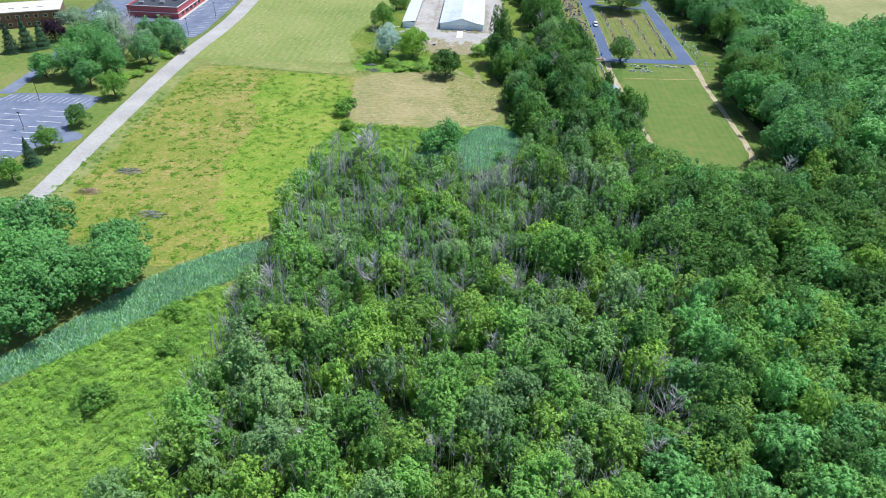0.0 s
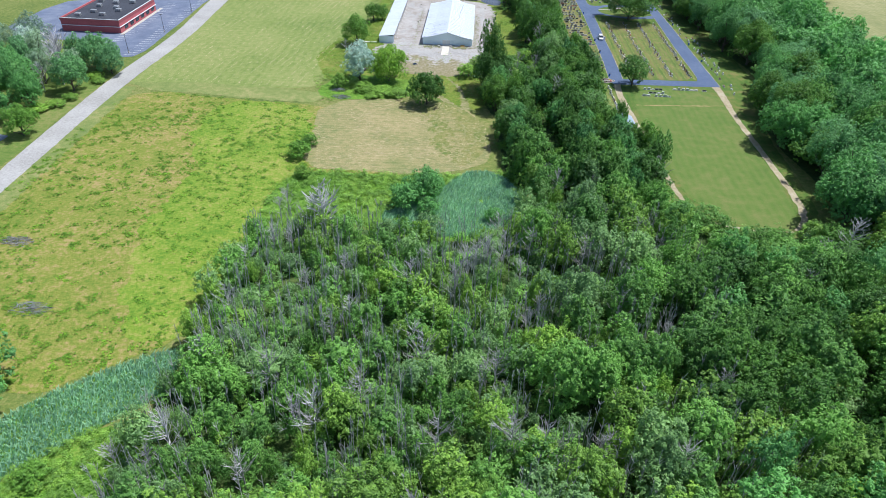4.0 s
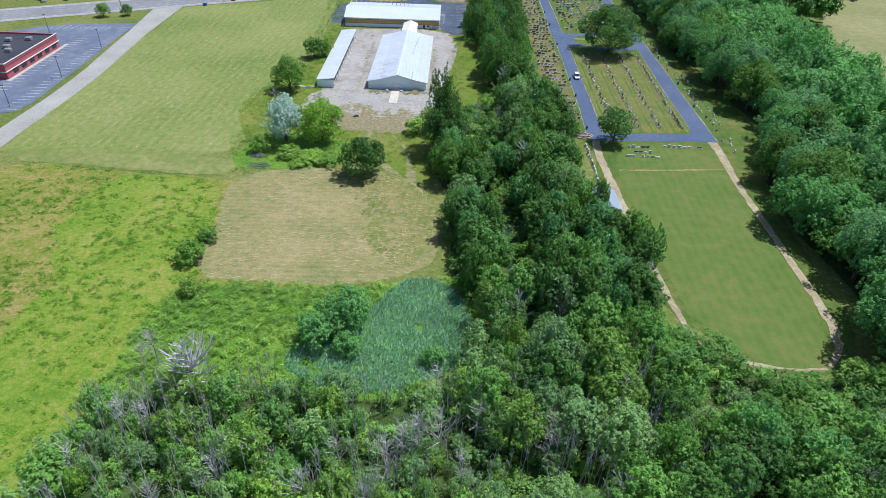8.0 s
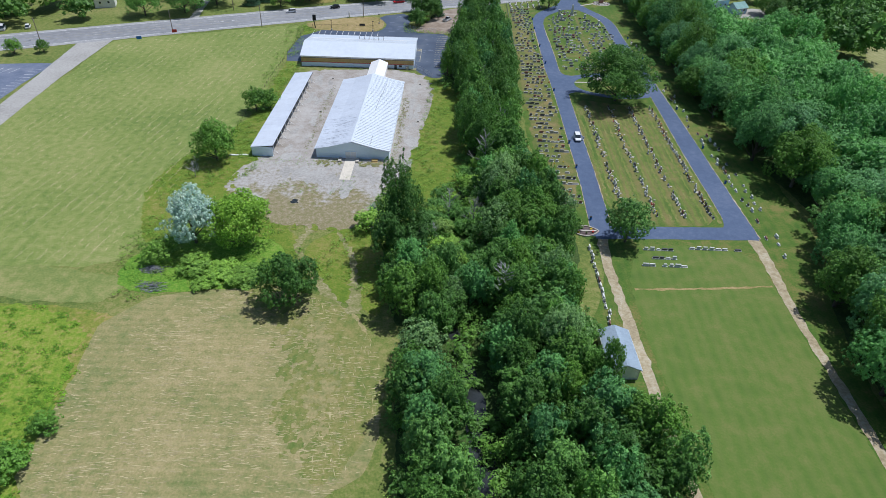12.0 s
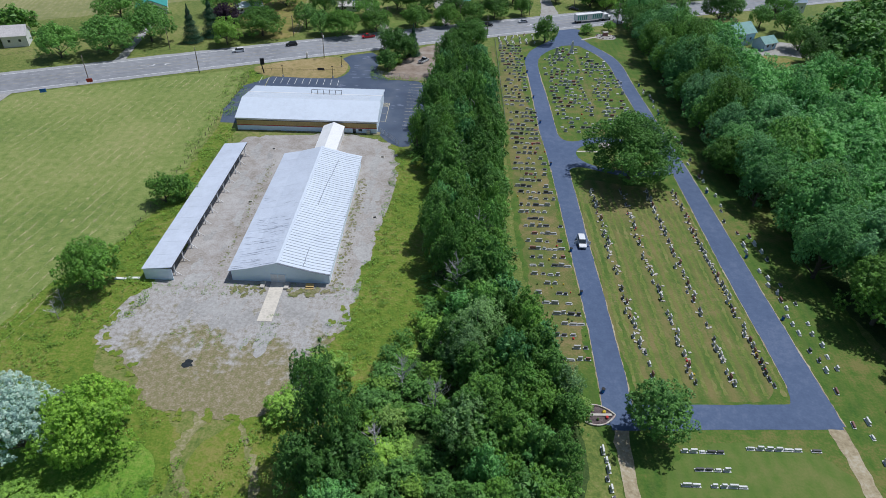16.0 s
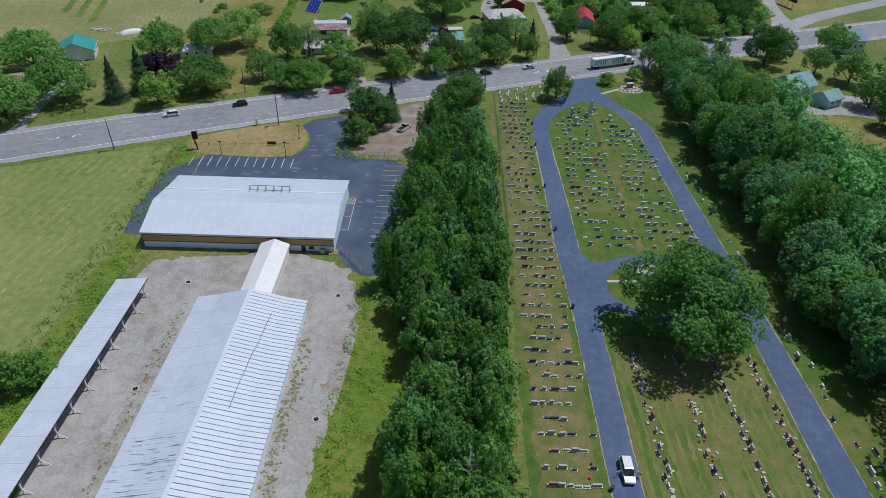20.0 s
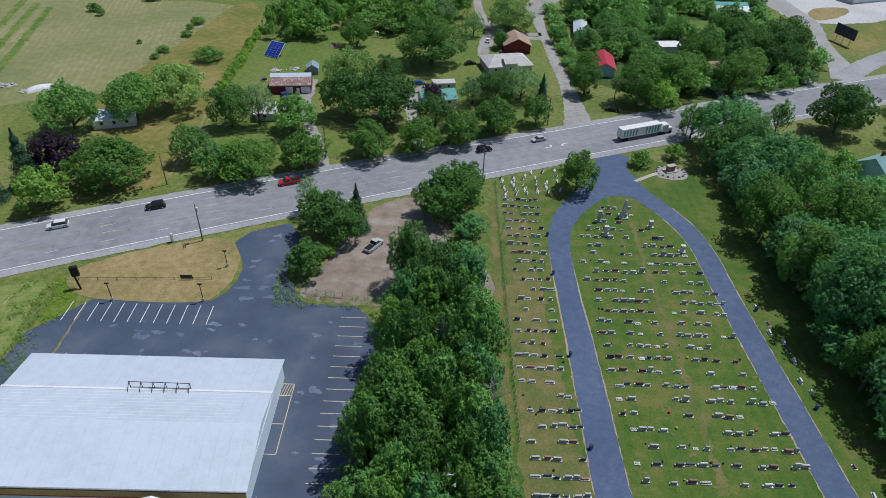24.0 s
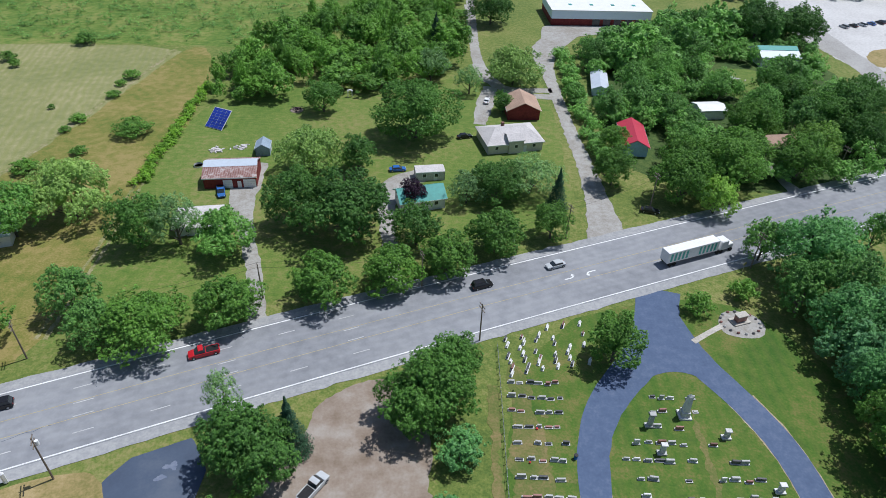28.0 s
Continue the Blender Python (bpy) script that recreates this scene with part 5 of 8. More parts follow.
stuff("hedgerow_undergrowth", LEAVES["broad"], [(x, y, rng.uniform(1.5, 2.6), rng.uniform(1.5, 4)) for x, y in scatter(HEDGE, 4.5, 42)], 260, 0.14, 0.5, 0.0, "weedy undergrowth below the hedgerow", "undergrowth")

# trees that stand alone or in small groups
def plant(kind, group, rows):
    """Trees of one kind; rows: x, y, crown radius, height."""
    for row in rows:
        tree(kind, *row, group=group)


plant("broad", "trees along the main road", [(13.6, 492.4, 5.4, 10.2), (27.5, 496.5, 5.2, 9.8), (39.5, 502.5, 5.2, 9.8), (50.5, 511, 5.5, 10.6), (64, 517, 4.5, 9.6), (-17.5, 477.6, 6.5, 10.8), (-3.5, 484.6, 5.4, 10), (-51.4, 473, 8.0, 12)])
plant("dark", "trees round the houses", [(-31, 509, 5.0, 14), (16, 515, 8.6, 16.5), (3, 520, 6.6, 14), (29, 569, 10.5, 18), (-2, 586, 4.8, 11), (14, 548, 4.3, 10), (57, 687, 8, 15), (57, 590, 3, 7), (32, 513, 4.6, 11), (52, 535, 5.8, 10.5)])
plant("olive", "trees round the houses", [(-22.5, 510, 4.6, 13), (61, 538, 6.0, 10.5), (32, 616, 5.5, 12), (2.4, 461.5, 2.4, 10.5), (46, 605, 4.0, 10), (44, 532, 4.0, 9)])
plant("willow", "willow trees", [(1, 546, 6.8, 13), (62, 614, 7.6, 13.5), (-51.5, 520, 7.6, 14.5)])
plant("spruce", "conifers", [(67, 530, 3.4, 12), (15, 455, 3.0, 12.5), (33, 648, 4.4, 15), (-72, 470, 4.6, 16), (-78, 462, 4.2, 15)])
plant("yellow", "trees round the houses", [(-63, 460, 5.0, 11)])
plant("woods", "trees round the houses", [(-77.5, 504, 7.0, 14), (-61, 511, 6.6, 14), (-11, 507, 5.4, 11.5), (-35, 486, 4.4, 11), (-27, 478, 4.0, 10), (-118, 486, 8.4, 15), (-95, 461, 8.0, 15), (-105, 445, 8.0, 15), (-121, 438, 6.5, 13)])
plant("purple", "purple-leaved trees", [(-67.5, 476, 5.6, 12), (30, 530, 3.0, 7.5), (-187.5, 260, 5.0, 9.5)])
plant("dark", "trees beside the dirt lot", [(8, 452, 5.4, 12), (12, 450, 4.2, 10), (38, 464, 6.0, 13), (34, 461, 4.8, 10.5), (41, 472, 4.0, 9.5), (6, 438, 3.8, 7.5)])
plant("broad", "trees beside the dirt lot", [(71, 477, 4.8, 11)])
plant("oak", "cemetery trees", [(82.5, 358, 12.0, 18.5)])
plant("woods", "cemetery trees", [(68, 268.5, 5.4, 11.8)])
plant("silver", "trees by the hay field", [(-36, 261, 6.4, 14)])
plant("lime", "trees by the hay field", [(-25, 262, 7.0, 13)])
plant("dark", "trees by the hay field", [(-9, 241, 5.8, 11.5), (13, 261, 5.2, 23.5), (11.5, 254, 5.0, 15), (17, 256, 4.4, 13)])
plant("willow", "pale bushes in the hedgerow", [(22.6, 268, 2.4, 5.0), (53, 275, 2.4, 4.2), (56, 273, 2.0, 3.4)])
plant("broad", "trees in the mown field", [(-44, 302, 5.6, 12), (-42, 337, 3.8, 8), (-38, 340, 3.0, 6.5)])
plant("hoary", "trees west of the drive", [(-147.6, 243, 4.6, 13), (-172.6, 279, 6.5, 13), (-184.5, 272, 7.5, 12), (-160, 262, 5.0, 13), (-140, 249, 4.0, 11)])
plant("sage", "trees west of the drive", [(-134.6, 238, 5.6, 13), (-135.2, 259.5, 7.2, 13), (-129, 255, 4.6, 10), (-162, 254, 5.5, 13), (-145, 262, 4.4, 12)])
plant("blue", "trees west of the drive", [(-156, 221.5, 7.0, 14), (-144.5, 210, 5.2, 11), (-148, 229, 6.6, 15), (-161.5, 240, 7.2, 15), (-152, 216, 4.6, 12), (-140, 222, 4.6, 12), (-166.4, 217, 5.2, 9.5)])
plant("spruce", "trees west of the drive", [(-192, 247, 4.6, 14), (-188, 251, 4.0, 12), (-197, 243, 4.2, 13)])
plant("shrub_yellow", "low bushes west of the drive", [(-137, 219, 3.2, 2.4), (-133.5, 224, 3.0, 2.2), (-131.5, 230, 2.6, 2.2), (-139, 214, 2.6, 2.0), (-133, 250, 2.8, 2.4), (-130, 246, 2.4, 2.0)])
plant("broad", "small trees west of the drive", [(-131, 202, 4.6, 9.5), (-131, 177, 3.6, 7.6), (-131, 159, 3.7, 7.6), (-130, 138, 3.2, 8.0), (-150, 382, 3, 6), (-140, 385, 2.4, 5)])
plant("silver", "trees west of the drive", [(-168, 268, 4.2, 12)])
plant("spruce", "small trees west of the drive", [(-131, 149, 3.2, 9.0)])
plant("blue", "grove beside the drive", [(-101, 106, 8.0, 15), (-76, 94, 7.2, 14.5), (-86, 88, 8.0, 15), (-95, 95, 7.0, 14), (-88, 76, 5.6, 11), (-105, 94, 7.5, 14), (-80, 104, 6.0, 12), (-112, 108, 7.0, 13), (-98, 80, 6.0, 12), (-108, 82, 6.5, 12)])
plant("shrub", "meadow bushes", [(-64, 60, 3.2, 4.4), (-59, 86, 2.3, 3.2), (-56, 75, 2.4, 3.0), (-44, 198, 3.4, 4.8), (-42.5, 206, 2.4, 3.2), (92, 492, 2.8, 4.4), (103, 497, 2.8, 4.6)])
plant("shrub_blue", "bushes", [(-5, 177, 4.6, 9.0), (-9, 173, 4.6, 7.5), (-3, 170, 2.7, 4.5), (42, 454, 3.4, 5.5), (41, 441, 3.6, 6.5), (39, 436, 3.2, 6), (-3, 181, 3.0, 7), (14, 168, 2.4, 4.0)])
plant("shrub", "field bushes", [(-55.7, 565, 4.4, 4.6), (-66, 551.7, 2.0, 2.2), (-75.4, 541, 2.8, 3.4), (-76, 572.5, 2.2, 2.4), (-76.6, 565, 1.4, 1.9), (-73.8, 592, 2.0, 2.2), (-74.4, 609, 2.4, 3), (-75.5, 602, 1.6, 2), (-89, 581, 0.9, 1.6), (-126, 622, 2.4, 3.6), (-120, 616, 1.6, 3.4), (-107, 643, 3.6, 4.2)])
plant("shrub_yellow", "bushes", [(-40, 186, 2.3, 3.6), (-33, 251, 4.0, 2.6), (-26, 249, 4.4, 2.4), (-20, 248, 4.2, 2.4), (-42, 254, 3.4, 5.0), (-29, 245, 2.6, 1.6), (9, 444, 1.8, 2.8), (5, 270, 4, 5), (10, 279, 4.4, 5)])
plant("broad", "trees north of the road", [(84, 544, 4.4, 11), (101, 537, 6.4, 14), (114, 544, 7.2, 15), (123, 556, 6.8, 12), (138, 551, 6.4, 13), (133, 575, 6.0, 13), (105, 553, 4.6, 11), (88, 562, 3.6, 9)])
plant("woods", "trees north of the road", [(105, 648, 5.6, 10), (119, 636, 6.6, 12), (110, 585, 5.2, 11), (157, 610, 7.5, 15), (104, 609, 4.8, 12), (101, 592, 5.0, 12), (114, 606, 5.0, 11), (145, 668, 7.0, 14), (130, 654, 6.2, 11), (118, 620, 5.5, 12), (82, 600, 3.2, 7), (114, 577, 4.6, 9)])
plant("woods", "trees north of the road", [(91, 586, 4.2, 11), (134, 605, 4.8, 11), (141, 588, 5.0, 13), (135, 641, 5.2, 13), (124, 648, 5.2, 13), (95, 634, 4.6, 12), (110, 564, 4.8, 10), (150, 578, 4.6, 13), (128, 622, 4.0, 10)])
plant("yellow", "trees north of the road", [(147, 563, 5.0, 12), (108, 531, 4.0, 10)])
plant("dark", "trees north of the road", [(167, 582, 7.6, 17), (175, 592, 7.0, 15), (153, 596, 7.0, 14), (171, 671, 9.0, 17), (190, 674, 9.0, 16), (165, 568, 5.5, 12), (158, 578, 6.0, 14)])
plant("blue", "trees at the cemetery gate", [(119, 504, 8.0, 16.5), (118, 484, 6.6, 14), (125, 474, 7.0, 15), (128, 510, 5.4, 12)])
plant("woods", "trees at the cemetery gate", [(113, 493, 5.6, 13), (122, 492, 7.0, 15), (112, 511, 4.4, 11), (132, 482, 6.6, 14), (141, 517, 3.4, 11)])
plant("dark", "trees by the blue house", [(161, 519, 8.4, 16), (183, 479, 6.0, 12), (180, 462, 5.6, 12), (174, 440, 6.0, 13)])
plant("woods", "trees by the blue house", [(146, 487, 4.2, 9), (187, 502, 6.0, 12), (178, 511, 5.0, 11), (195, 535, 6.0, 13), (170, 528, 5.0, 12)])
TREES[-1]["label"] = "leafy tree beside the blue house"

# scrub and far woods north of the road
homes = [(95.3, 569), (93.5, 614.5), (126.5, 593), (171, 649), (140, 569)]
thicket = [(x, y, rng.uniform(2.6, 4.8), rng.uniform(4.5, 8.5)) for x, y in scatter(GROUND["wooded_ground"], 7.6, 87, 0.45) if not any(abs(x - a) < 10 and -19 < y - b < 9 for a, b in homes) and not inside((x, y), GROUND["back_lawn"])]
stuff("house_thicket", LEAVES["woods"], thicket, 1500, 0.085, 0.5, 0.03, "leafy thicket filling the space between houses", seed=88)
scrub = [(-46, 604), (-38, 588), (-5, 600), (30, 606), (46, 640), (42, 760), (30, 780), (-30, 660)]
stuff("scrub_woodland", LEAVES["broad"], [(x, y, rng.uniform(2.4, 6.2), rng.uniform(5, 13)) for x, y in scatter(scrub, 7.4, 51, 0.5)], 1500, 0.085, 0.5, 0.05, "dense scrub woodland behind the lawns", seed=52)
stuff("hedge_line", LEAVES["herb"], [(-46 + 0.05 * (605 - y) + rng.normal(0, 0.6), y, 1.5, rng.uniform(1.5, 2.6)) for y in np.arange(536, 606, 1.3)], 220, 0.19, 0.5, 0.0, "overgrown green hedge line between fields", "hedge", seed=53)
stuff("lane_hedge", LEAVES["woods"], [(84 + rng.normal(0, 1.0), y, rng.uniform(2, 3), rng.uniform(3, 5.5)) for y in np.arange(552, 650, 3.0)], 480, 0.14, 0.5, 0.0, "leafy hedge along the gravel lane", "hedge", seed=54)
stuff("far_tree_line", LEAVES["woods"], [(x, y, rng.uniform(5, 8), rng.uniform(10, 16)) for x, y in scatter([(98, 624), (98, 652), (118, 662), (140, 678), (192, 692), (192, 668), (150, 662), (128, 642), (110, 624)], 9.5, 55)], 1200, 0.12, 0.4, 0.08, "dense trees behind the houses", seed=56)
stuff("far_north_woods", LEAVES["dark"], [(x, y, rng.uniform(6, 9), rng.uniform(12, 18)) for x, y in scatter([(-700, 920), (-700, 980), (600, 980), (600, 820), (330, 820), (330, 760), (150, 745), (150, 770), (300, 900)], 19, 57)], 300, 0.22, 0.4, 0.05, "far line of woods", seed=58)
stuff("field_shrubs", LEAVES["woods"], [(x, y, rng.uniform(0.8, 2.2), rng.uniform(1.2, 3.0)) for x, y in scatter([(-330, 650), (-140, 646), (-62, 650), (-30, 642), (28, 662), (38, 740), (38, 800), (-330, 800)], 5.2, 59, 0.55)], 56, 0.21, 0.5, 0.0, "green shrubs over the overgrown field", "shrubs", seed=60)
nw = [(x, y, rng.uniform(5, 8), rng.uniform(11, 15)) for x, y in scatter([(-330, 360), (-205, 400), (-130, 436), (-128, 470), (-240, 440), (-330, 420)], 15, 61)]
stuff("far_roadside_trees", LEAVES["broad"], nw, 1100, 0.12, 0.4, 0.1, "broadleaf trees beyond the road", seed=62)
stuff("far_west_trees", LEAVES["broad"], [(x, y, rng.uniform(5, 8), rng.uniform(10, 15)) for x, y in scatter([(-236, 262), (-262, 300), (-330, 340), (-330, 200), (-245, 225)], 15, 63)], 1100, 0.12, 0.4, 0.1, "broadleaf trees round the brick building", seed=64)

# meadow growth
MEADOW_P = GROUND["meadow"]
clumps = [(x, y, 0.35 + 0.75 * rng.random() ** 2, rng.uniform(0.15, 0.38)) for x, y in scatter(MEADOW_P, 1.25, 71, 0.6) if 0.5 * noise.noise(Vector((x * 0.04, y * 0.04, 1))) + noise.noise(Vector((x * 0.3, y * 0.4, 4))) + rng.normal(0, 0.14) > 0.12 and not inside((x, y), GROUND["cut_hay_field"])]
stuff("meadow_clumps", LEAVES["clump"], clumps, 44, 0.3, 0.4, 0.0, "dark green weed clumps all over the meadow", "weeds", seed=72)
herbs = [(x, y, rng.uniform(0.7, 1.3), rng.uniform(0.7, 1.4)) for x, y in scatter(GROUND["meadow_herbs"], 1.5, 73, 0.5) if abs(x - 5) < 0.95 * (y + 16) + 34]
herbs += [(x, y, rng.uniform(0.7, 1.4), rng.uniform(0.6, 1.5)) for x, y in scatter(GROUND["lush_weeds"], 1.9, 78, 0.5) if not inside((x, y), GROUND["reed_pond_ground"])]
stuff("tall_herbs", LEAVES["yellow"], herbs, 105, 0.15, 0.5, 0.0, "bright green tall herbs", "weeds", seed=74)
verge = []
for poly, gap in (([(-48, 250), (-44, 262), (-40, 300), (-36, 310), (-35, 378), (-43, 388), (-44, 426), (-50, 434), (-53, 430), (-48, 380), (-47, 300), (-54, 252)], 2.4), ([(-46, 236), (-36, 244), (-16, 248), (0, 246), (-4, 256), (-40, 258), (-48, 250)], 2.2), ([(-46, 160), (-18, 170), (2, 192), (-24, 190), (-44, 192)], 2.2), ([(12, 238), (13, 260), (19, 300), (20, 372), (16, 372), (14, 320), (9, 296), (2, 280), (-6, 256)], 2.4)):
    verge += [(x, y, rng.uniform(0.5, 1.3), rng.uniform(0.4, 1.2)) for x, y in scatter(poly, gap, 75, 0.5)]
verge += [(x, y, rng.uniform(0.4, 1.3), rng.uniform(0.2, 0.9)) for x, y in scatter(GROUND["yard_west_verge"], 2.0, 84, 0.55) if noise.noise(Vector((x * 0.1, y * 0.1, 2))) > -0.15]
verge += [(x, y, rng.uniform(0.4, 1.0), rng.uniform(0.2, 0.6)) for x, y in scatter(GROUND["yard_east_verge"], 2.0, 85, 0.55)]
for x, y in scatter([(1, 426.6), (24, 426.6), (24, 429.5), (4, 430), (2, 440), (-1, 440)], 1.2, 79, 0.5):
    verge.append((x, y, rng.uniform(0.4, 1.0), rng.uniform(0.3, 1.1)))
for x, y in scatter(GROUND["gravel_yard"], 1.3, 77, 0.5):
    near = (abs(x + 19.8) < 0.9 or abs(x - 6.8) < 1.2) and 303 < y < 358 and rng.random() < 0.45 or 379 < y < 384 or 301 < y < 306 and abs(x + 5.6) > 2.4
    if near or y < 296 and noise.noise(Vector((x * 0.12, y * 0.12, 9))) > 0.2:
        verge.append((x, y, rng.uniform(0.2, 0.5), rng.uniform(0.1, 0.4)))
stuff("rough_weeds", LEAVES["weed"], verge, 40, 0.2, 0.5, 0.0, "rough green weeds along the edges", "weeds", seed=76)


def reeds(name, poly, gap, seed, gaps=-0.16):
    """Upright reed blades, thin and leaning."""
    r = np.random.default_rng(seed)
    p = np.array([(x, y) for x, y in scatter(poly, gap, seed, 0.45) if noise.noise(Vector((x * 0.16, y * 0.16, seed))) + 0.5 * noise.noise(Vector((x * 0.6, y * 0.6, seed))) > gaps])
    n = len(p)
    a = r.uniform(0, math.tau, n)
    h = r.uniform(0.5, 1.15, n)
    w = r.uniform(0.07, 0.14, n)
    lean = r.normal(0, 0.4, (n, 2)) + np.array([0.25, 0.1])
    ax = np.stack([np.cos(a), np.sin(a)], 1) * w[:, None]
    v = np.zeros((n, 5, 3))
    v[:, 0, :2], v[:, 1, :2] = p - ax, p + ax
    v[:, 2, :2], v[:, 3, :2] = p + lean * 0.4 - ax * 0.8, p + lean * 0.4 + ax * 0.8
    v[:, 2, 2] = v[:, 3, 2] = h * 0.65
    v[:, 4, :2], v[:, 4, 2] = p + lean, h
    i = np.arange(n)[:, None] * 5
    f = np.concatenate([i + np.array([0, 1, 3]), i + np.array([0, 3, 2]), i + np.array([2, 3, 4])])
    tagged(new(name, tri_mesh(name, v.reshape(-1, 3), f, LEAVES["reed"])), "blue-green reeds leaning in the wind", "reeds", kind="stuff")


reeds("reed_strip", GROUND["reed_bed_ground"], 0.25, 81, -0.75)
reeds("reed_pond", GROUND["reed_pond_ground"], 0.25, 82, -0.62)
reeds("yard_reeds", np.array([(3, 281), (8, 284), (12, 276), (10, 268), (4, 270)], float), 0.4, 83)

# dead trees
for i, (x, y) in enumerate(scatter([(-44, 40), (-43, 140), (-30, 158), (15, 156), (60, 170), (62, 100), (40, 40)], 12.5, 91, 0.4)):
    dead_tree(i, x, y, rng.uniform(7.5, 12.5))
for i, (x, y, H) in enumerate([(-27, 156, 17), (-29.5, 157, 12), (-38.5, 165, 9), (-40, 163, 7), (21, 262, 8), (53, 279, 5), (-47, 292, 5), (-38, 150, 8), (-46, 88, 8), (-45, 80, 7), (22, 150, 11), (30, 176, 12), (36, 240, 13), (34, 300, 13), (33, 352, 14), (38, 380, 14), (60, 190, 10), (100, 160, 12), (88, 150, 12), (-48, 296, 4.5), (40, 180, 9), (15, 160, 8), (110, 130, 12), (80, 140, 11), (38, 318, 13), (42, 334, 12), (44, 396, 13), (36, 410, 13), (30, 270, 10), (24, 276, 9), (34, 286, 9), (45, 284, 8)]):
    dead_tree(i + 2, x, y, H, stout=1.55 if H > 16 else 1.0)
for i, (x, y, H) in enumerate([(-141, 243, 13), (-146, 248, 14), (-153.8, 264, 15), (-149, 258, 13), (-144, 236, 10)]):
    dead_tree(i, x, y, H, stout=1.9, label="grey bare-branched tree among green trees")
for i, (x, y, r, c) in enumerate([(-100, 148, 3.0, BRUSH), (-106, 135, 2.6, RUST), (-83, 125, 3.2, BRUSH), (-40, 244, 2.6, BRUSH), (-42, 250, 2.0, BRUSH), (-37, 272, 2.2, BRUSH)]):
    bm = bmesh.new()
    rr = np.random.default_rng(i)
    for k in range(130):
        a, q = rr.uniform(0, math.tau), r * rr.random() ** 0.7
        c0 = Vector((x + 1.3 * q * math.cos(a), y + 0.7 * q * math.sin(a), 0.12 + 0.6 * (1 - q / r)))
        dv = Vector((rr.normal(0, 0.8), rr.normal(0, 0.35), rr.normal(0, 0.14)))
        prism(bm, c0 - dv, c0 + dv, 0.05, 0.02, 3)
    tagged(part("brush_pile", bm, c), "heap of cut grey branches on the meadow", "brush pile", kind="stuff")


# ---- buildings ----
def gable(name, x, y, w, d, eave, ridge, yaw, wall, roof, label, category="house", along="x", over=0.5, windows=0, door=True, chimney=False, hip=0.0, group=""):
    """A house: walls with gables, two thick roof slopes, windows with frames, a door. w along its x, d along its y; the ridge runs along x or y."""
    e = empty(name, x, y, 0, yaw, label, category, group)
    if along == "y":
        w, d = d, w
        e.matrix_world = pose(x, y, 0, 0, 0, yaw + 90)
    hw, hd = w / 2, d / 2
    hp = hip * hw
    wv = [(-hw, -hd, 0), (hw, -hd, 0), (hw, hd, 0), (-hw, hd, 0), (-hw, -hd, eave), (hw, -hd, eave), (hw, hd, eave), (-hw, hd, eave), (-hw + hp, 0, ridge - 0.05), (hw - hp, 0, ridge - 0.05)]
    for f in ((0, 1, 5, 4), (2, 3, 7, 6), (1, 2, 6, 9, 5), (3, 0, 4, 8, 7)):
        mid = sum((Vector(wv[i]) for i in f), Vector()) / len(f)
        back = [tuple(Vector(wv[i]) - 0.2 * Vector((mid.x, mid.y, 0)).normalized()) for i in f]
        nf = len(f)
        mesh_ob("wall", [wv[i] for i in f] + back, [tuple(range(nf)), tuple(range(2 * nf - 1, nf - 1, -1))] + [(j, (j + 1) % nf, nf + (j + 1) % nf, nf + j)[::-1] for j in range(nf)], wall, e)
    k = (ridge - eave) / hd
    oz = eave - over * k
    for s in (-1, 1):
        a = [(-hw - over, s * (hd + over), oz), (hw + over, s * (hd + over), oz), (hw + over - hp * (1.15 if hip else 1) - (over if hip else 0) * 0, 0, ridge), (-hw - over + hp * (1.15 if hip else 1), 0, ridge)]
        th = 0.18
        v = a + [(p[0], p[1], p[2] + th) for p in a]
        f = [(4, 5, 6, 7), (3, 2, 1, 0), (0, 1, 5, 4), (1, 2, 6, 5), (2, 3, 7, 6), (3, 0, 4, 7)]
        if s < 0:
            mesh_ob("roof_slope", v, f, roof, e)
        else:
            mesh_ob("roof_slope", v, [q[::-1] for q in f], roof, e)
    for s in (-1, 1):
        box("fascia", -hw - over, s * (hd + over) - 0.04, oz - 0.12, hw + over, s * (hd + over) + 0.04, oz + 0.16, WHITE, e)
    if hip:
        for s in (-1, 1):
            a = [(s * (hw + over), -hd - over, oz), (s * (hw + over), hd + over, oz), (s * (hw + over - hp * 1.15), 0, ridge)]
            v = a + [(p[0], p[1], p[2] + 0.18) for p in a]
            mesh_ob("hip_slope", v, [(3, 4, 5), (2, 1, 0), (0, 1, 4, 3)], roof, e)
    for i in range(windows):
        px = -hw + w * (i + 0.7) / (windows + 0.4)
        for s in (-1, 1):
            win = box("window", px - 0.55, s * hd - 0.06, eave * 0.42, px + 0.55, s * hd + 0.06, eave * 0.42 + 1.15, WHITE, e, 0.02)
            box("pane", px - 0.45, s * (hd + 0.065) - 0.01, eave * 0.42 + 0.1, px + 0.45, s * (hd + 0.065) + 0.01, eave * 0.42 + 1.05, GLASS, win)
    if door:
        box("door", hw * 0.35 - 0.5, -hd - 0.07, 0.0, hw * 0.35 + 0.5, -hd + 0.05, 2.05, WHITE, e, 0.02)
    if chimney:
        box("chimney", -hw * 0.3, 0.6, eave, -hw * 0.3 + 0.9, 1.5, ridge + 1.0, BRICK, e, 0.04)
    return e


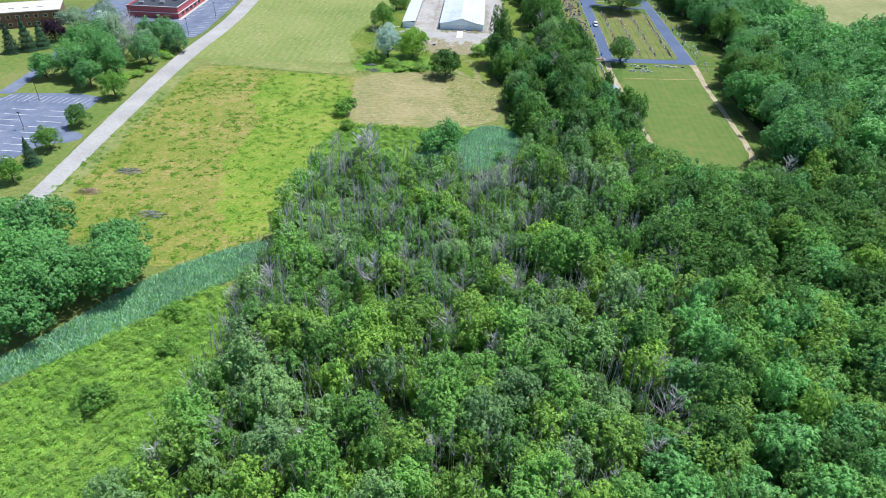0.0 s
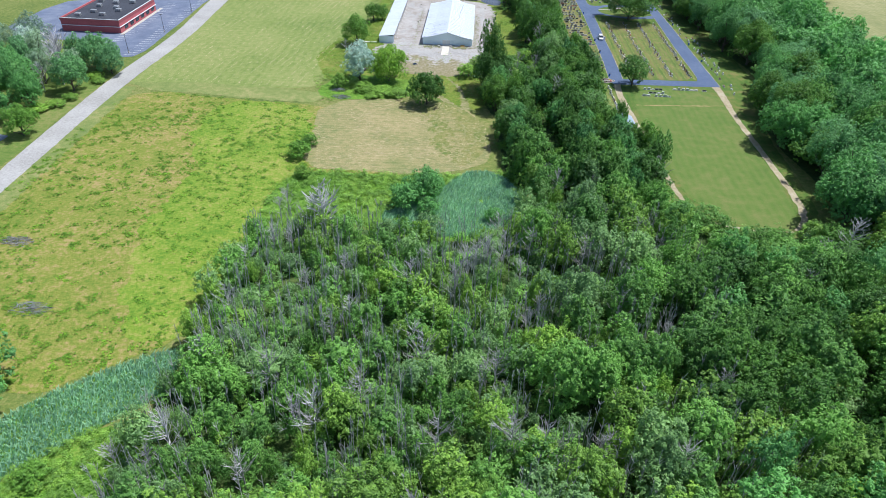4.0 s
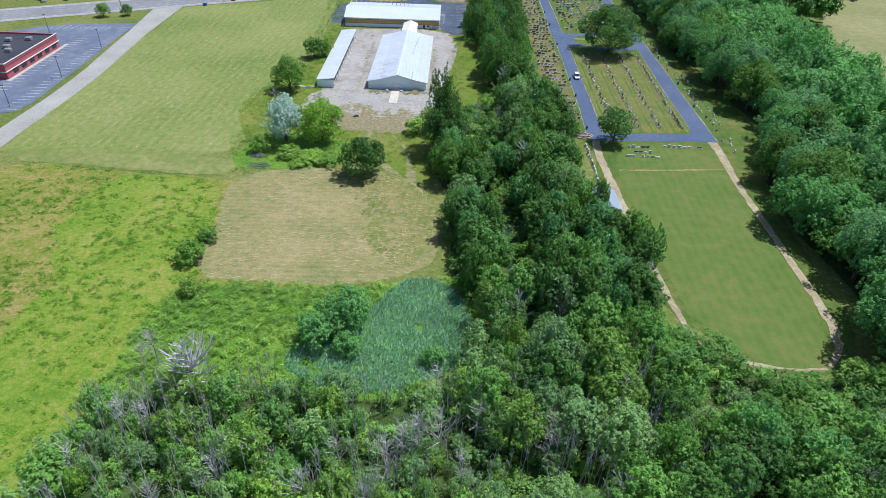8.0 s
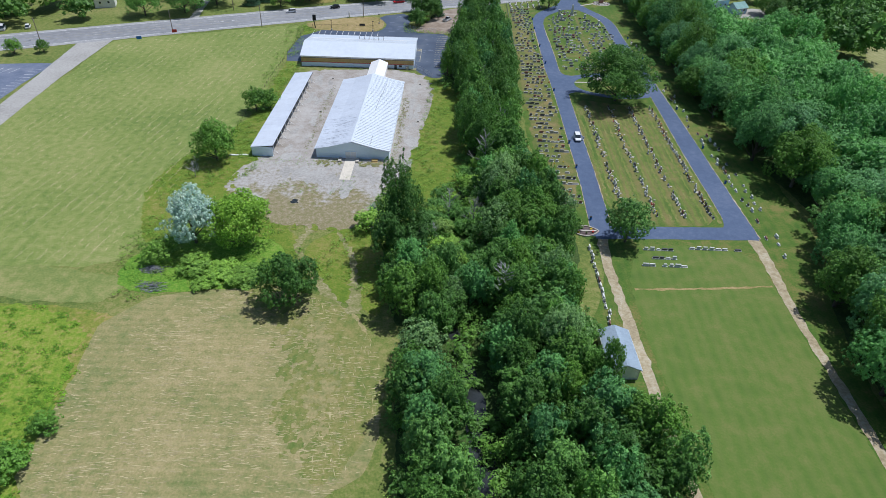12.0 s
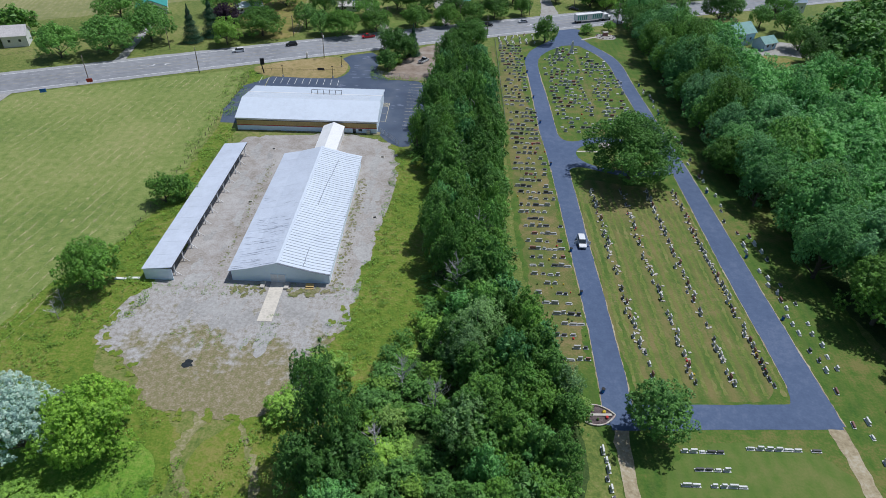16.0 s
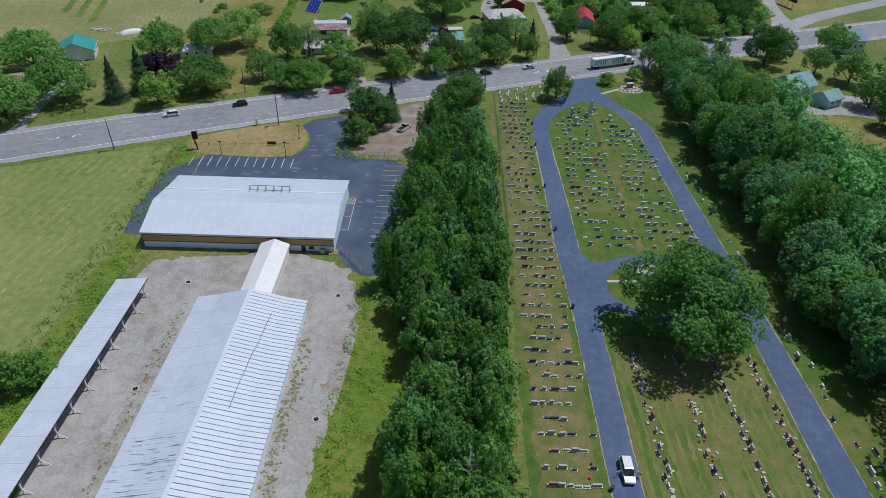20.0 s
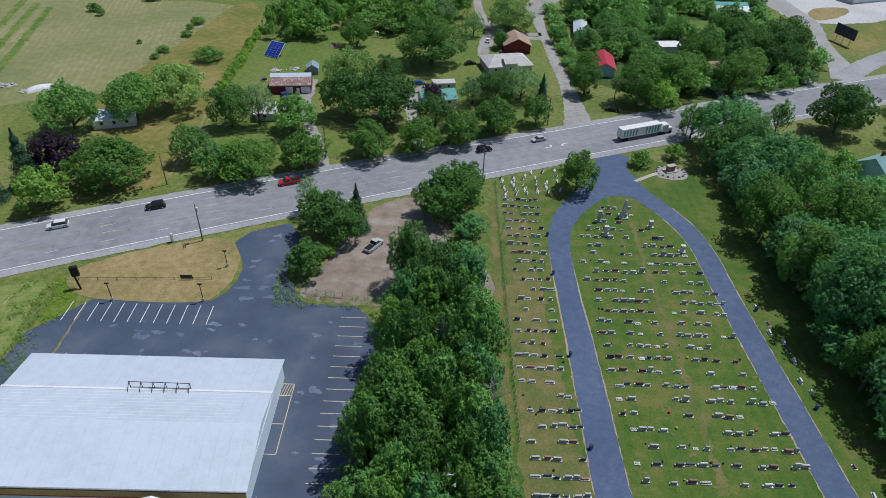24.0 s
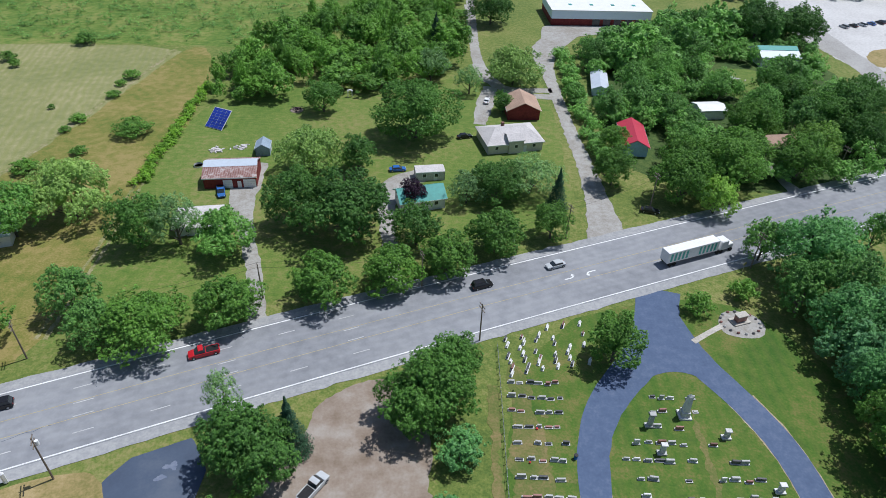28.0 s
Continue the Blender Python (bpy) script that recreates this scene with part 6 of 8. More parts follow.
# the long metal building
metal = empty("metal_building", -5.1, 333.4, 0, 0, "long pale metal building with a gabled roof on gravel", "building")
HW, HL, EV, RG = 10.7, 27.0, 3.0, 5.6
prof = [(-HW, EV), (-HW * 0.62, EV + 0.75), (0, RG), (HW * 0.62, EV + 0.75), (HW, EV)]
for s in (-1, 1):
    pv = [(-HW, s * HL, 0), (HW, s * HL, 0)] + [(a, s * HL, b) for a, b in prof[::-1]]
    vv = pv + [(a, s * (HL - 0.2), b) for a, _, b in pv]
    nq = len(pv)
    fr = list(range(nq))
    mesh_ob("gable_wall", vv, [fr if s < 0 else fr[::-1], [nq + i for i in (fr[::-1] if s < 0 else fr)]], WALL_PALE, metal)
for s in (-1, 1):
    box("side_wall", s * HW - 0.1, -HL + 0.2, 0, s * HW + 0.1, HL - 0.2, EV, WALL_PALE, metal)


def roof_sheet(x0, z0, x1, z1, y0, y1, th=0.1):
    v = [(x0, y0, z0), (x1, y0, z1), (x1, y1, z1), (x0, y1, z0)]
    v += [(a, b, c + th) for a, b, c in v]
    return v, [(4, 5, 6, 7), (3, 2, 1, 0), (0, 1, 5, 4), (1, 2, 6, 5), (2, 3, 7, 6), (3, 0, 4, 7)]


ys = np.linspace(-HL - 0.5, HL + 0.5, 56)
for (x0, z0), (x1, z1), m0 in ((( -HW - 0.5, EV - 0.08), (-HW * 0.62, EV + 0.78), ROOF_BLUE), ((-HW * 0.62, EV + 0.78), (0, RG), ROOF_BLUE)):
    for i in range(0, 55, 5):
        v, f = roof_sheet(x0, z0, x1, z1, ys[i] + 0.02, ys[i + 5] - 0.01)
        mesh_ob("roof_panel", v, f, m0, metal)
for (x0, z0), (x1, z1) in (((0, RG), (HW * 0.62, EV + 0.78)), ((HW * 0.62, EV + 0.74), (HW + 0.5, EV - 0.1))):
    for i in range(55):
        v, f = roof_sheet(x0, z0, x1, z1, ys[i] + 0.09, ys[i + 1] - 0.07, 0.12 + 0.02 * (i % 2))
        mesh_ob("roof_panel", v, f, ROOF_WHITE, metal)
        v, f = roof_sheet(x0, z0 - 0.02, x1, z1 - 0.02, ys[i] - 0.2, ys[i] + 0.24, 0.1)
        mesh_ob("roof_seam", v, f, RIB_DARK, metal)
# rain streaks and a cracked seam on the roof
wrng = np.random.default_rng(27)


def slope_z(x):
    x = abs(x)
    return RG + (EV + 0.78 - RG) * x / (HW * 0.62) if x < HW * 0.62 else EV + 0.76 + (-0.86) * (x - HW * 0.62) / (HW * 0.38 + 0.5)


sv, sf_ = [], []
for k in range(120):
    y = -HL + 0.9 * wrng.integers(0, 22) + wrng.normal(0, 0.08) if k < 96 else wrng.uniform(-HL, 4)
    x0 = -wrng.uniform(0.5, HW - 1.0)
    L = wrng.uniform(0.6, 3.4) * (1.0 if y < -12 else 0.6)
    xs = np.linspace(x0, max(x0 - L, -HW - 0.2), 4)
    w = wrng.uniform(0.03, 0.1)
    n0 = len(sv)
    for j, x in enumerate(xs):
        t = w * (1 if 0 < j < 3 else 0.35)
        sv += [(x, y - t, slope_z(x) + 0.125), (x, y + t, slope_z(x) + 0.125)]
    sf_ += [(n0 + 2 * j, n0 + 2 * j + 1, n0 + 2 * j + 3, n0 + 2 * j + 2) for j in range(3)]
tagged(mesh_ob("roof_staining", sv, sf_, STREAK, metal), "dark rain streaks down the metal roof", kind="stuff")
for x0, y0, x1, y1 in ((5.2, -26.8, 5.3, -19.5), (4.0, -2.0, 4.6, 12.0), (4.8, 12.0, 5.3, 22.0)):
    sv = []
    for j in range(9):
        x, y = x0 + (x1 - x0) * j / 8 + wrng.normal(0, 0.05), y0 + (y1 - y0) * j / 8
        sv += [(x - 0.07, y, slope_z(x) + 0.165), (x + 0.07, y, slope_z(x) + 0.165)]
    mesh_ob("cracked_seam", sv, [(2 * j, 2 * j + 1, 2 * j + 3, 2 * j + 2) for j in range(8)], RIB_DARK, metal, "dark cracked seam along the roof")
bm = bmesh.new()
add_box(bm, -0.35, -HL - 0.5, RG + 0.02, 0.35, HL + 0.5, RG + 0.16, 0.04)
part("ridge_cap", bm, ROOF_WHITE, metal)
dr = box("double_door", -2.2, -HL - 0.12, 0, 1.2, -HL + 0.05, 2.3, WALL_PALE, metal, 0.03)
box("door_leaf", -2.1, -HL - 0.16, 0.05, -0.55, -HL - 0.1, 2.2, WHITE, dr)
box("door_leaf", -0.45, -HL - 0.16, 0.05, 1.1, -HL - 0.1, 2.2, WHITE, dr)
for px in (-3.6, 1.6):
    tagged(box("concrete_ramp_block", -5.1 + px - 0.5, 303.8, 0.0, -5.1 + px + 0.5, 306.1, 0.5, CONCRETE, None, 0.05), "pale concrete kerb block beside the doorway", "block", "doorway blocks")
st = empty("wooden_steps", 1.6, 305.0, 0, 0, "small pale wooden steps against the wall", "steps")
for k in range(3):
    box("tread", -0.9, -0.9 + 0.45 * k, 0.25 * k, 0.9, -0.42 + 0.45 * k, 0.25 * k + 0.2, TAN, st, 0.02)

# the passage between both buildings
gable("link_passage", -5.2, 370.5, 6.0, 19.5, 2.7, 3.9, 0, WHITE, WHITE, "white gabled passage joining two metal buildings", "passage", along="y", over=0.25, door=False)

# the open shed
shed = empty("open_shed", -31.6, 335.5, 0, 0, "long open-sided shed with a pale metal roof", "shed")
v, f = roof_sheet(-3.4, 2.9, 3.3, 3.6, -30, 30, 0.14)
for i in range(12):
    v, f = roof_sheet(-3.4, 2.9, 3.3, 3.6, -30 + 5 * i + 0.015, -25 + 5 * i - 0.015, 0.14)
    mesh_ob("roof_panel", v, f, ROOF_BLUE, shed)
box("back_wall", -3.2, -29.6, 0, -3.05, 29.6, 2.9, WALL_PALE, shed)
box("end_wall", -3.2, -29.8, 0, 3.0, -29.6, 3.0, WALL_PALE, shed)
box("fascia", 3.2, -30, 3.35, 3.32, 30, 3.62, BLACK, shed)
for i in range(12):
    py = -28 + 5.1 * i
    bm = bmesh.new()
    add_box(bm, 2.7, py - 0.1, 0, 2.9, py + 0.1, 3.5)
    part("post", bm, WHITE, shed)
    bm = bmesh.new()
    prism(bm, (2.8, py, 1.2), (4.2, py, 0.0), 0.07, 0.07, 5)
    prism(bm, (2.8, py, 1.8), (2.8, py + 1.2, 3.4), 0.06, 0.06, 5)
    part("brace", bm, WHITE, shed)

# the roadside store
store = empty("store_building", -14.2, 394.2, 0, 0.6, "low white store with a wide metal roof and striped wall", "store")
SW, SD = 22.0, 12.7
for nm, a in (("wall_panel", (-SW, -SD, 0, SW, -SD + 0.2, 3.95)), ("wall_panel", (-SW, SD - 0.2, 0, SW, SD, 3.6)), ("wall_panel", (-SW, -SD + 0.2, 0, -SW + 0.2, SD - 0.2, 3.9)), ("wall_panel", (SW - 0.2, -SD + 0.2, 0, SW, SD - 0.2, 3.9))):
    box(nm, *a, WALL_PALE, store)
for z0, z1, m in ((1.6, 1.85, RED), (1.87, 3.3, TAN), (3.32, 3.5, BLACK), (3.52, 3.95, WHITE)):
    box("painted_band", -SW - 0.03, -SD - 0.03, z0, SW + 0.03, -SD + 0.02, z1, m, store)
for i in range(22):
    x0 = -SW - 0.4 + i * (2 * SW + 0.8) / 22
    x1 = x0 + (2 * SW + 0.8) / 22 - 0.015
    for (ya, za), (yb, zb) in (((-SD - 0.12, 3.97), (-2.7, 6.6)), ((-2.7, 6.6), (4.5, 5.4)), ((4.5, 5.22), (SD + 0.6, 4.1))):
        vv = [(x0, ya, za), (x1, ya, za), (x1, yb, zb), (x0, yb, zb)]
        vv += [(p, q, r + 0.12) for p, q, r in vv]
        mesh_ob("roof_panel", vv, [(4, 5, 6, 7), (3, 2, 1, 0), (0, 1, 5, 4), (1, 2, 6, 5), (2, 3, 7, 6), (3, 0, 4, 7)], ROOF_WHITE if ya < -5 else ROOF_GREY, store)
for s in (-1, 1):
    mesh_ob("gable_wall", [(s * (SW - 0.05), -SD, 3.7), (s * (SW - 0.05), SD, 3.6), (s * (SW - 0.05), -2.7, 6.4)], [(0, 1, 2) if s > 0 else (2, 1, 0)], WALL_PALE, store)
box("roof_seam", -SW - 0.4, 4.35, 5.42, SW + 0.4, 4.75, 5.62, WHITE, store, 0.02)
for k in range(9):
    ya = -2.3 + 0.75 * k
    box("roof_rib", -SW + 0.6 * k % 3, ya, 6.66 - (ya + 2.7) / 6, SW - 3.5, ya + 0.06, 6.735 - (ya + 2.7) / 6, WHITE, store)
box("gutter", -SW - 0.4, -SD - 0.3, 3.95, SW + 0.4, -SD - 0.12, 4.1, METAL, store)
box("wall_door", 14.4, -SD - 0.06, 0.05, 15.4, -SD - 0.035, 1.58, GLASS, store)
box("window", 16.2, -SD - 0.06, 0.7, 17.4, -SD - 0.035, 1.5, GLASS, store)
sf = empty("roof_sign_frame", -10.5, 399.2, 5.2, 0, "empty black steel sign frame on the store roof", "sign frame")
for k in range(6):
    bm = bmesh.new()
    prism(bm, (-5 + 2 * k, 0, 0), (-5 + 2 * k, 0, 1.7), 0.06, 0.06, 5)
    prism(bm, (-5 + 2 * k, -1.6, 0.1), (-5 + 2 * k, 0, 1.6), 0.05, 0.05, 5)
    part("upright", bm, BLACK, sf)
for z in (0.3, 1.6):
    bm = bmesh.new()
    prism(bm, (-5, 0, z), (5, 0, z), 0.06, 0.06, 5)
    part("rail", bm, BLACK, sf)
ac = box("wall_air_unit", -14.2 + 19.0, 380.7, 0.1, -14.2 + 20.2, 381.4, 1.3, METAL, None, 0.06)
tagged(ac, "grey air-conditioning unit by the store wall", "air conditioner")

# houses north of the road
shed = gable("farm_shed", -19, 541, 13.5, 10.5, 3.2, 5.2, 8, DARKRED, RUST, "red shed with a rusty streaked metal roof", "shed", over=0.3, windows=0)
mesh_ob("ridge_sheet", [(-7.0, -1.9, 4.72), (7.0, -1.9, 4.72), (7.0, 0.1, 5.45), (-7.0, 0.1, 5.45), (-7.0, 2.6, 4.5), (7.0, 2.6, 4.5)], [(0, 1, 2, 3), (3, 2, 5, 4)], ROOF_GREY, shed, "pale bleached sheets along the ridge")
for px, dw in ((-1.8, 2.4), (3.4, 3.2)):
    gd = box("garage_door", px, -5.32, 0.05, px + dw, -5.2, 2.5, WHITE, shed, 0.02)
    for k in range(3):
        box("panel_joint", px + 0.1, -5.335, 0.6 + 0.6 * k, px + dw - 0.1, -5.325, 0.63 + 0.6 * k, METAL, gd)
gable("garden_shed", -14.6, 556.5, 4.0, 5.0, 2.3, 3.6, 8, SLATE, SLATE, "small grey garden shed with a shingle roof", "shed", along="y", over=0.2)
gable("teal_roof_house", 32, 531, 11.5, 7.0, 3.2, 5.2, 18, WHITE, TEAL, "white cottage with a teal metal roof", windows=3)
gable("travel_trailer", 34, 545, 8.0, 4.0, 2.6, 3.0, 10, GREYROOF, GREYROOF, "grey trailer parked behind a cottage", "trailer", over=0.05, windows=2)
gable("bungalow", 57.5, 567.5, 17, 12.5, 3.1, 5.6, 14, CREAM, GREYROOF, "grey-roofed hipped bungalow among trees", windows=4, chimney=True, hip=0.45)
gable("bungalow_dormer", 58.5, 563.2, 4.5, 5.0, 4.2, 5.3, 14, CREAM, GREYROOF, "shingled dormer on the bungalow roof", "dormer", windows=1, door=False, over=0.3)
gable("garage", 63, 590, 10.5, 11.5, 3.4, 5.9, 4, DARKRED, BROWNROOF, "dark red garage with a brown shingle roof", "garage", along="y", windows=1)
gable("red_roof_house", 95.3, 569, 7.2, 15.5, 3.4, 5.3, -6, BLUESIDE, REDROOF, "cabin with a bright red metal roof", along="y", windows=4)
gable("long_grey_shed", 93.5, 614.5, 5.2, 16, 2.7, 3.8, -8, WALL_PALE, ROOF_BLUE, "long shed with a pale grey metal roof", "shed", along="y", windows=0)
gable("white_outbuilding", 126.5, 593, 9.0, 7.0, 3.2, 4.0, 8, WHITE, WHITE, "small building with a flat white roof", "outbuilding", over=0.3)
barn = gable("green_edged_barn", 171, 649, 16, 13, 3.8, 6.4, 2, WHITE, ROOF_WHITE, "white barn with a teal band along its roof ridge", "barn", over=0.2)
mesh_ob("ridge_band", [(-8.2, -2.7, 5.6), (8.2, -2.7, 5.6), (8.2, -2.7, 5.66), (-8.2, -2.7, 5.66), (-8.2, 0, 6.62), (8.2, 0, 6.62), (8.2, 2.7, 5.66), (-8.2, 2.7, 5.66), (-8.2, 2.7, 5.6), (8.2, 2.7, 5.6)], [(0, 1, 2, 3), (3, 2, 5, 4), (4, 5, 6, 7), (7, 6, 9, 8)], TEAL, barn, "teal metal ridge band")
gable("blue_house", 158, 487, 12.0, 9.5, 5.6, 8.8, 28, BLUESIDE, SEAGREEN, "light blue two-storey house with a grey-green roof", windows=3, chimney=True)
gable("blue_house_wing", 168.5, 481, 7.6, 6.4, 3.2, 5.2, 28, BLUESIDE, SEAGREEN, "low wing of the light blue house", "house wing", windows=2)
gable("white_farmhouse", 206, 543, 10, 9, 5.6, 9.0, 15, WHITE, SLATE, "white two-storey farmhouse with a grey roof", windows=3, chimney=True)
gable("green_roof_house", -111, 503, 13, 12, 3.6, 6.4, 20, WHITE, TEAL, "white house with a green metal roof", along="y", windows=2)
gable("glass_roofed_house", -20.5, 518, 10, 8.5, 2.6, 3.8, 10, WHITE, GREYROOF, "low pale house half hidden below a tree", windows=2)
gable("far_white_house", -146, 452, 9, 8, 4.6, 7.5, 20, WHITE, GREYROOF, "small far white house with a gable", windows=2)
gable("brown_house", -118, 470, 9, 7, 2.8, 4.6, 30, BRICK, BROWNROOF, "small brown house among trees", windows=2)
gable("tree_hidden_house", -67, 509, 12, 8, 3.0, 4.4, 20, WHITE, ROOF_WHITE, "pale-roofed house hidden among trees", windows=3)
gable("cemetery_garage", 58.2, 228, 5.6, 10.5, 2.7, 3.9, 2, WHITE, SLATE, "small white garage with a grey metal roof", "garage", along="y", over=0.3)
gable("long_white_workshop", 262, 692, 36, 14, 4.5, 6.2, 22, WHITE, ROOF_BLUE, "long white workshop beyond the gravel lot", "workshop", windows=6)
gable("brown_hidden_house", 140, 569, 10, 7, 3, 5, 10, CREAM, BROWNROOF, "brown-roofed house behind trees", windows=2)

# large commercial building
big = empty("warehouse", 107.5, 702, 0, 3, "large flat-roofed white and dark red warehouse", "warehouse")
box("lower_wall", -23, -12, 0, 23, 14, 3.0, DARKRED, big)
box("upper_wall", -23.1, -12.1, 3.0, 23.1, 14.1, 6.6, WALL_PALE, big)
box("roof_deck", -23.4, -12.4, 6.6, 23.4, 14.4, 6.9, WHITE, big)
for i in range(5):
    dd0 = box("dock_door", -4 + 5 * i, -12.2, 0.1, -0.6 + 5 * i, -12.05, 2.9, GLASS, big)
for i in range(4):
    box("skylight", -14 + 10 * i, -4, 6.9, -12.5 + 10 * i, -2.2, 7.15, TEAL, big, 0.05)

# restaurant and brick office west of the drive
rest = empty("restaurant", -161, 320, 0, 0, "rose-red restaurant with white trim and flat roof", "restaurant")
for a in ((-13, -18, 0, 13, -17.7, 4.8), (-13, 17.7, 0, 13, 18, 4.8), (-13, -17.7, 0, -12.7, 17.7, 4.8), (12.7, -17.7, 0, 13, 17.7, 4.8)):
    box("wall", *a, ROSE, rest)
box("roof_deck", -12.6, -17.6, 4.8, 12.6, 17.6, 4.95, FLATROOF, rest)
for a in ((-13.2, -18.2, 4.8, 13.2, -17.7, 5.6), (-13.2, 17.7, 4.8, 13.2, 18.2, 5.6), (12.7, -17.7, 4.8, 13.2, 17.7, 5.6), (-13.2, -17.7, 4.8, -12.7, 17.7, 5.6)):
    box("parapet", *a, ROSE, rest)
for z in (2.6, 5.6):
    box("trim", 13.05, -18.3, z, 13.35, 18.3, z + 0.25, WHITE, rest)
    box("trim", -13.2, -18.45, z, 13.3, -18.2, z + 0.25, WHITE, rest)
for k in range(6):
    box("window", 13.0, -14 + 5.4 * k, 0.8, 13.1, -11 + 5.4 * k, 2.4, GLASS, rest)
for k, (px, py) in enumerate([(-8, -12), (-4, -6), (2, -10), (-6, 3), (3, 1), (-1, 9), (6, -3), (-9, 11), (6, 11)]):
    un = tagged(box("roof_unit", -161 + px - 1.2, 320 + py - 0.9, 4.95, -161 + px + 1.2, 320 + py + 0.9, 6.2, METAL, None, 0.12), "pale rooftop ventilation unit", "roof unit", "roof units")
off = empty("brick_office", -214, 286, 0, 25, "brown brick office with a flat grey roof", "office")
for a in ((-14, -9, 0, 14, -8.7, 7), (-14, 8.7, 0, 14, 9, 7), (-14, -8.7, 0, -13.7, 8.7, 7), (13.7, -8.7, 0, 14, 8.7, 7)):
    box("wall", *a, BRICK, off)
box("roof_deck", -14.2, -9.2, 7.0, 14.2, 9.2, 7.4, GREYROOF, off)
for fl in (1.0, 4.4):
    for k in range(7):
        wn = box("window", -13 + 3.9 * k, -9.08, fl, -11.2 + 3.9 * k, -8.95, fl + 1.5, WHITE, off)
        box("pane", -12.85 + 3.9 * k, -9.12, fl + 0.12, -11.35 + 3.9 * k, -9.06, fl + 1.38, GLASS, wn)
for k in range(3):
    box("skylight", -8 + 6 * k, -3, 7.4, -5.5 + 6 * k, 0, 8.0, WHITE, off, 0.1)


# ---- cemetery ----
def stone(kind):
    """Built once: an upright or low gravestone on its plinth."""
    e = empty("gravestone", 0, 0, -50)
    w, h, t = {"low": (1.1, 0.55, 0.3), "upright": (0.9, 0.95, 0.25), "flat": (0.7, 0.14, 0.4)}[kind[0]]
    bm = bmesh.new()
    add_box(bm, -w / 2 - 0.16, -t / 2 - 0.13, 0, w / 2 + 0.16, t / 2 + 0.13, 0.14, 0.02)
    part("plinth", bm, GRANITE[0], e)
    bm = bmesh.new()
    vs = add_box(bm, -w / 2, -t / 2, 0.14, w / 2, t / 2, 0.14 + h, 0.05)
    for q in bm.verts:
        if q.co.z > 0.1 + h:
            q.co.z += 0.09 * (1 - (2 * q.co.x / w) ** 2)
            q.co.y *= 0.8
    part("tablet", bm, GRANITE[kind[1]], e)
    return e


STONES = {}


def gravestone(kind, x, y, yaw, scale, label, group):
    if kind not in STONES:
        STONES[kind] = stone(kind)
        e = STONES[kind]
        e.scale = (scale, scale, scale)
        e.matrix_world = pose(x, y, 0.05, 0, 0, yaw)
        e.scale = (scale, scale, scale)
    else:
        e = copy_thing(STONES[kind], pose(x, y, 0.05, 0, 0, yaw))
        e.scale = (scale, scale, scale)
    tagged(e, label, "gravestone", group)


gr = np.random.default_rng(77)
words = {0: "grey granite", 1: "dark polished granite", 2: "reddish granite"}
row_spots = []
for y in np.arange(286, 474, 3.3):
    x = 50.5 + gr.uniform(0, 1.5)
    while x < 60.0:
        if gr.random() < 0.8:
            row_spots.append((x, y + gr.normal(0, 0.12), gr.normal(0, 0.04)))
        x += gr.uniform(1.25, 2.1)
for x0 in (70.8, 78.8, 86.0, 93.6):
    for y in np.arange(281, 352, 1.5):
        if gr.random() < 0.74:
            k = (("upright", 0), ("upright", 0), ("low", 0), ("upright", 1), ("low", 1), ("upright", 2))[gr.integers(0, 6)]
            gravestone(k, x0 + gr.normal(0, 0.35), y, 90 + gr.normal(0, 4), gr.uniform(0.8, 1.15), "upright %s gravestone in a long column" % words[k[1]], "gravestones in columns")


def joined_stones(name, spots, label):
    """Far gravestones, joined by colour, and their pale plinths."""
    bases = bmesh.new()
    for ci, g in enumerate(GRANITE):
        bm = bmesh.new()
        for i, (x, y, yaw) in enumerate(spots):
            if (0, 0, 1, 0, 1, 0, 2, 0)[(i * 7 + int(x)) % 8] != ci:
                continue
            w, h = gr.uniform(0.7, 1.5), gr.uniform(0.3, 0.8)
            t = Matrix.Translation((x, y, 0.05)) @ Matrix.Rotation(yaw, 4, "Z")
            add_box(bases, -w / 2 - 0.16, -0.3, 0, w / 2 + 0.16, 0.3, 0.13, turn=t)
            add_box(bm, -w / 2, -0.15, 0.12, w / 2, 0.15, 0.12 + h, turn=t)
        tagged(part(name, bm, g), label, "gravestones", kind="stuff")
    tagged(part(name + "_plinths", bases, GRANITE[0]), "pale plinths of the " + label, "plinths", kind="stuff")


spots = []
for y in np.arange(388, 470, 3.35):
    x = 67.5 + gr.uniform(0, 1.5)
    while x < 95.5:
        wide = 96 - max(0, y - 440) * 0.42
        if gr.random() < 0.68 and 66.5 + max(0, y - 452) * 0.55 < x < wide and abs(x - 82) > 1.1:
            spots.append((x, y + gr.normal(0, 0.15), gr.normal(0, 0.04)))
        x += gr.uniform(1.4, 2.3)
inner_kinds = [("low", 0), ("low", 0), ("low", 1), ("low", 0), ("flat", 0), ("low", 2), ("upright", 0), ("low", 0)]
joined_stones("gravestones_in_rows", row_spots + [p for i, p in enumerate(spots) if i % 4 == 3], "rows of low grey and dark gravestones on plinths")
for i, (x, y, yaw) in enumerate(spots):
    if i % 4 == 3:
        continue
    k = inner_kinds[(i * 5 + int(3 * x)) % 8]
    gravestone(k, x, y, math.degrees(yaw), gr.uniform(0.85, 1.3), "low %s gravestone on the loop lawn" % words[k[1]], "gravestones on the loop lawn")
spots = [(104.6 + gr.normal(0, 0.6) + 0.012 * (312 - y), y, math.pi / 2 + gr.normal(0, 0.1)) for y in np.arange(262, 440, 2.6) if gr.random() < 0.6]
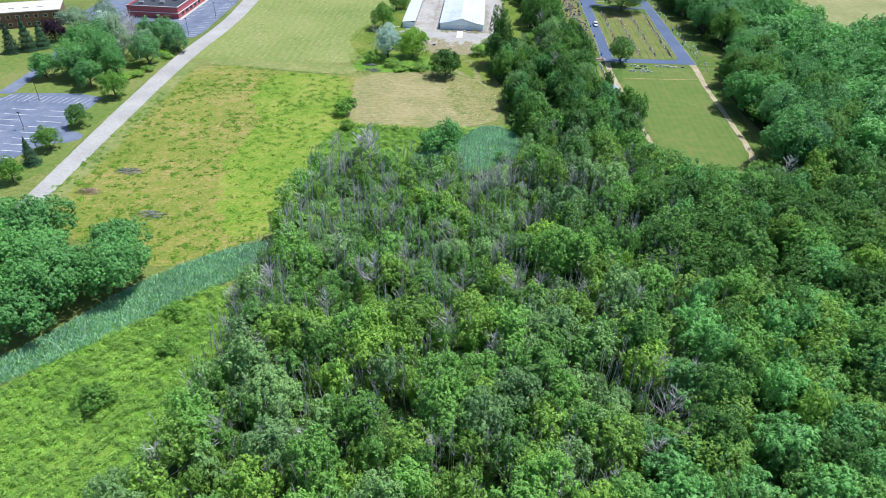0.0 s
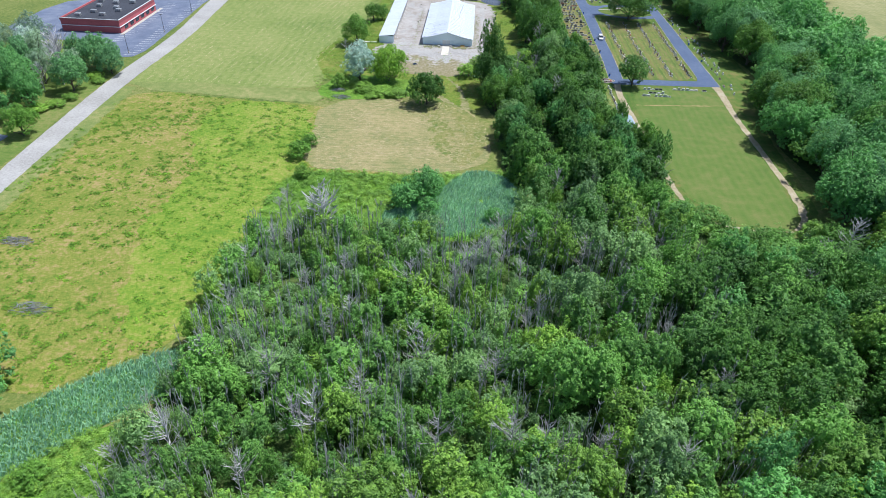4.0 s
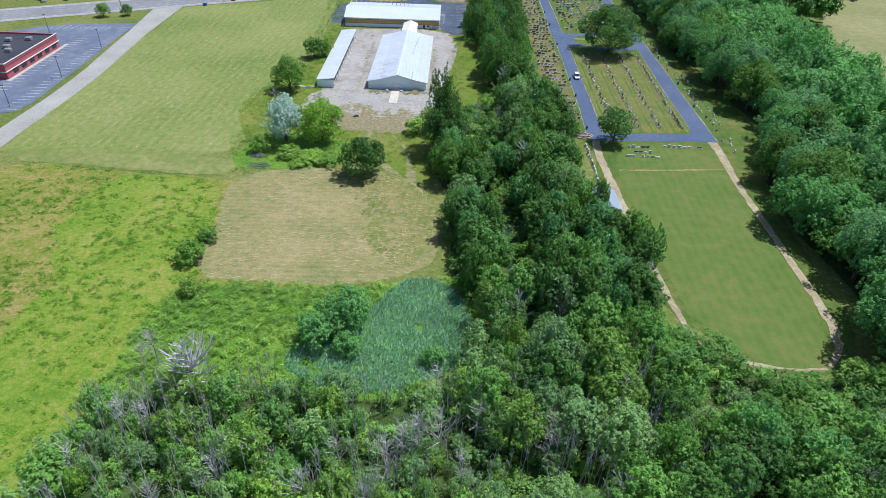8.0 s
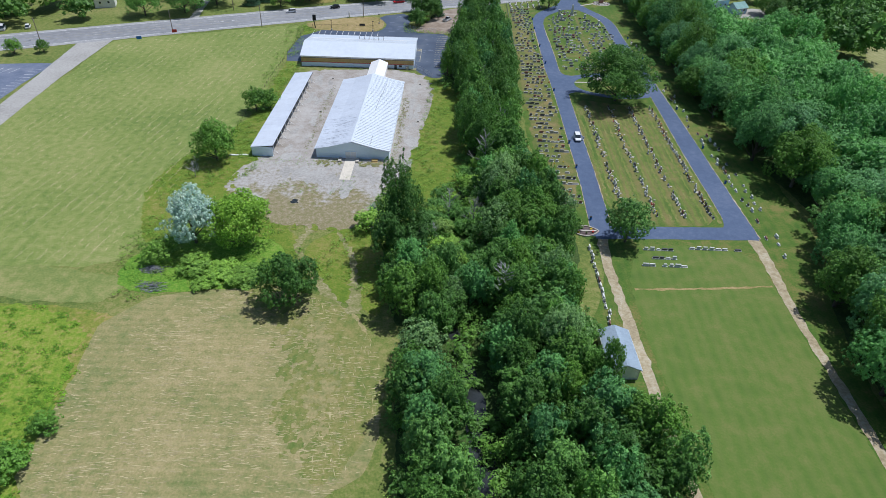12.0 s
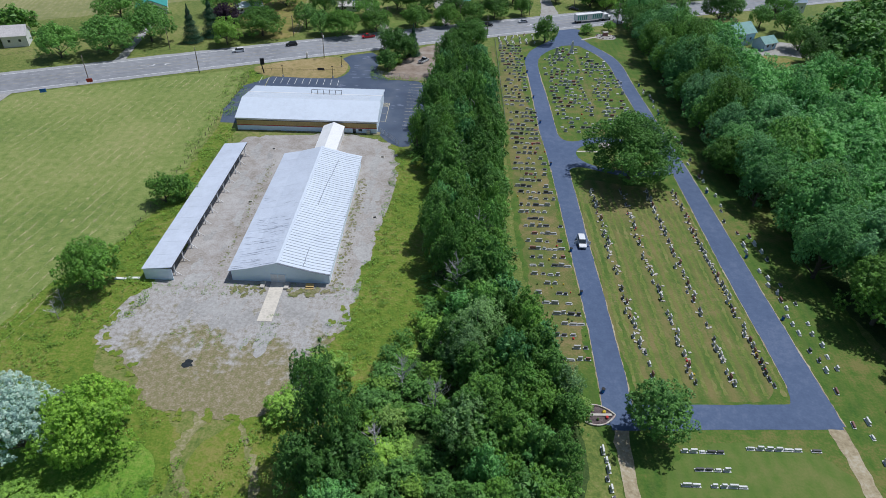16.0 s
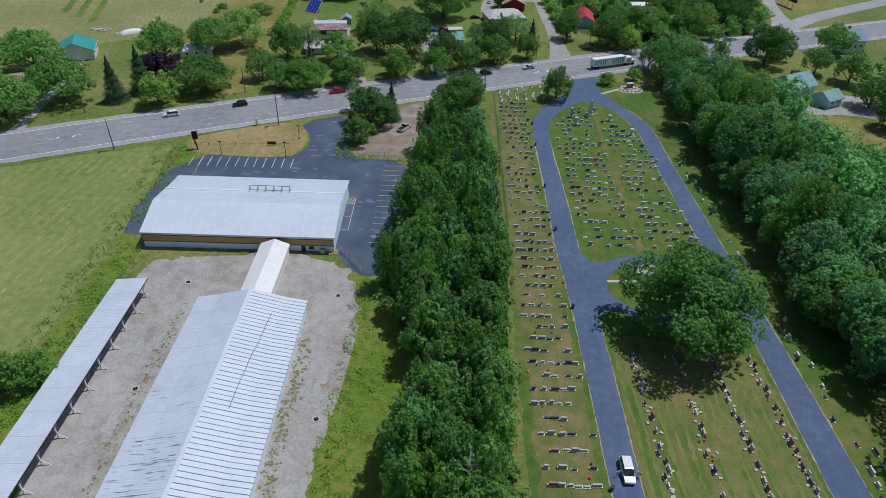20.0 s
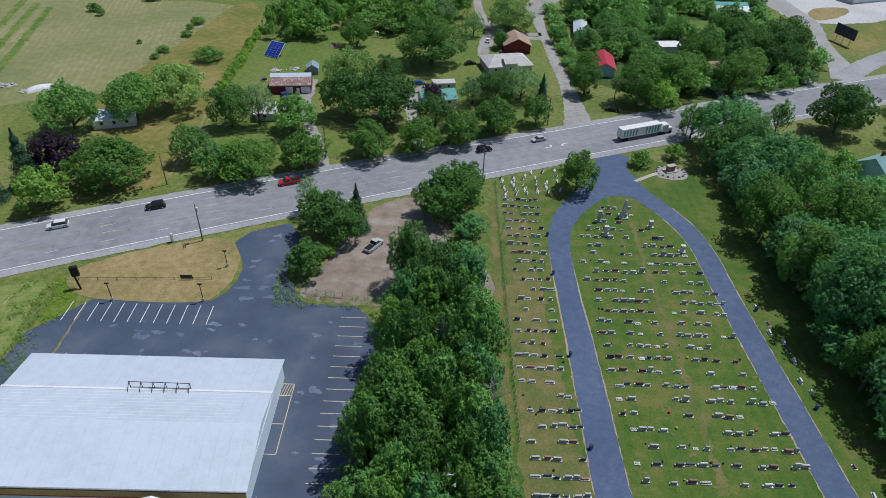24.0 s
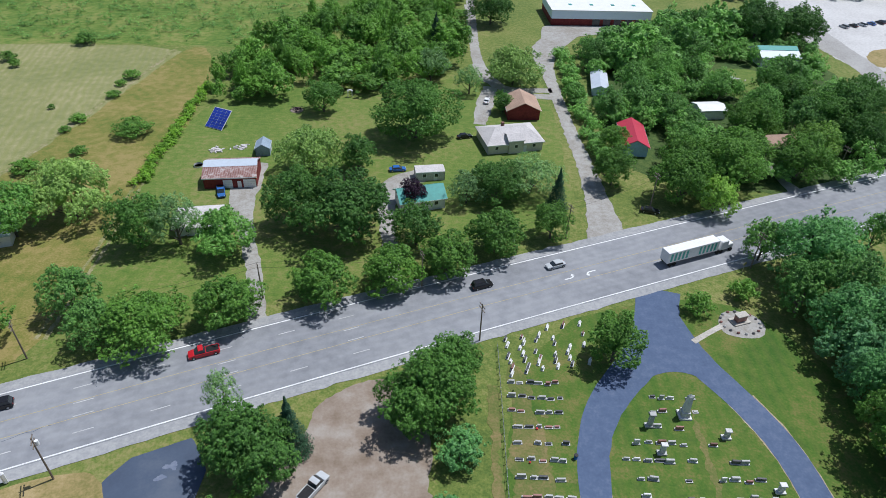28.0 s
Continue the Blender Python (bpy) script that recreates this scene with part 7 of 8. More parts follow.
spots += [(108 + gr.normal(0, 0.6), y, math.pi / 2) for y in np.arange(270, 340, 3.2) if gr.random() < 0.5]
spots += [(x, y, 0) for y in (262, 259, 265.5) for x in np.arange(71, 81, 1.5) if gr.random() < 0.7] + [(x, 266.5, 0) for x in np.arange(84, 97, 1.6) if gr.random() < 0.7]
spots += [(58.8 + gr.normal(0, 0.2), y, math.pi / 2) for y in np.arange(238, 266, 1.8)]
spots += [(x + gr.normal(0, 0.4), y, 1.25) for x in (51.5, 54.5, 57.5, 60.5, 63.5, 66.5) for y in np.arange(473 + (x - 52) * 0.25, 482.5 + (x - 52) * 0.42, 1.5) if gr.random() < 0.75]
joined_stones("gravestones_outer", spots, "scattered gravestones along the outer lawn")
bm = bmesh.new()
for k in range(190):
    x0, y0 = (70.8, 78.8, 86.0, 93.6)[k % 4] + gr.normal(0.25, 0.5), gr.uniform(281, 352)
    add_box(bm, -0.3, -0.2, 0, 0.3, 0.2, 0.1 + 0.12 * gr.random(), turn=Matrix.Translation((x0, y0, 0.05)) @ Matrix.Rotation(gr.normal(0, 0.5), 4, "Z"))
tagged(part("foot_stones", bm, CONCRETE), "small pale foot stones among the grave columns", "foot stones", kind="stuff")
for fi, fm in enumerate(FLOWERS):
    bm = bmesh.new()
    for k in range(90 if fi == 2 else 34):
        x0 = (70.8, 78.8, 86.0, 93.6)[k % 4] if k % 2 else gr.uniform(50.5, 60)
        y0 = gr.uniform(282, 352) if k % 2 else gr.uniform(286, 470)
        if k % 3 == 0 and spots:
            x0, y0 = gr.uniform(68, 94), 388.6 + 3.35 * gr.integers(0, 18)
        bmesh.ops.create_icosphere(bm, subdivisions=1, radius=gr.uniform(0.12, 0.28), matrix=Matrix.Translation((x0 + gr.normal(0, 0.4), y0, 0.25)))
    tagged(part("grave_flowers", bm, fm), "small planted flowers and shrubs beside graves", "flowers", kind="stuff")

# obelisk, tall monuments and gate monument
ob = empty("obelisk", 81.2, 464.5, 0, 0, "tall pale stone obelisk on a stepped base", "obelisk")
box("base_step", -1.1, -1.1, 0, 1.1, 1.1, 0.4, GRANITE[0], ob, 0.04)
box("pedestal", -0.75, -0.75, 0.4, 0.75, 0.75, 1.4, GRANITE[0], ob, 0.04)
bm = bmesh.new()
rr = [[bm.verts.new((sx * s, sy * s, z)) for sx, sy in ((-1, -1), (1, -1), (1, 1), (-1, 1))] for s, z in ((0.55, 1.4), (0.36, 5.0), (0.02, 5.6))]
for a, b in zip(rr, rr[1:]):
    for i in range(4):
        bm.faces.new((a[i], a[(i + 1) % 4], b[(i + 1) % 4], b[i]))
part("shaft", bm, GRANITE[0], ob)
for (x, y, h) in ((74.5, 462, 3.0), (75.2, 456.5, 2.2), (87, 460, 1.8), (92, 450, 1.8)):
    mo = empty("tall_monument", x, y, 0.05, 0, "tall grey granite family monument", "monument", "tall monuments")
    box("base_step", -0.8, -0.5, 0, 0.8, 0.5, 0.35, GRANITE[0], mo, 0.03)
    box("shaft", -0.42, -0.3, 0.35, 0.42, 0.3, h, GRANITE[0], mo, 0.05)
    box("cap", -0.55, -0.42, h, 0.55, 0.42, h + 0.25, GRANITE[0], mo, 0.05)
region("gate_plaza", [(95, 486), (98, 484.5), (103, 484.5), (105, 488), (104, 491.5), (99, 493), (96, 491)], LANE, 0.06, 0.1, label="paved bed round a stone monument", category="pavement")
tagged(strip_mesh("gate_path", [(88.5, 483), (92, 485.5), (96, 488)], 1.2, CONCRETE, 0.07, 0.02), "narrow concrete path to the monument", "path", kind="structure")
gm = empty("stone_monument", 100, 489.5, 0.05, 20, "low brown stone monument in a paved bed", "monument")
box("base_step", -2.0, -1.2, 0, 2.0, 1.2, 0.3, CONCRETE, gm, 0.05)
box("block", -1.2, -0.6, 0.3, 1.2, 0.6, 1.7, GRANITE[2], gm, 0.08)
box("cap", -1.35, -0.75, 1.7, 1.35, 0.75, 1.95, CONCRETE, gm, 0.05)
for i in range(16):
    a = math.tau * i / 16
    tagged(box("bed_boulder", 100 + 4.0 * math.cos(a) - 0.3, 489 + 3.4 * math.sin(a) - 0.25, 0, 100 + 4.0 * math.cos(a) + 0.3, 489 + 3.4 * math.sin(a) + 0.25, 0.45, GRANITE[i % 3], None, 0.15), "rounded boulder edging the monument bed", "boulder", "edging boulders")
bed = empty("stone_edged_bed", 58.7, 272.5, 0.05, 2, "lens-shaped mulch bed with a stone edge and a slab across", "flower bed")
rim_ = [(3.5 * (2 * k / 11 - 1), 2.15 * (1 - (2 * k / 11 - 1) ** 2) + 0.12) for k in range(12)]
outline = rim_ + [(x, -y) for x, y in rim_[::-1]]
mesh_ob("mulch", [(x, y, 0.04) for x, y in outline] + [(0, 0, 0.16)], [(k + 1 if k < 23 else 0, k, 24) for k in range(24)], MULCH, bed)
for k in range(24):
    (xa, ya), (xb, yb) = outline[k], outline[(k + 1) % 24]
    bm = bmesh.new()
    L = math.hypot(xb - xa, yb - ya) / 2
    add_box(bm, -L + 0.02, -0.13, 0, L - 0.02, 0.13, 0.28, turn=Matrix.Translation(((xa + xb) / 2, (ya + yb) / 2, 0)) @ Matrix.Rotation(math.atan2(yb - ya, xb - xa), 4, "Z"))
    part("edge_stone", bm, CONCRETE if k % 3 else ROSE_STONE, bed)
box("slab", -2.9, -0.26, 0.1, 2.9, 0.26, 0.3, CONCRETE, bed, 0.03)
for k, (x, y, q) in enumerate([(-1.8, -0.9, 0.3), (0.2, -1.0, 0.26), (1.6, 0.6, 0.34), (1.9, -0.6, 0.28), (-0.6, 1.0, 0.3)]):
    bm = bmesh.new()
    bmesh.ops.create_icosphere(bm, subdivisions=2, radius=q, matrix=Matrix.Translation((x, y, 0.1 + 0.7 * q)))
    for vt in bm.verts:
        vt.co += 0.35 * q * noise.noise_vector(vt.co * 5 / q)
    part("flower_clump", bm, FLOWERS[(0, 2, 0, 1, 2)[k]], bed)
for i, (x, y) in enumerate([(61, 278), (61.2, 306), (61.2, 322), (61.2, 365), (61, 394), (60.6, 415), (60.4, 440), (103.2, 300), (103.4, 322), (103.2, 352), (102.8, 404), (60.8, 455), (102, 430)]):
    bn = empty("litter_barrel", x, y, 0.05, 0, "blue plastic litter barrel beside the cemetery road", "barrel", "blue barrels")
    bm = bmesh.new()
    bmesh.ops.create_cone(bm, cap_ends=True, segments=12, radius1=0.3, radius2=0.34, depth=0.9, matrix=Matrix.Translation((0, 0, 0.45)))
    part("drum", bm, BLUE, bn)
    bm = bmesh.new()
    bmesh.ops.create_cone(bm, cap_ends=True, segments=12, radius1=0.37, radius2=0.35, depth=0.08, matrix=Matrix.Translation((0, 0, 0.92)))
    part("rim", bm, BLACK, bn)


# ---- vehicles ----
def vehicle(name, x, y, yaw, paint, label, kind="suv", z=0.1):
    """A car: lower body, cabin with glass, wheels with rims, lights."""
    L, Wd, h0, h1 = {"suv": (4.8, 1.9, 0.95, 1.75), "sedan": (4.7, 1.8, 0.85, 1.45), "pickup": (5.7, 2.0, 1.0, 1.85), "van": (5.9, 2.1, 1.2, 2.4)}[kind]
    e = empty(name, x, y, z, yaw, label, "pickup truck" if kind == "pickup" else kind if kind == "van" else "car")
    l, w = L / 2, Wd / 2

    def loft(nm, rows, mat, par):
        bm = bmesh.new()
        rings = []
        for px, hw, za, zb in rows:
            rings.append([bm.verts.new(p) for p in ((px, -hw, za), (px, hw, za), (px, hw * 0.96, zb), (px, -hw * 0.96, zb))])
        for a, b in zip(rings, rings[1:]):
            for i in range(4):
                bm.faces.new((a[i], a[(i + 1) % 4], b[(i + 1) % 4], b[i]))
        bm.faces.new(rings[0][::-1])
        bm.faces.new(rings[-1])
        bmesh.ops.recalc_face_normals(bm, faces=bm.faces)
        return part(nm, bm, mat, par)

    body = loft("body", [(-l, w * 0.85, 0.4, h0 * 0.9), (-l + 0.25, w, 0.28, h0), (l - 0.9, w, 0.28, h0), (l - 0.15, w * 0.95, 0.3, h0 * 0.82), (l, w * 0.8, 0.4, h0 * 0.7)], paint, e)
    a, b = {"suv": (-l + 0.15, 0.75), "sedan": (-l + 0.75, 0.7), "pickup": (-0.3, 1.15), "van": (-l + 0.1, 1.6)}[kind]
    loft("cabin_glass", [(a, w * 0.9, h0 - 0.02, h0), (a + 0.35, w * 0.82, h0 - 0.02, h1 - 0.08), (b - 0.3, w * 0.82, h0 - 0.02, h1 - 0.08), (b + 0.55, w * 0.9, h0 - 0.02, h0)], GLASS, e)
    loft("roof", [(a + 0.3, w * 0.8, h1 - 0.09, h1 - 0.04), (a + 0.6, w * 0.8, h1 - 0.09, h1), (b - 0.5, w * 0.8, h1 - 0.09, h1), (b - 0.22, w * 0.8, h1 - 0.09, h1 - 0.04)], paint, e)
    if kind == "pickup":
        box("bed_liner", -l + 0.15, -w * 0.8, h0 - 0.35, a - 0.1, w * 0.8, h0 + 0.012, BLACK, e)
    for sx in (-l + 0.85, l - 0.9):
        for sy in (-w + 0.08, w - 0.08):
            bm = bmesh.new()
            bmesh.ops.create_cone(bm, cap_ends=True, segments=12, radius1=0.34, radius2=0.34, depth=0.24, matrix=Matrix.Translation((sx, sy, 0.34)) @ Matrix.Rotation(math.pi / 2, 4, "X"))
            wh = part("wheel", bm, TYRE, e)
            bm = bmesh.new()
            bmesh.ops.create_cone(bm, cap_ends=True, segments=10, radius1=0.2, radius2=0.2, depth=0.27, matrix=Matrix.Translation((sx, sy, 0.34)) @ Matrix.Rotation(math.pi / 2, 4, "X"))
            part("rim", bm, METAL, wh)
    for sy in (-0.65, 0.65):
        box("headlight", l - 0.12, sy * w - 0.16, 0.58, l + 0.02, sy * w + 0.16, 0.72, WHITE, e, 0.02)
        box("tail_light", -l - 0.02, sy * w - 0.14, 0.62, -l + 0.08, sy * w + 0.14, 0.85, RED, e, 0.02)
    return e


wc = vehicle("car", 64.2, 325.2, -90, CARS["white"], "white hatchback with open front doors on the cemetery road", "suv")
for s in (-1, 1):
    d = box("open_door", 0.35, -0.03, 0.35, 1.25, 0.03, 1.3, CARS["white"], wc, 0.02)
    d.matrix_local = pose(0.3, s * 0.95, 0, 0, 0, s * 62)
vehicle("pickup_truck", 19.5, 448, 58, CARS["silver"], "silver pickup parked on the bare dirt lot", "pickup", 0.06)
vehicle("car", 91.5, 530.5, -15, CARS["black"], "black car parked on grass below a pole", "sedan", 0.05)
vehicle("pickup_truck", -20, 533, -70, CARS["blue"], "blue pickup parked before a rusty-roofed shed", "pickup", 0.06)
vehicle("car", 47, 498, 24, CARS["black"], "dark grey car on the far lane of the road", "suv")
vehicle("car", 64, 506, 204, CARS["silver"], "silver car on the far lane of the road", "sedan")
vehicle("pickup_truck", -6, 475.5, 204, CARS["red"], "red pickup on the far lane of the road", "pickup")
vehicle("car", -36.5, 461.5, 204, CARS["black"], "black car on the main road", "suv")
vehicle("car", -56, 451.8, 204, CARS["white"], "white car on the main road", "suv")
vehicle("car", 44, 570, 20, CARS["black"], "black car parked beside a bungalow", "sedan", 0.05)
vehicle("car", 52, 598, 80, CARS["white"], "white car parked in a gravel yard", "sedan", 0.05)
vehicle("car", 25, 548, 10, CARS["blue"], "blue car parked on a lawn", "sedan", 0.05)
for i in range(6):
    vehicle("car", 226 + 5.5 * i, 700 + 2.2 * i, 110, CARS[("silver", "black", "white", "blue", "black", "silver")[i]], "car parked in a row on pale gravel", ("suv", "sedan")[i % 2], 0.05)
for i in range(4):
    vehicle(("van", "car")[i % 2], -190 + 9 * i, 404 + 3.5 * i, 114, CARS["white"], "white vehicle parked beyond the road", ("van", "suv")[i % 2], 0.01)

# the tanker-length box truck
tk = empty("semi_truck", 98.5, 512.2, 0.1, 23.5, "white semi truck with a teal-marked box trailer on the road", "truck")
box("trailer_box", -10.5, -1.3, 1.1, 4.2, 1.3, 4.0, WHITE, tk, 0.05)
for k in range(5):
    for y0 in (-1.315, 1.3):
        box("teal_panel", -9.8 + 1.1 * k, y0, 1.5, -9.2 + 1.1 * k, y0 + 0.015, 3.6, CARS["green"], tk)
        box("teal_panel", -1.6 + 1.1 * k, y0, 1.5, -1.0 + 1.1 * k, y0 + 0.015, 3.6, CARS["green"], tk)
cab = box("cab", 5.0, -1.25, 0.7, 7.4, 1.25, 3.3, WHITE, tk, 0.2)
box("bonnet", 7.4, -1.05, 0.6, 9.2, 1.05, 2.0, WHITE, tk, 0.2)
box("windscreen", 7.3, -1.0, 2.1, 7.45, 1.0, 3.0, GLASS, cab)
for sx in (-9.4, -8.2, 4.4, 5.5, 8.4):
    for sy in (-1.1, 1.1):
        bm = bmesh.new()
        bmesh.ops.create_cone(bm, cap_ends=True, segments=14, radius1=0.5, radius2=0.5, depth=0.4, matrix=Matrix.Translation((sx, sy, 0.5)) @ Matrix.Rotation(math.pi / 2, 4, "X"))
        part("wheel", bm, TYRE, tk)


# ---- poles, signs, markings and small things ----
def utility_pole(x, y, h=10.5, yaw=25, lamp=False):
    e = empty("utility_pole", x, y, 0, yaw, "weathered wooden utility pole with crossarms", "utility pole", "utility poles")
    bm = bmesh.new()
    prism(bm, (0, 0, -0.3), (0, 0, h), 0.17, 0.11, 8)
    part("pole", bm, WOODPOLE, e)
    for z in (h - 0.4, h - 1.3):
        box("crossarm", -0.06, -1.1, z - 0.07, 0.06, 1.1, z + 0.07, WOODPOLE, e)
        for s in (-1, -0.4, 0.4, 1):
            bm = bmesh.new()
            prism(bm, (0, s, z + 0.07), (0, s, z + 0.25), 0.05, 0.04, 6)
            part("insulator", bm, METAL, e)
    if lamp:
        bm = bmesh.new()
        bmesh.ops.create_cone(bm, cap_ends=True, segments=10, radius1=0.28, radius2=0.28, depth=0.9, matrix=Matrix.Translation((0.3, 0.35, h - 1.6)))
        part("transformer", bm, WHITE, e)
    return e


poles = [(-20.5, 448.4, 10, True), (109.1, 507.8, 10, False), (91.7, 531.7, 10.8, False), (-100, 416, 9.5, False), (-64, 428, 9.5, False), (68, 517.5, 9.5, False), (34, 497.5, 9.5, False), (1, 492, 9, False), (-38, 473, 9, False), (-84, 452, 9, False), (-150, 400, 9, False), (46, 481.5, 9.5, False), (150, 552, 10, False)]
for x, y, h, l in poles:
    utility_pole(x, y, h, 25, l)


def wire(a, b, sag=0.7):
    bm = bmesh.new()
    side = (Vector(b) - Vector(a)).cross(Vector((0, 0, 1))).normalized() * 0.02
    rings = []
    for k in range(9):
        c = Vector(a).lerp(Vector(b), k / 8) - Vector((0, 0, sag * 4 * (k / 8) * (1 - k / 8)))
        rings.append([bm.verts.new(c + side), bm.verts.new(c - side), bm.verts.new(c + Vector((0, 0, 0.03)))])
    for p, q in zip(rings, rings[1:]):
        for m in range(3):
            bm.faces.new((p[m], p[(m + 1) % 3], q[(m + 1) % 3], q[m]))
    tagged(part("power_line", bm, BLACK), "thin sagging power line between poles", "power line", "power lines")


north = [(-150, 400, 8.8), (-84, 452, 8.8), (-38, 473, 8.8), (1, 492, 8.8), (34, 497.5, 9.2), (68, 517.5, 9.2), (91.7, 531.7, 10.4), (150, 552, 9.6)]
for a, b in zip(north, north[1:]):
    for o in (-0.9, 0.9):
        wire((a[0], a[1] + o, a[2]), (b[0], b[1] + o, b[2]))


def lot_lamp(x, y, h=7.5):
    e = empty("lot_lamp", x, y, 0.05, 0, "dark parking lot lamp on a pale concrete foot", "lamp post", "parking lot lamps")
    bm = bmesh.new()
    prism(bm, (0, 0, 0), (0, 0, 0.8), 0.3, 0.3, 10)
    part("foot", bm, CONCRETE, e)
    bm = bmesh.new()
    prism(bm, (0, 0, 0.8), (0, 0, h), 0.1, 0.07, 8)
    part("pole", bm, BLACK, e)
    box("lamp_head", -0.45, -0.2, h - 0.05, 0.45, 0.2, h + 0.12, BLACK, e, 0.03)


for x, y, h in ((-130.5, 306, 7.6), (-131, 339, 7.6), (-133.5, 278, 7.6), (-160, 353, 8.5), (-157, 196, 8), (-148, 172, 6), (-32, 426.5, 4.5), (-13.5, 427.2, 4.5), (-12, 439, 4.2)):
    lot_lamp(x, y, h)
pl = bpy.data.objects["parking_lot"]
for i in range(12):
    a = (-39.7 + 2.61 * i, 425.8)
    b = (-39.5 + 2.61 * i, 420.2)
    flat("stall_line", [(a[0] - 0.07, a[1]), (b[0] - 0.07, b[1]), (b[0] + 0.07, b[1]), (a[0] + 0.07, a[1])], PAINT_W, 0.085, pl)
for i in range(15):
    y = 385.9 + 2.7 * i
    flat("stall_line", [(15.5, y - 0.07), (20.6, y - 0.07), (20.6, y + 0.07), (15.5, y + 0.07)], PAINT_LOT, 0.085, pl)
for i in range(12):
    x = -34 + 3.4 * i
    flat("stall_line", [(x - 0.06, 407.6), (x + 0.06, 407.6), (x + 0.06, 411.5), (x - 0.06, 411.5)], PAINT_W, 0.085, pl)
for p, q in (((7.8, 390.9), (9.8, 390.9)), ((7.8, 396.9), (9.8, 396.9)), ((7.8, 403), (9.8, 403)), ((9.8, 390.9), (9.8, 405.7)), ((6.9, 405.7), (9.8, 405.7))):
    flat("marking", [(p[0] - 0.07, p[1] - 0.07), (q[0] + 0.07, p[1] - 0.07), (q[0] + 0.07, q[1] + 0.07), (p[0] - 0.07, q[1] + 0.07)], PAINT_LOT, 0.085, pl)
for i in range(6):
    flat("hatch_line", [(6.9 + 0.46 * i, 403.1), (7.05 + 0.46 * i, 403.1), (7.45 + 0.46 * i, 405.6), (7.3 + 0.46 * i, 405.6)], PAINT_Y, 0.085, pl)
seam = []
for k in range(12):
    x, y = -36.9 + 0.6 * k / 11 + 0.12 * math.sin(k * 2.3), 425.5 - 15.5 * k / 11
    seam += [(x - 0.1 - 0.018 * k, y, 0.083), (x + 0.1 + 0.018 * k, y, 0.083)]
mesh_ob("weedy_crack", seam, [(2 * k, 2 * k + 1, 2 * k + 3, 2 * k + 2) for k in range(11)], DRYWEED, pl, "weedy crack across the asphalt")
lrng = np.random.default_rng(71)
stains = patches("lot_stain", [(lrng.uniform(-30, 4), lrng.uniform(411, 421), lrng.uniform(0.3, 1.2)) for k in range(16)] + [(lrng.uniform(11, 20), lrng.uniform(388, 424), lrng.uniform(0.3, 1.3)) for k in range(14)] + [(lrng.uniform(-7, 1), lrng.uniform(428, 452), lrng.uniform(0.4, 1.3)) for k in range(12)], LOT, 0.08, "faded dusty stains on the dark asphalt", 72, 0.6)
wl = bpy.data.objects["west_parking_lot"]
for i in range(16):
    flat("stall_line", [(-170 + 2.2 * i, 199.8), (-169.86 + 2.2 * i, 199.8), (-170.9 + 2.2 * i, 194), (-171.04 + 2.2 * i, 194)], PAINT_W, 0.075, wl)
for j, x in enumerate((-172, -158, -144)):
    for i in range(9):
        flat("stall_line", [(x - 4, 152 + 4.4 * i), (x + 5, 152 + 4.4 * i), (x + 5, 152.2 + 4.4 * i), (x - 4, 152.2 + 4.4 * i)], PAINT_W, 0.075, wl)
rl = bpy.data.objects["restaurant_parking_lot"]
for i in range(34):
    y = 276 + 2.75 * i
    flat("stall_line", [(-134.8, y), (-130.0 - 0.012 * (y - 276), y), (-130.0 - 0.012 * (y - 276), y + 0.14), (-134.8, y + 0.14)], PAINT_W, 0.075, rl)
for i in range(22):
    y = 292 + 2.75 * i
    flat("stall_line", [(-147.5, y), (-142.5, y), (-142.5, y + 0.14), (-147.5, y + 0.14)], PAINT_W, 0.075, rl)
    if i < 9:
        flat("stall_line", [(-165 + 3 * i, 362), (-164.86 + 3 * i, 362), (-163.4 + 3 * i, 367), (-163.54 + 3 * i, 367)], PAINT_W, 0.075, rl)
tagged(box("restaurant_walk", -147.8, 300, 0, -146.3, 342, 0.14, CONCRETE, None, 0.03), "pale concrete walk beside the restaurant", "pavement", kind="structure")

# solar panels, signs, fences, rail
sp = empty("solar_array", -32.5, 573, 0, -24, "tilted ground-mounted blue solar panel array", "solar panels")
for i in range(4):
    for j in range(7):
        o = box("solar_panel", -3.2 + 1.6 * i + 0.05, -3.5 + 1.0 * j + 0.05, -0.04, -1.6 + 1.6 * i - 0.05, -2.5 + 1.0 * j - 0.05, 0.04, SOLAR, sp)
        o.matrix_local = pose(0, 0, 2.4, 36, 0, 0)
back = box("frame_sheet", -3.3, -3.6, -0.1, 3.3, 3.6, -0.05, WHITE, sp)
back.matrix_local = pose(0, 0, 2.4, 36, 0, 0)
for px in (-3, 3):
    bm = bmesh.new()
    prism(bm, (px, 0, 0), (px, 0, 2.2), 0.1, 0.1, 6)
    part("post", bm, METAL, sp)
sn = empty("road_sign_board", -40, 429.7, 0, 20, "dark slanted signboard on a thick post", "sign")
bm = bmesh.new()
prism(bm, (0, 0, 0), (-0.5, 0.6, 3.4), 0.22, 0.2, 8)
part("post", bm, BLACK, sn)
box("board", -0.9, 0.2, 3.2, 0.6, 1.0, 5.6, BLACK, sn, 0.06)
lf = empty("low_lawn_fence", -28, 433.5, 0, 3.5, "low cable fence across the dry lawn with a board", "fence")
for k in range(8):
    box("post", -14 + 4 * k, -0.06, 0, -13.88 + 4 * k, 0.06, 0.8, WOODPOLE, lf)
bm = bmesh.new()
prism(bm, (-14, 0, 0.65), (14, 0, 0.65), 0.04, 0.04, 5)
part("cable", bm, BLACK, lf)
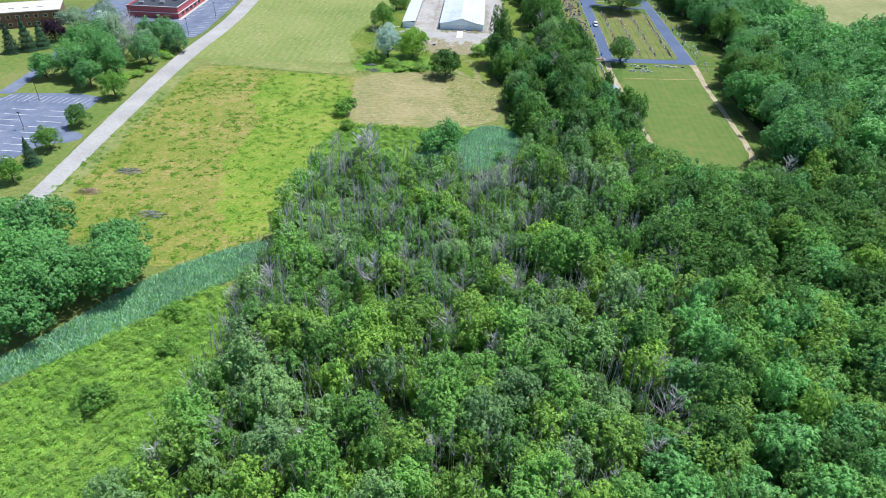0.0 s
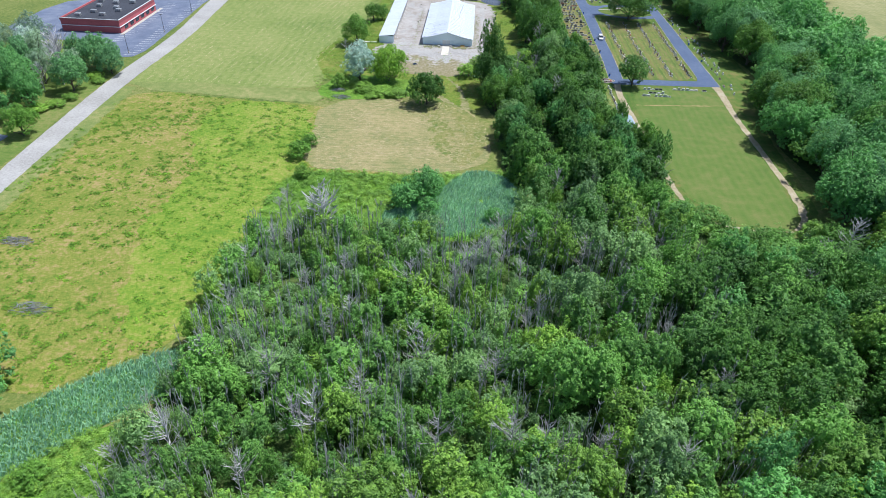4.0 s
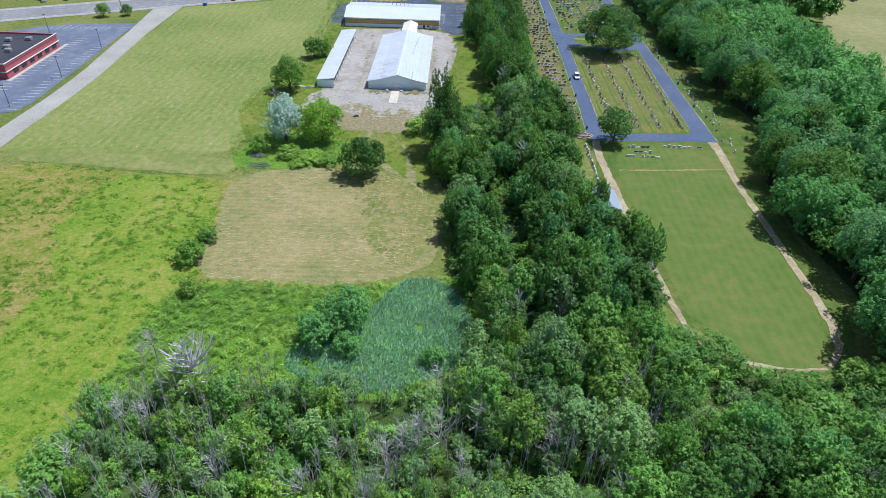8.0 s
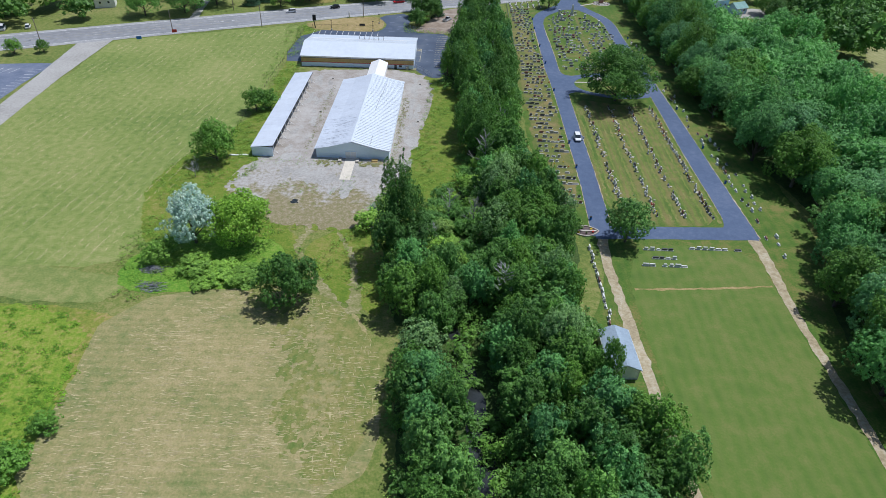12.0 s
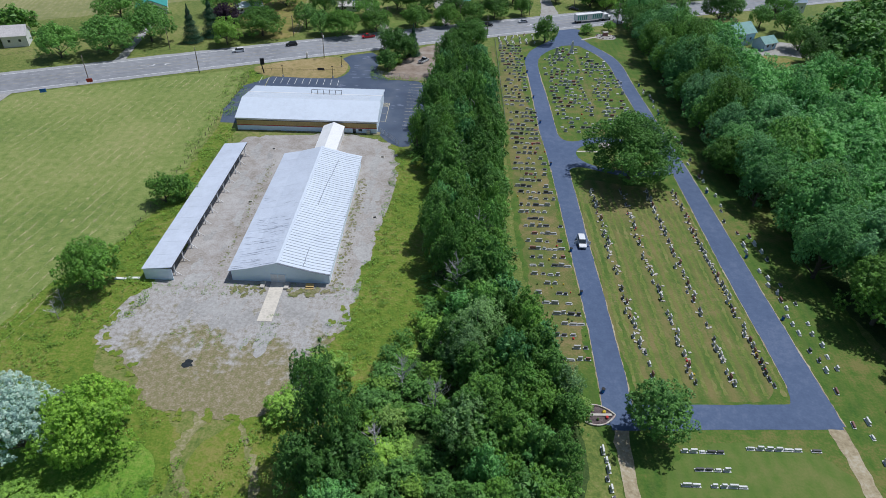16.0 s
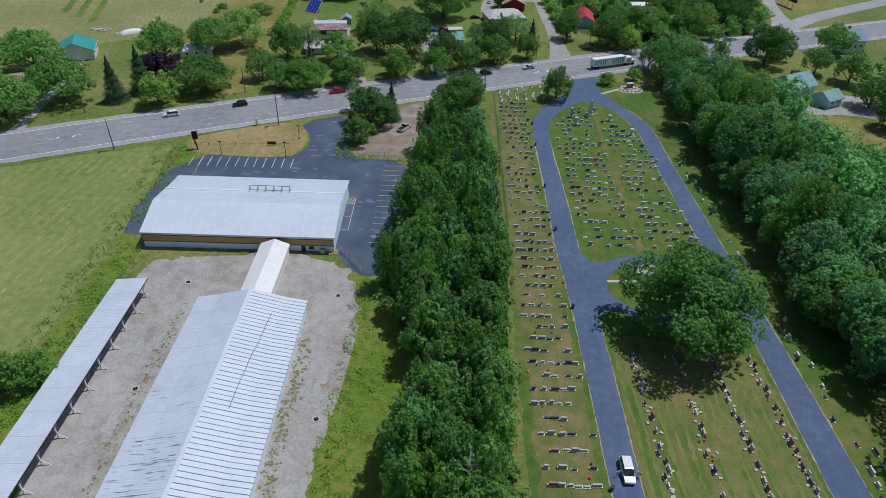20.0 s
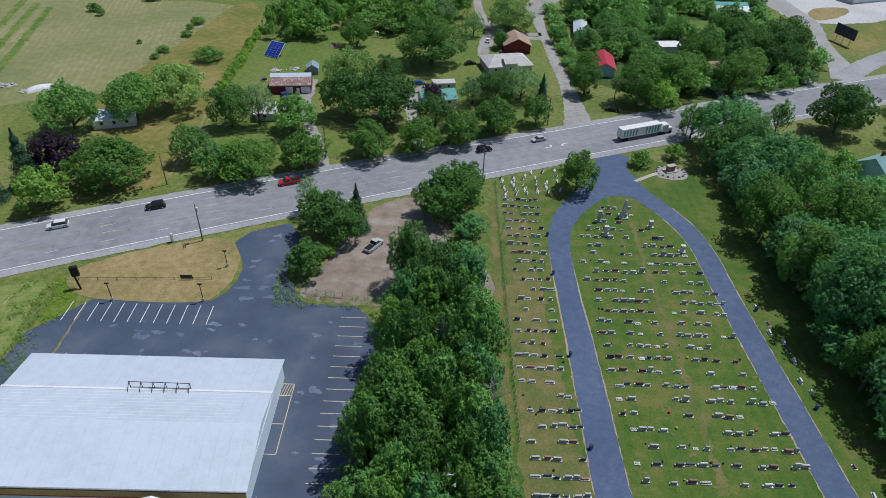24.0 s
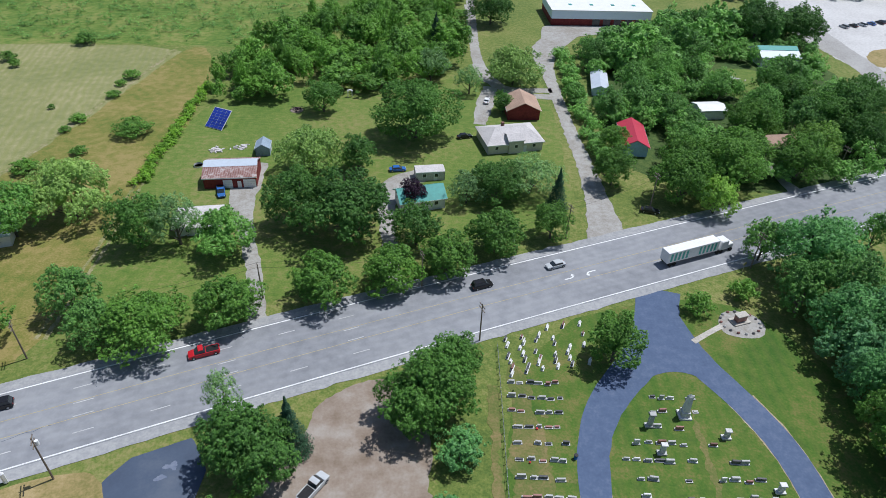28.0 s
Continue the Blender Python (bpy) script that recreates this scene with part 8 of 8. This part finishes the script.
box("board", 7.5, -0.1, 0.3, 10.0, 0.0, 1.3, FLATROOF, lf, 0.02)
wb = box("white_roadside_marker", -27.6, 447.2, 0, -26.8, 447.8, 2.6, WHITE, None, 0.25)
tagged(wb, "white teardrop-shaped roadside marker on the lawn edge", "marker")
fn = empty("cemetery_fence", 49.4, 0, 0, 0, "thin wire fence along the cemetery edge", "fence")
for i in range(60):
    y = 395 + 1.5 * i
    if y > 480:
        break
    box("post", -0.05, y - 0.05, 0, 0.05, y + 0.05, 1.2, METAL, fn)
for z in (0.5, 1.1):
    bm = bmesh.new()
    prism(bm, (0, 395, z), (0, 480, z), 0.025, 0.025, 4)
    part("rail", bm, METAL, fn)
wf = empty("yard_fence", 0, 0, 0, 0, "wire fence along the weedy field edge", "fence")
for i in range(40):
    y = 310 + 3.0 * i
    box("post", -45.1 + 0.02 * i, y, 0, -45.0 + 0.02 * i, y + 0.1, 1.3, WOODPOLE, wf)
for (x, y, lab) in ((-98, 413, "small red and blue roadside sign"), (-109, 402.5, "small blue sign beside the field")):
    sgn = empty("roadside_sign", x, y, 0, 24, lab, "sign")
    bm = bmesh.new()
    prism(bm, (0, 0, 0), (0, 0, 2.2), 0.05, 0.05, 6)
    part("post", bm, METAL, sgn)
    box("board", -1.0, -0.05, 0.9, 1.0, 0.05, 2.2, BLUE if "blue sign" in lab else RED, sgn, 0.02)
bb = empty("billboard", 209, 611.5, 0, -76, "large billboard on steel posts seen from behind", "billboard")
for k in range(3):
    bm = bmesh.new()
    prism(bm, (-4 + 4 * k, 0, 0), (-4 + 4 * k, 0, 4), 0.15, 0.15, 6)
    part("post", bm, METAL, bb)
box("board", -6, -0.2, 3, 6, 0.2, 7.5, FLATROOF, bb, 0.05)
ys_ = empty("yellow_road_sign", 106.5, 506, 0, 25, "yellow diamond warning sign on a post", "sign")
bm = bmesh.new()
prism(bm, (0, 0, 0), (0, 0, 2.6), 0.05, 0.05, 6)
part("post", bm, METAL, ys_)
bm = bmesh.new()
add_box(bm, -0.45, -0.03, -0.45, 0.45, 0.03, 0.45, turn=Matrix.Translation((0, 0, 2.6)) @ Matrix.Rotation(math.pi / 4, 4, "Y"))
part("board", bm, PAINT_Y, ys_)
for i, (x, y) in enumerate([(-40.2, 305.4), (-37.3, 305.7)]):
    tagged(box("white_pipe", x - 1.3, y - 0.35, 0.05, x + 1.3, y + 0.35, 0.35, WHITE, None, 0.08), "long white pipe lying in the grass", "pipe", "white pipes")
for i, (x, y) in enumerate([(11.3, 366.1), (-21.7, 368.8), (-20.7, 338.7), (12.6, 333.5)]):
    dc = empty("drain_cover", x, y, 0.05, 8 * i, "square iron drain in a pale concrete collar", "drain cover", "drain covers")
    bm = bmesh.new()
    for q in ((-0.65, -0.65, 0.65, -0.4), (-0.65, 0.4, 0.65, 0.65), (-0.65, -0.4, -0.4, 0.4), (0.4, -0.4, 0.65, 0.4)):
        add_box(bm, q[0], q[1], 0, q[2], q[3], 0.1)
    part("collar", bm, CONCRETE, dc)
    for k in range(5):
        box("grate_bar", -0.4, -0.36 + 0.16 * k, 0.02, 0.4, -0.26 + 0.16 * k, 0.08, BLACK, dc)

patches("puddle", [(-17.0, 281.2, 1.2)], WATER, 0.108, "dark shallow puddle on the worn yard", 21, 0.7)

# small things on the northern lawns
tp = empty("tarp_covered_pile", -102.6, 532.5, 0, 35, "long white tarp over a heap in the field", "tarp")
bm = bmesh.new()
bmesh.ops.create_grid(bm, x_segments=22, y_segments=12, size=1.0)
for v in bm.verts:
    x, y = v.co.x, v.co.y
    r2 = max(0.0, 1 - x * x) * max(0.0, 1 - y * y)
    v.co = (x * 4.6, y * 1.9, 0.03 + 1.5 * r2 ** 0.45 * (1 + 0.18 * noise.noise(Vector((x * 5, y * 5, 2)))))
part("sheet", bm, WHITE, tp, smooth=True)
for x, y, r in ((-107.5, 530, 1.6), (-115.5, 534.7, 2.8), (-119, 535, 2.2), (-28.4, 556.7, 1.7), (-21.5, 558.8, 2.2), (148, 628, 2.6)):
    bm = bmesh.new()
    rr = np.random.default_rng(int(abs(x)))
    for k in range(26):
        px, py, h = rr.normal(0, r * 0.5), rr.normal(0, r * 0.4), rr.uniform(0.1, 0.5)
        add_box(bm, -0.5, -0.2, 0, 0.5, 0.2, h, turn=Matrix.Translation((x + px, y + py, 0.02)) @ Matrix.Rotation(rr.uniform(0, 3), 4, "Z") @ Matrix.Rotation(rr.normal(0, 0.2), 4, "X"))
    tagged(part("scrap_heap", bm, GREYROOF), "heap of grey boards and scrap on the grass", "scrap heap", "scrap heaps")
bm = bmesh.new()
bmesh.ops.create_circle(bm, segments=20, radius=1.3)
ring = bmesh.ops.extrude_edge_only(bm, edges=bm.edges[:])
bmesh.ops.translate(bm, verts=[v for v in ring["geom"] if isinstance(v, bmesh.types.BMVert)], vec=(0, 0, 0.5))
bmesh.ops.contextual_create(bm, geom=[e for e in bm.edges if e.is_boundary and e.verts[0].co.z < 0.1])
bmesh.ops.translate(bm, verts=bm.verts, vec=(-30.5, 547, 0.03))
tagged(part("paddling_pool", bm, WHITE), "small round white paddling pool on the lawn", "pool")
ga = empty("garden_arch", 4.8, 598.7, 0, 10, "white wooden garden arch on the lawn", "arch")
for sx in (-0.7, 0.7):
    box("post", sx - 0.12, -0.35, 0, sx + 0.12, 0.35, 2.0, WHITE, ga, 0.02)
for k in range(5):
    a = math.pi * (k + 0.5) / 5
    box("rafter", 0.72 * math.cos(a) - 0.3, -0.4, 2.0 + 0.55 * math.sin(a) - 0.06, 0.72 * math.cos(a) + 0.3, 0.4, 2.0 + 0.55 * math.sin(a) + 0.06, WHITE, ga, 0.02)
fb = empty("flower_bed", -11.1, 586.3, 0, 0, "round flower bed with dark plants on the lawn", "flower bed")
bm = bmesh.new()
prism(bm, (0, 0, 0), (0, 0, 0.2), 2.2, 2.0, 18)
part("soil", bm, DIRT, fb)
vv, ff, _ = crown(np.random.default_rng(4), 1.9, 1.0, 0.05, 500, 0.13, 0.5)
o = new("plants", tri_mesh("plants", vv, ff, LEAVES["purple"]))
o.parent = fb
# chain-link fences
for line, lab in (([(9.0, 382.5), (12.0, 379.0), (15.5, 374.0)], "leaning chain-link fence at the store corner"), ([(1.5, 434.5), (4.5, 431.5), (9.5, 430.2), (15, 429.6)], "old chain-link fence at the lot edge")):
    cf = empty("chain_link_fence", 0, 0, 0, 0, lab, "fence")
    for (ax, ay), (bx, by) in zip(line, line[1:]):
        n = max(2, int(math.hypot(bx - ax, by - ay) / 1.8))
        for k in range(n + 1):
            bm = bmesh.new()
            px, py = ax + (bx - ax) * k / n, ay + (by - ay) * k / n
            prism(bm, (px, py, 0), (px, py, 1.7), 0.05, 0.05, 6)
            part("post", bm, METAL, cf)
        for z in (0.4, 0.8, 1.2, 1.6):
            bm = bmesh.new()
            prism(bm, (ax, ay, z), (bx, by, z), 0.03, 0.03, 4)
            part("wire", bm, METAL, cf)
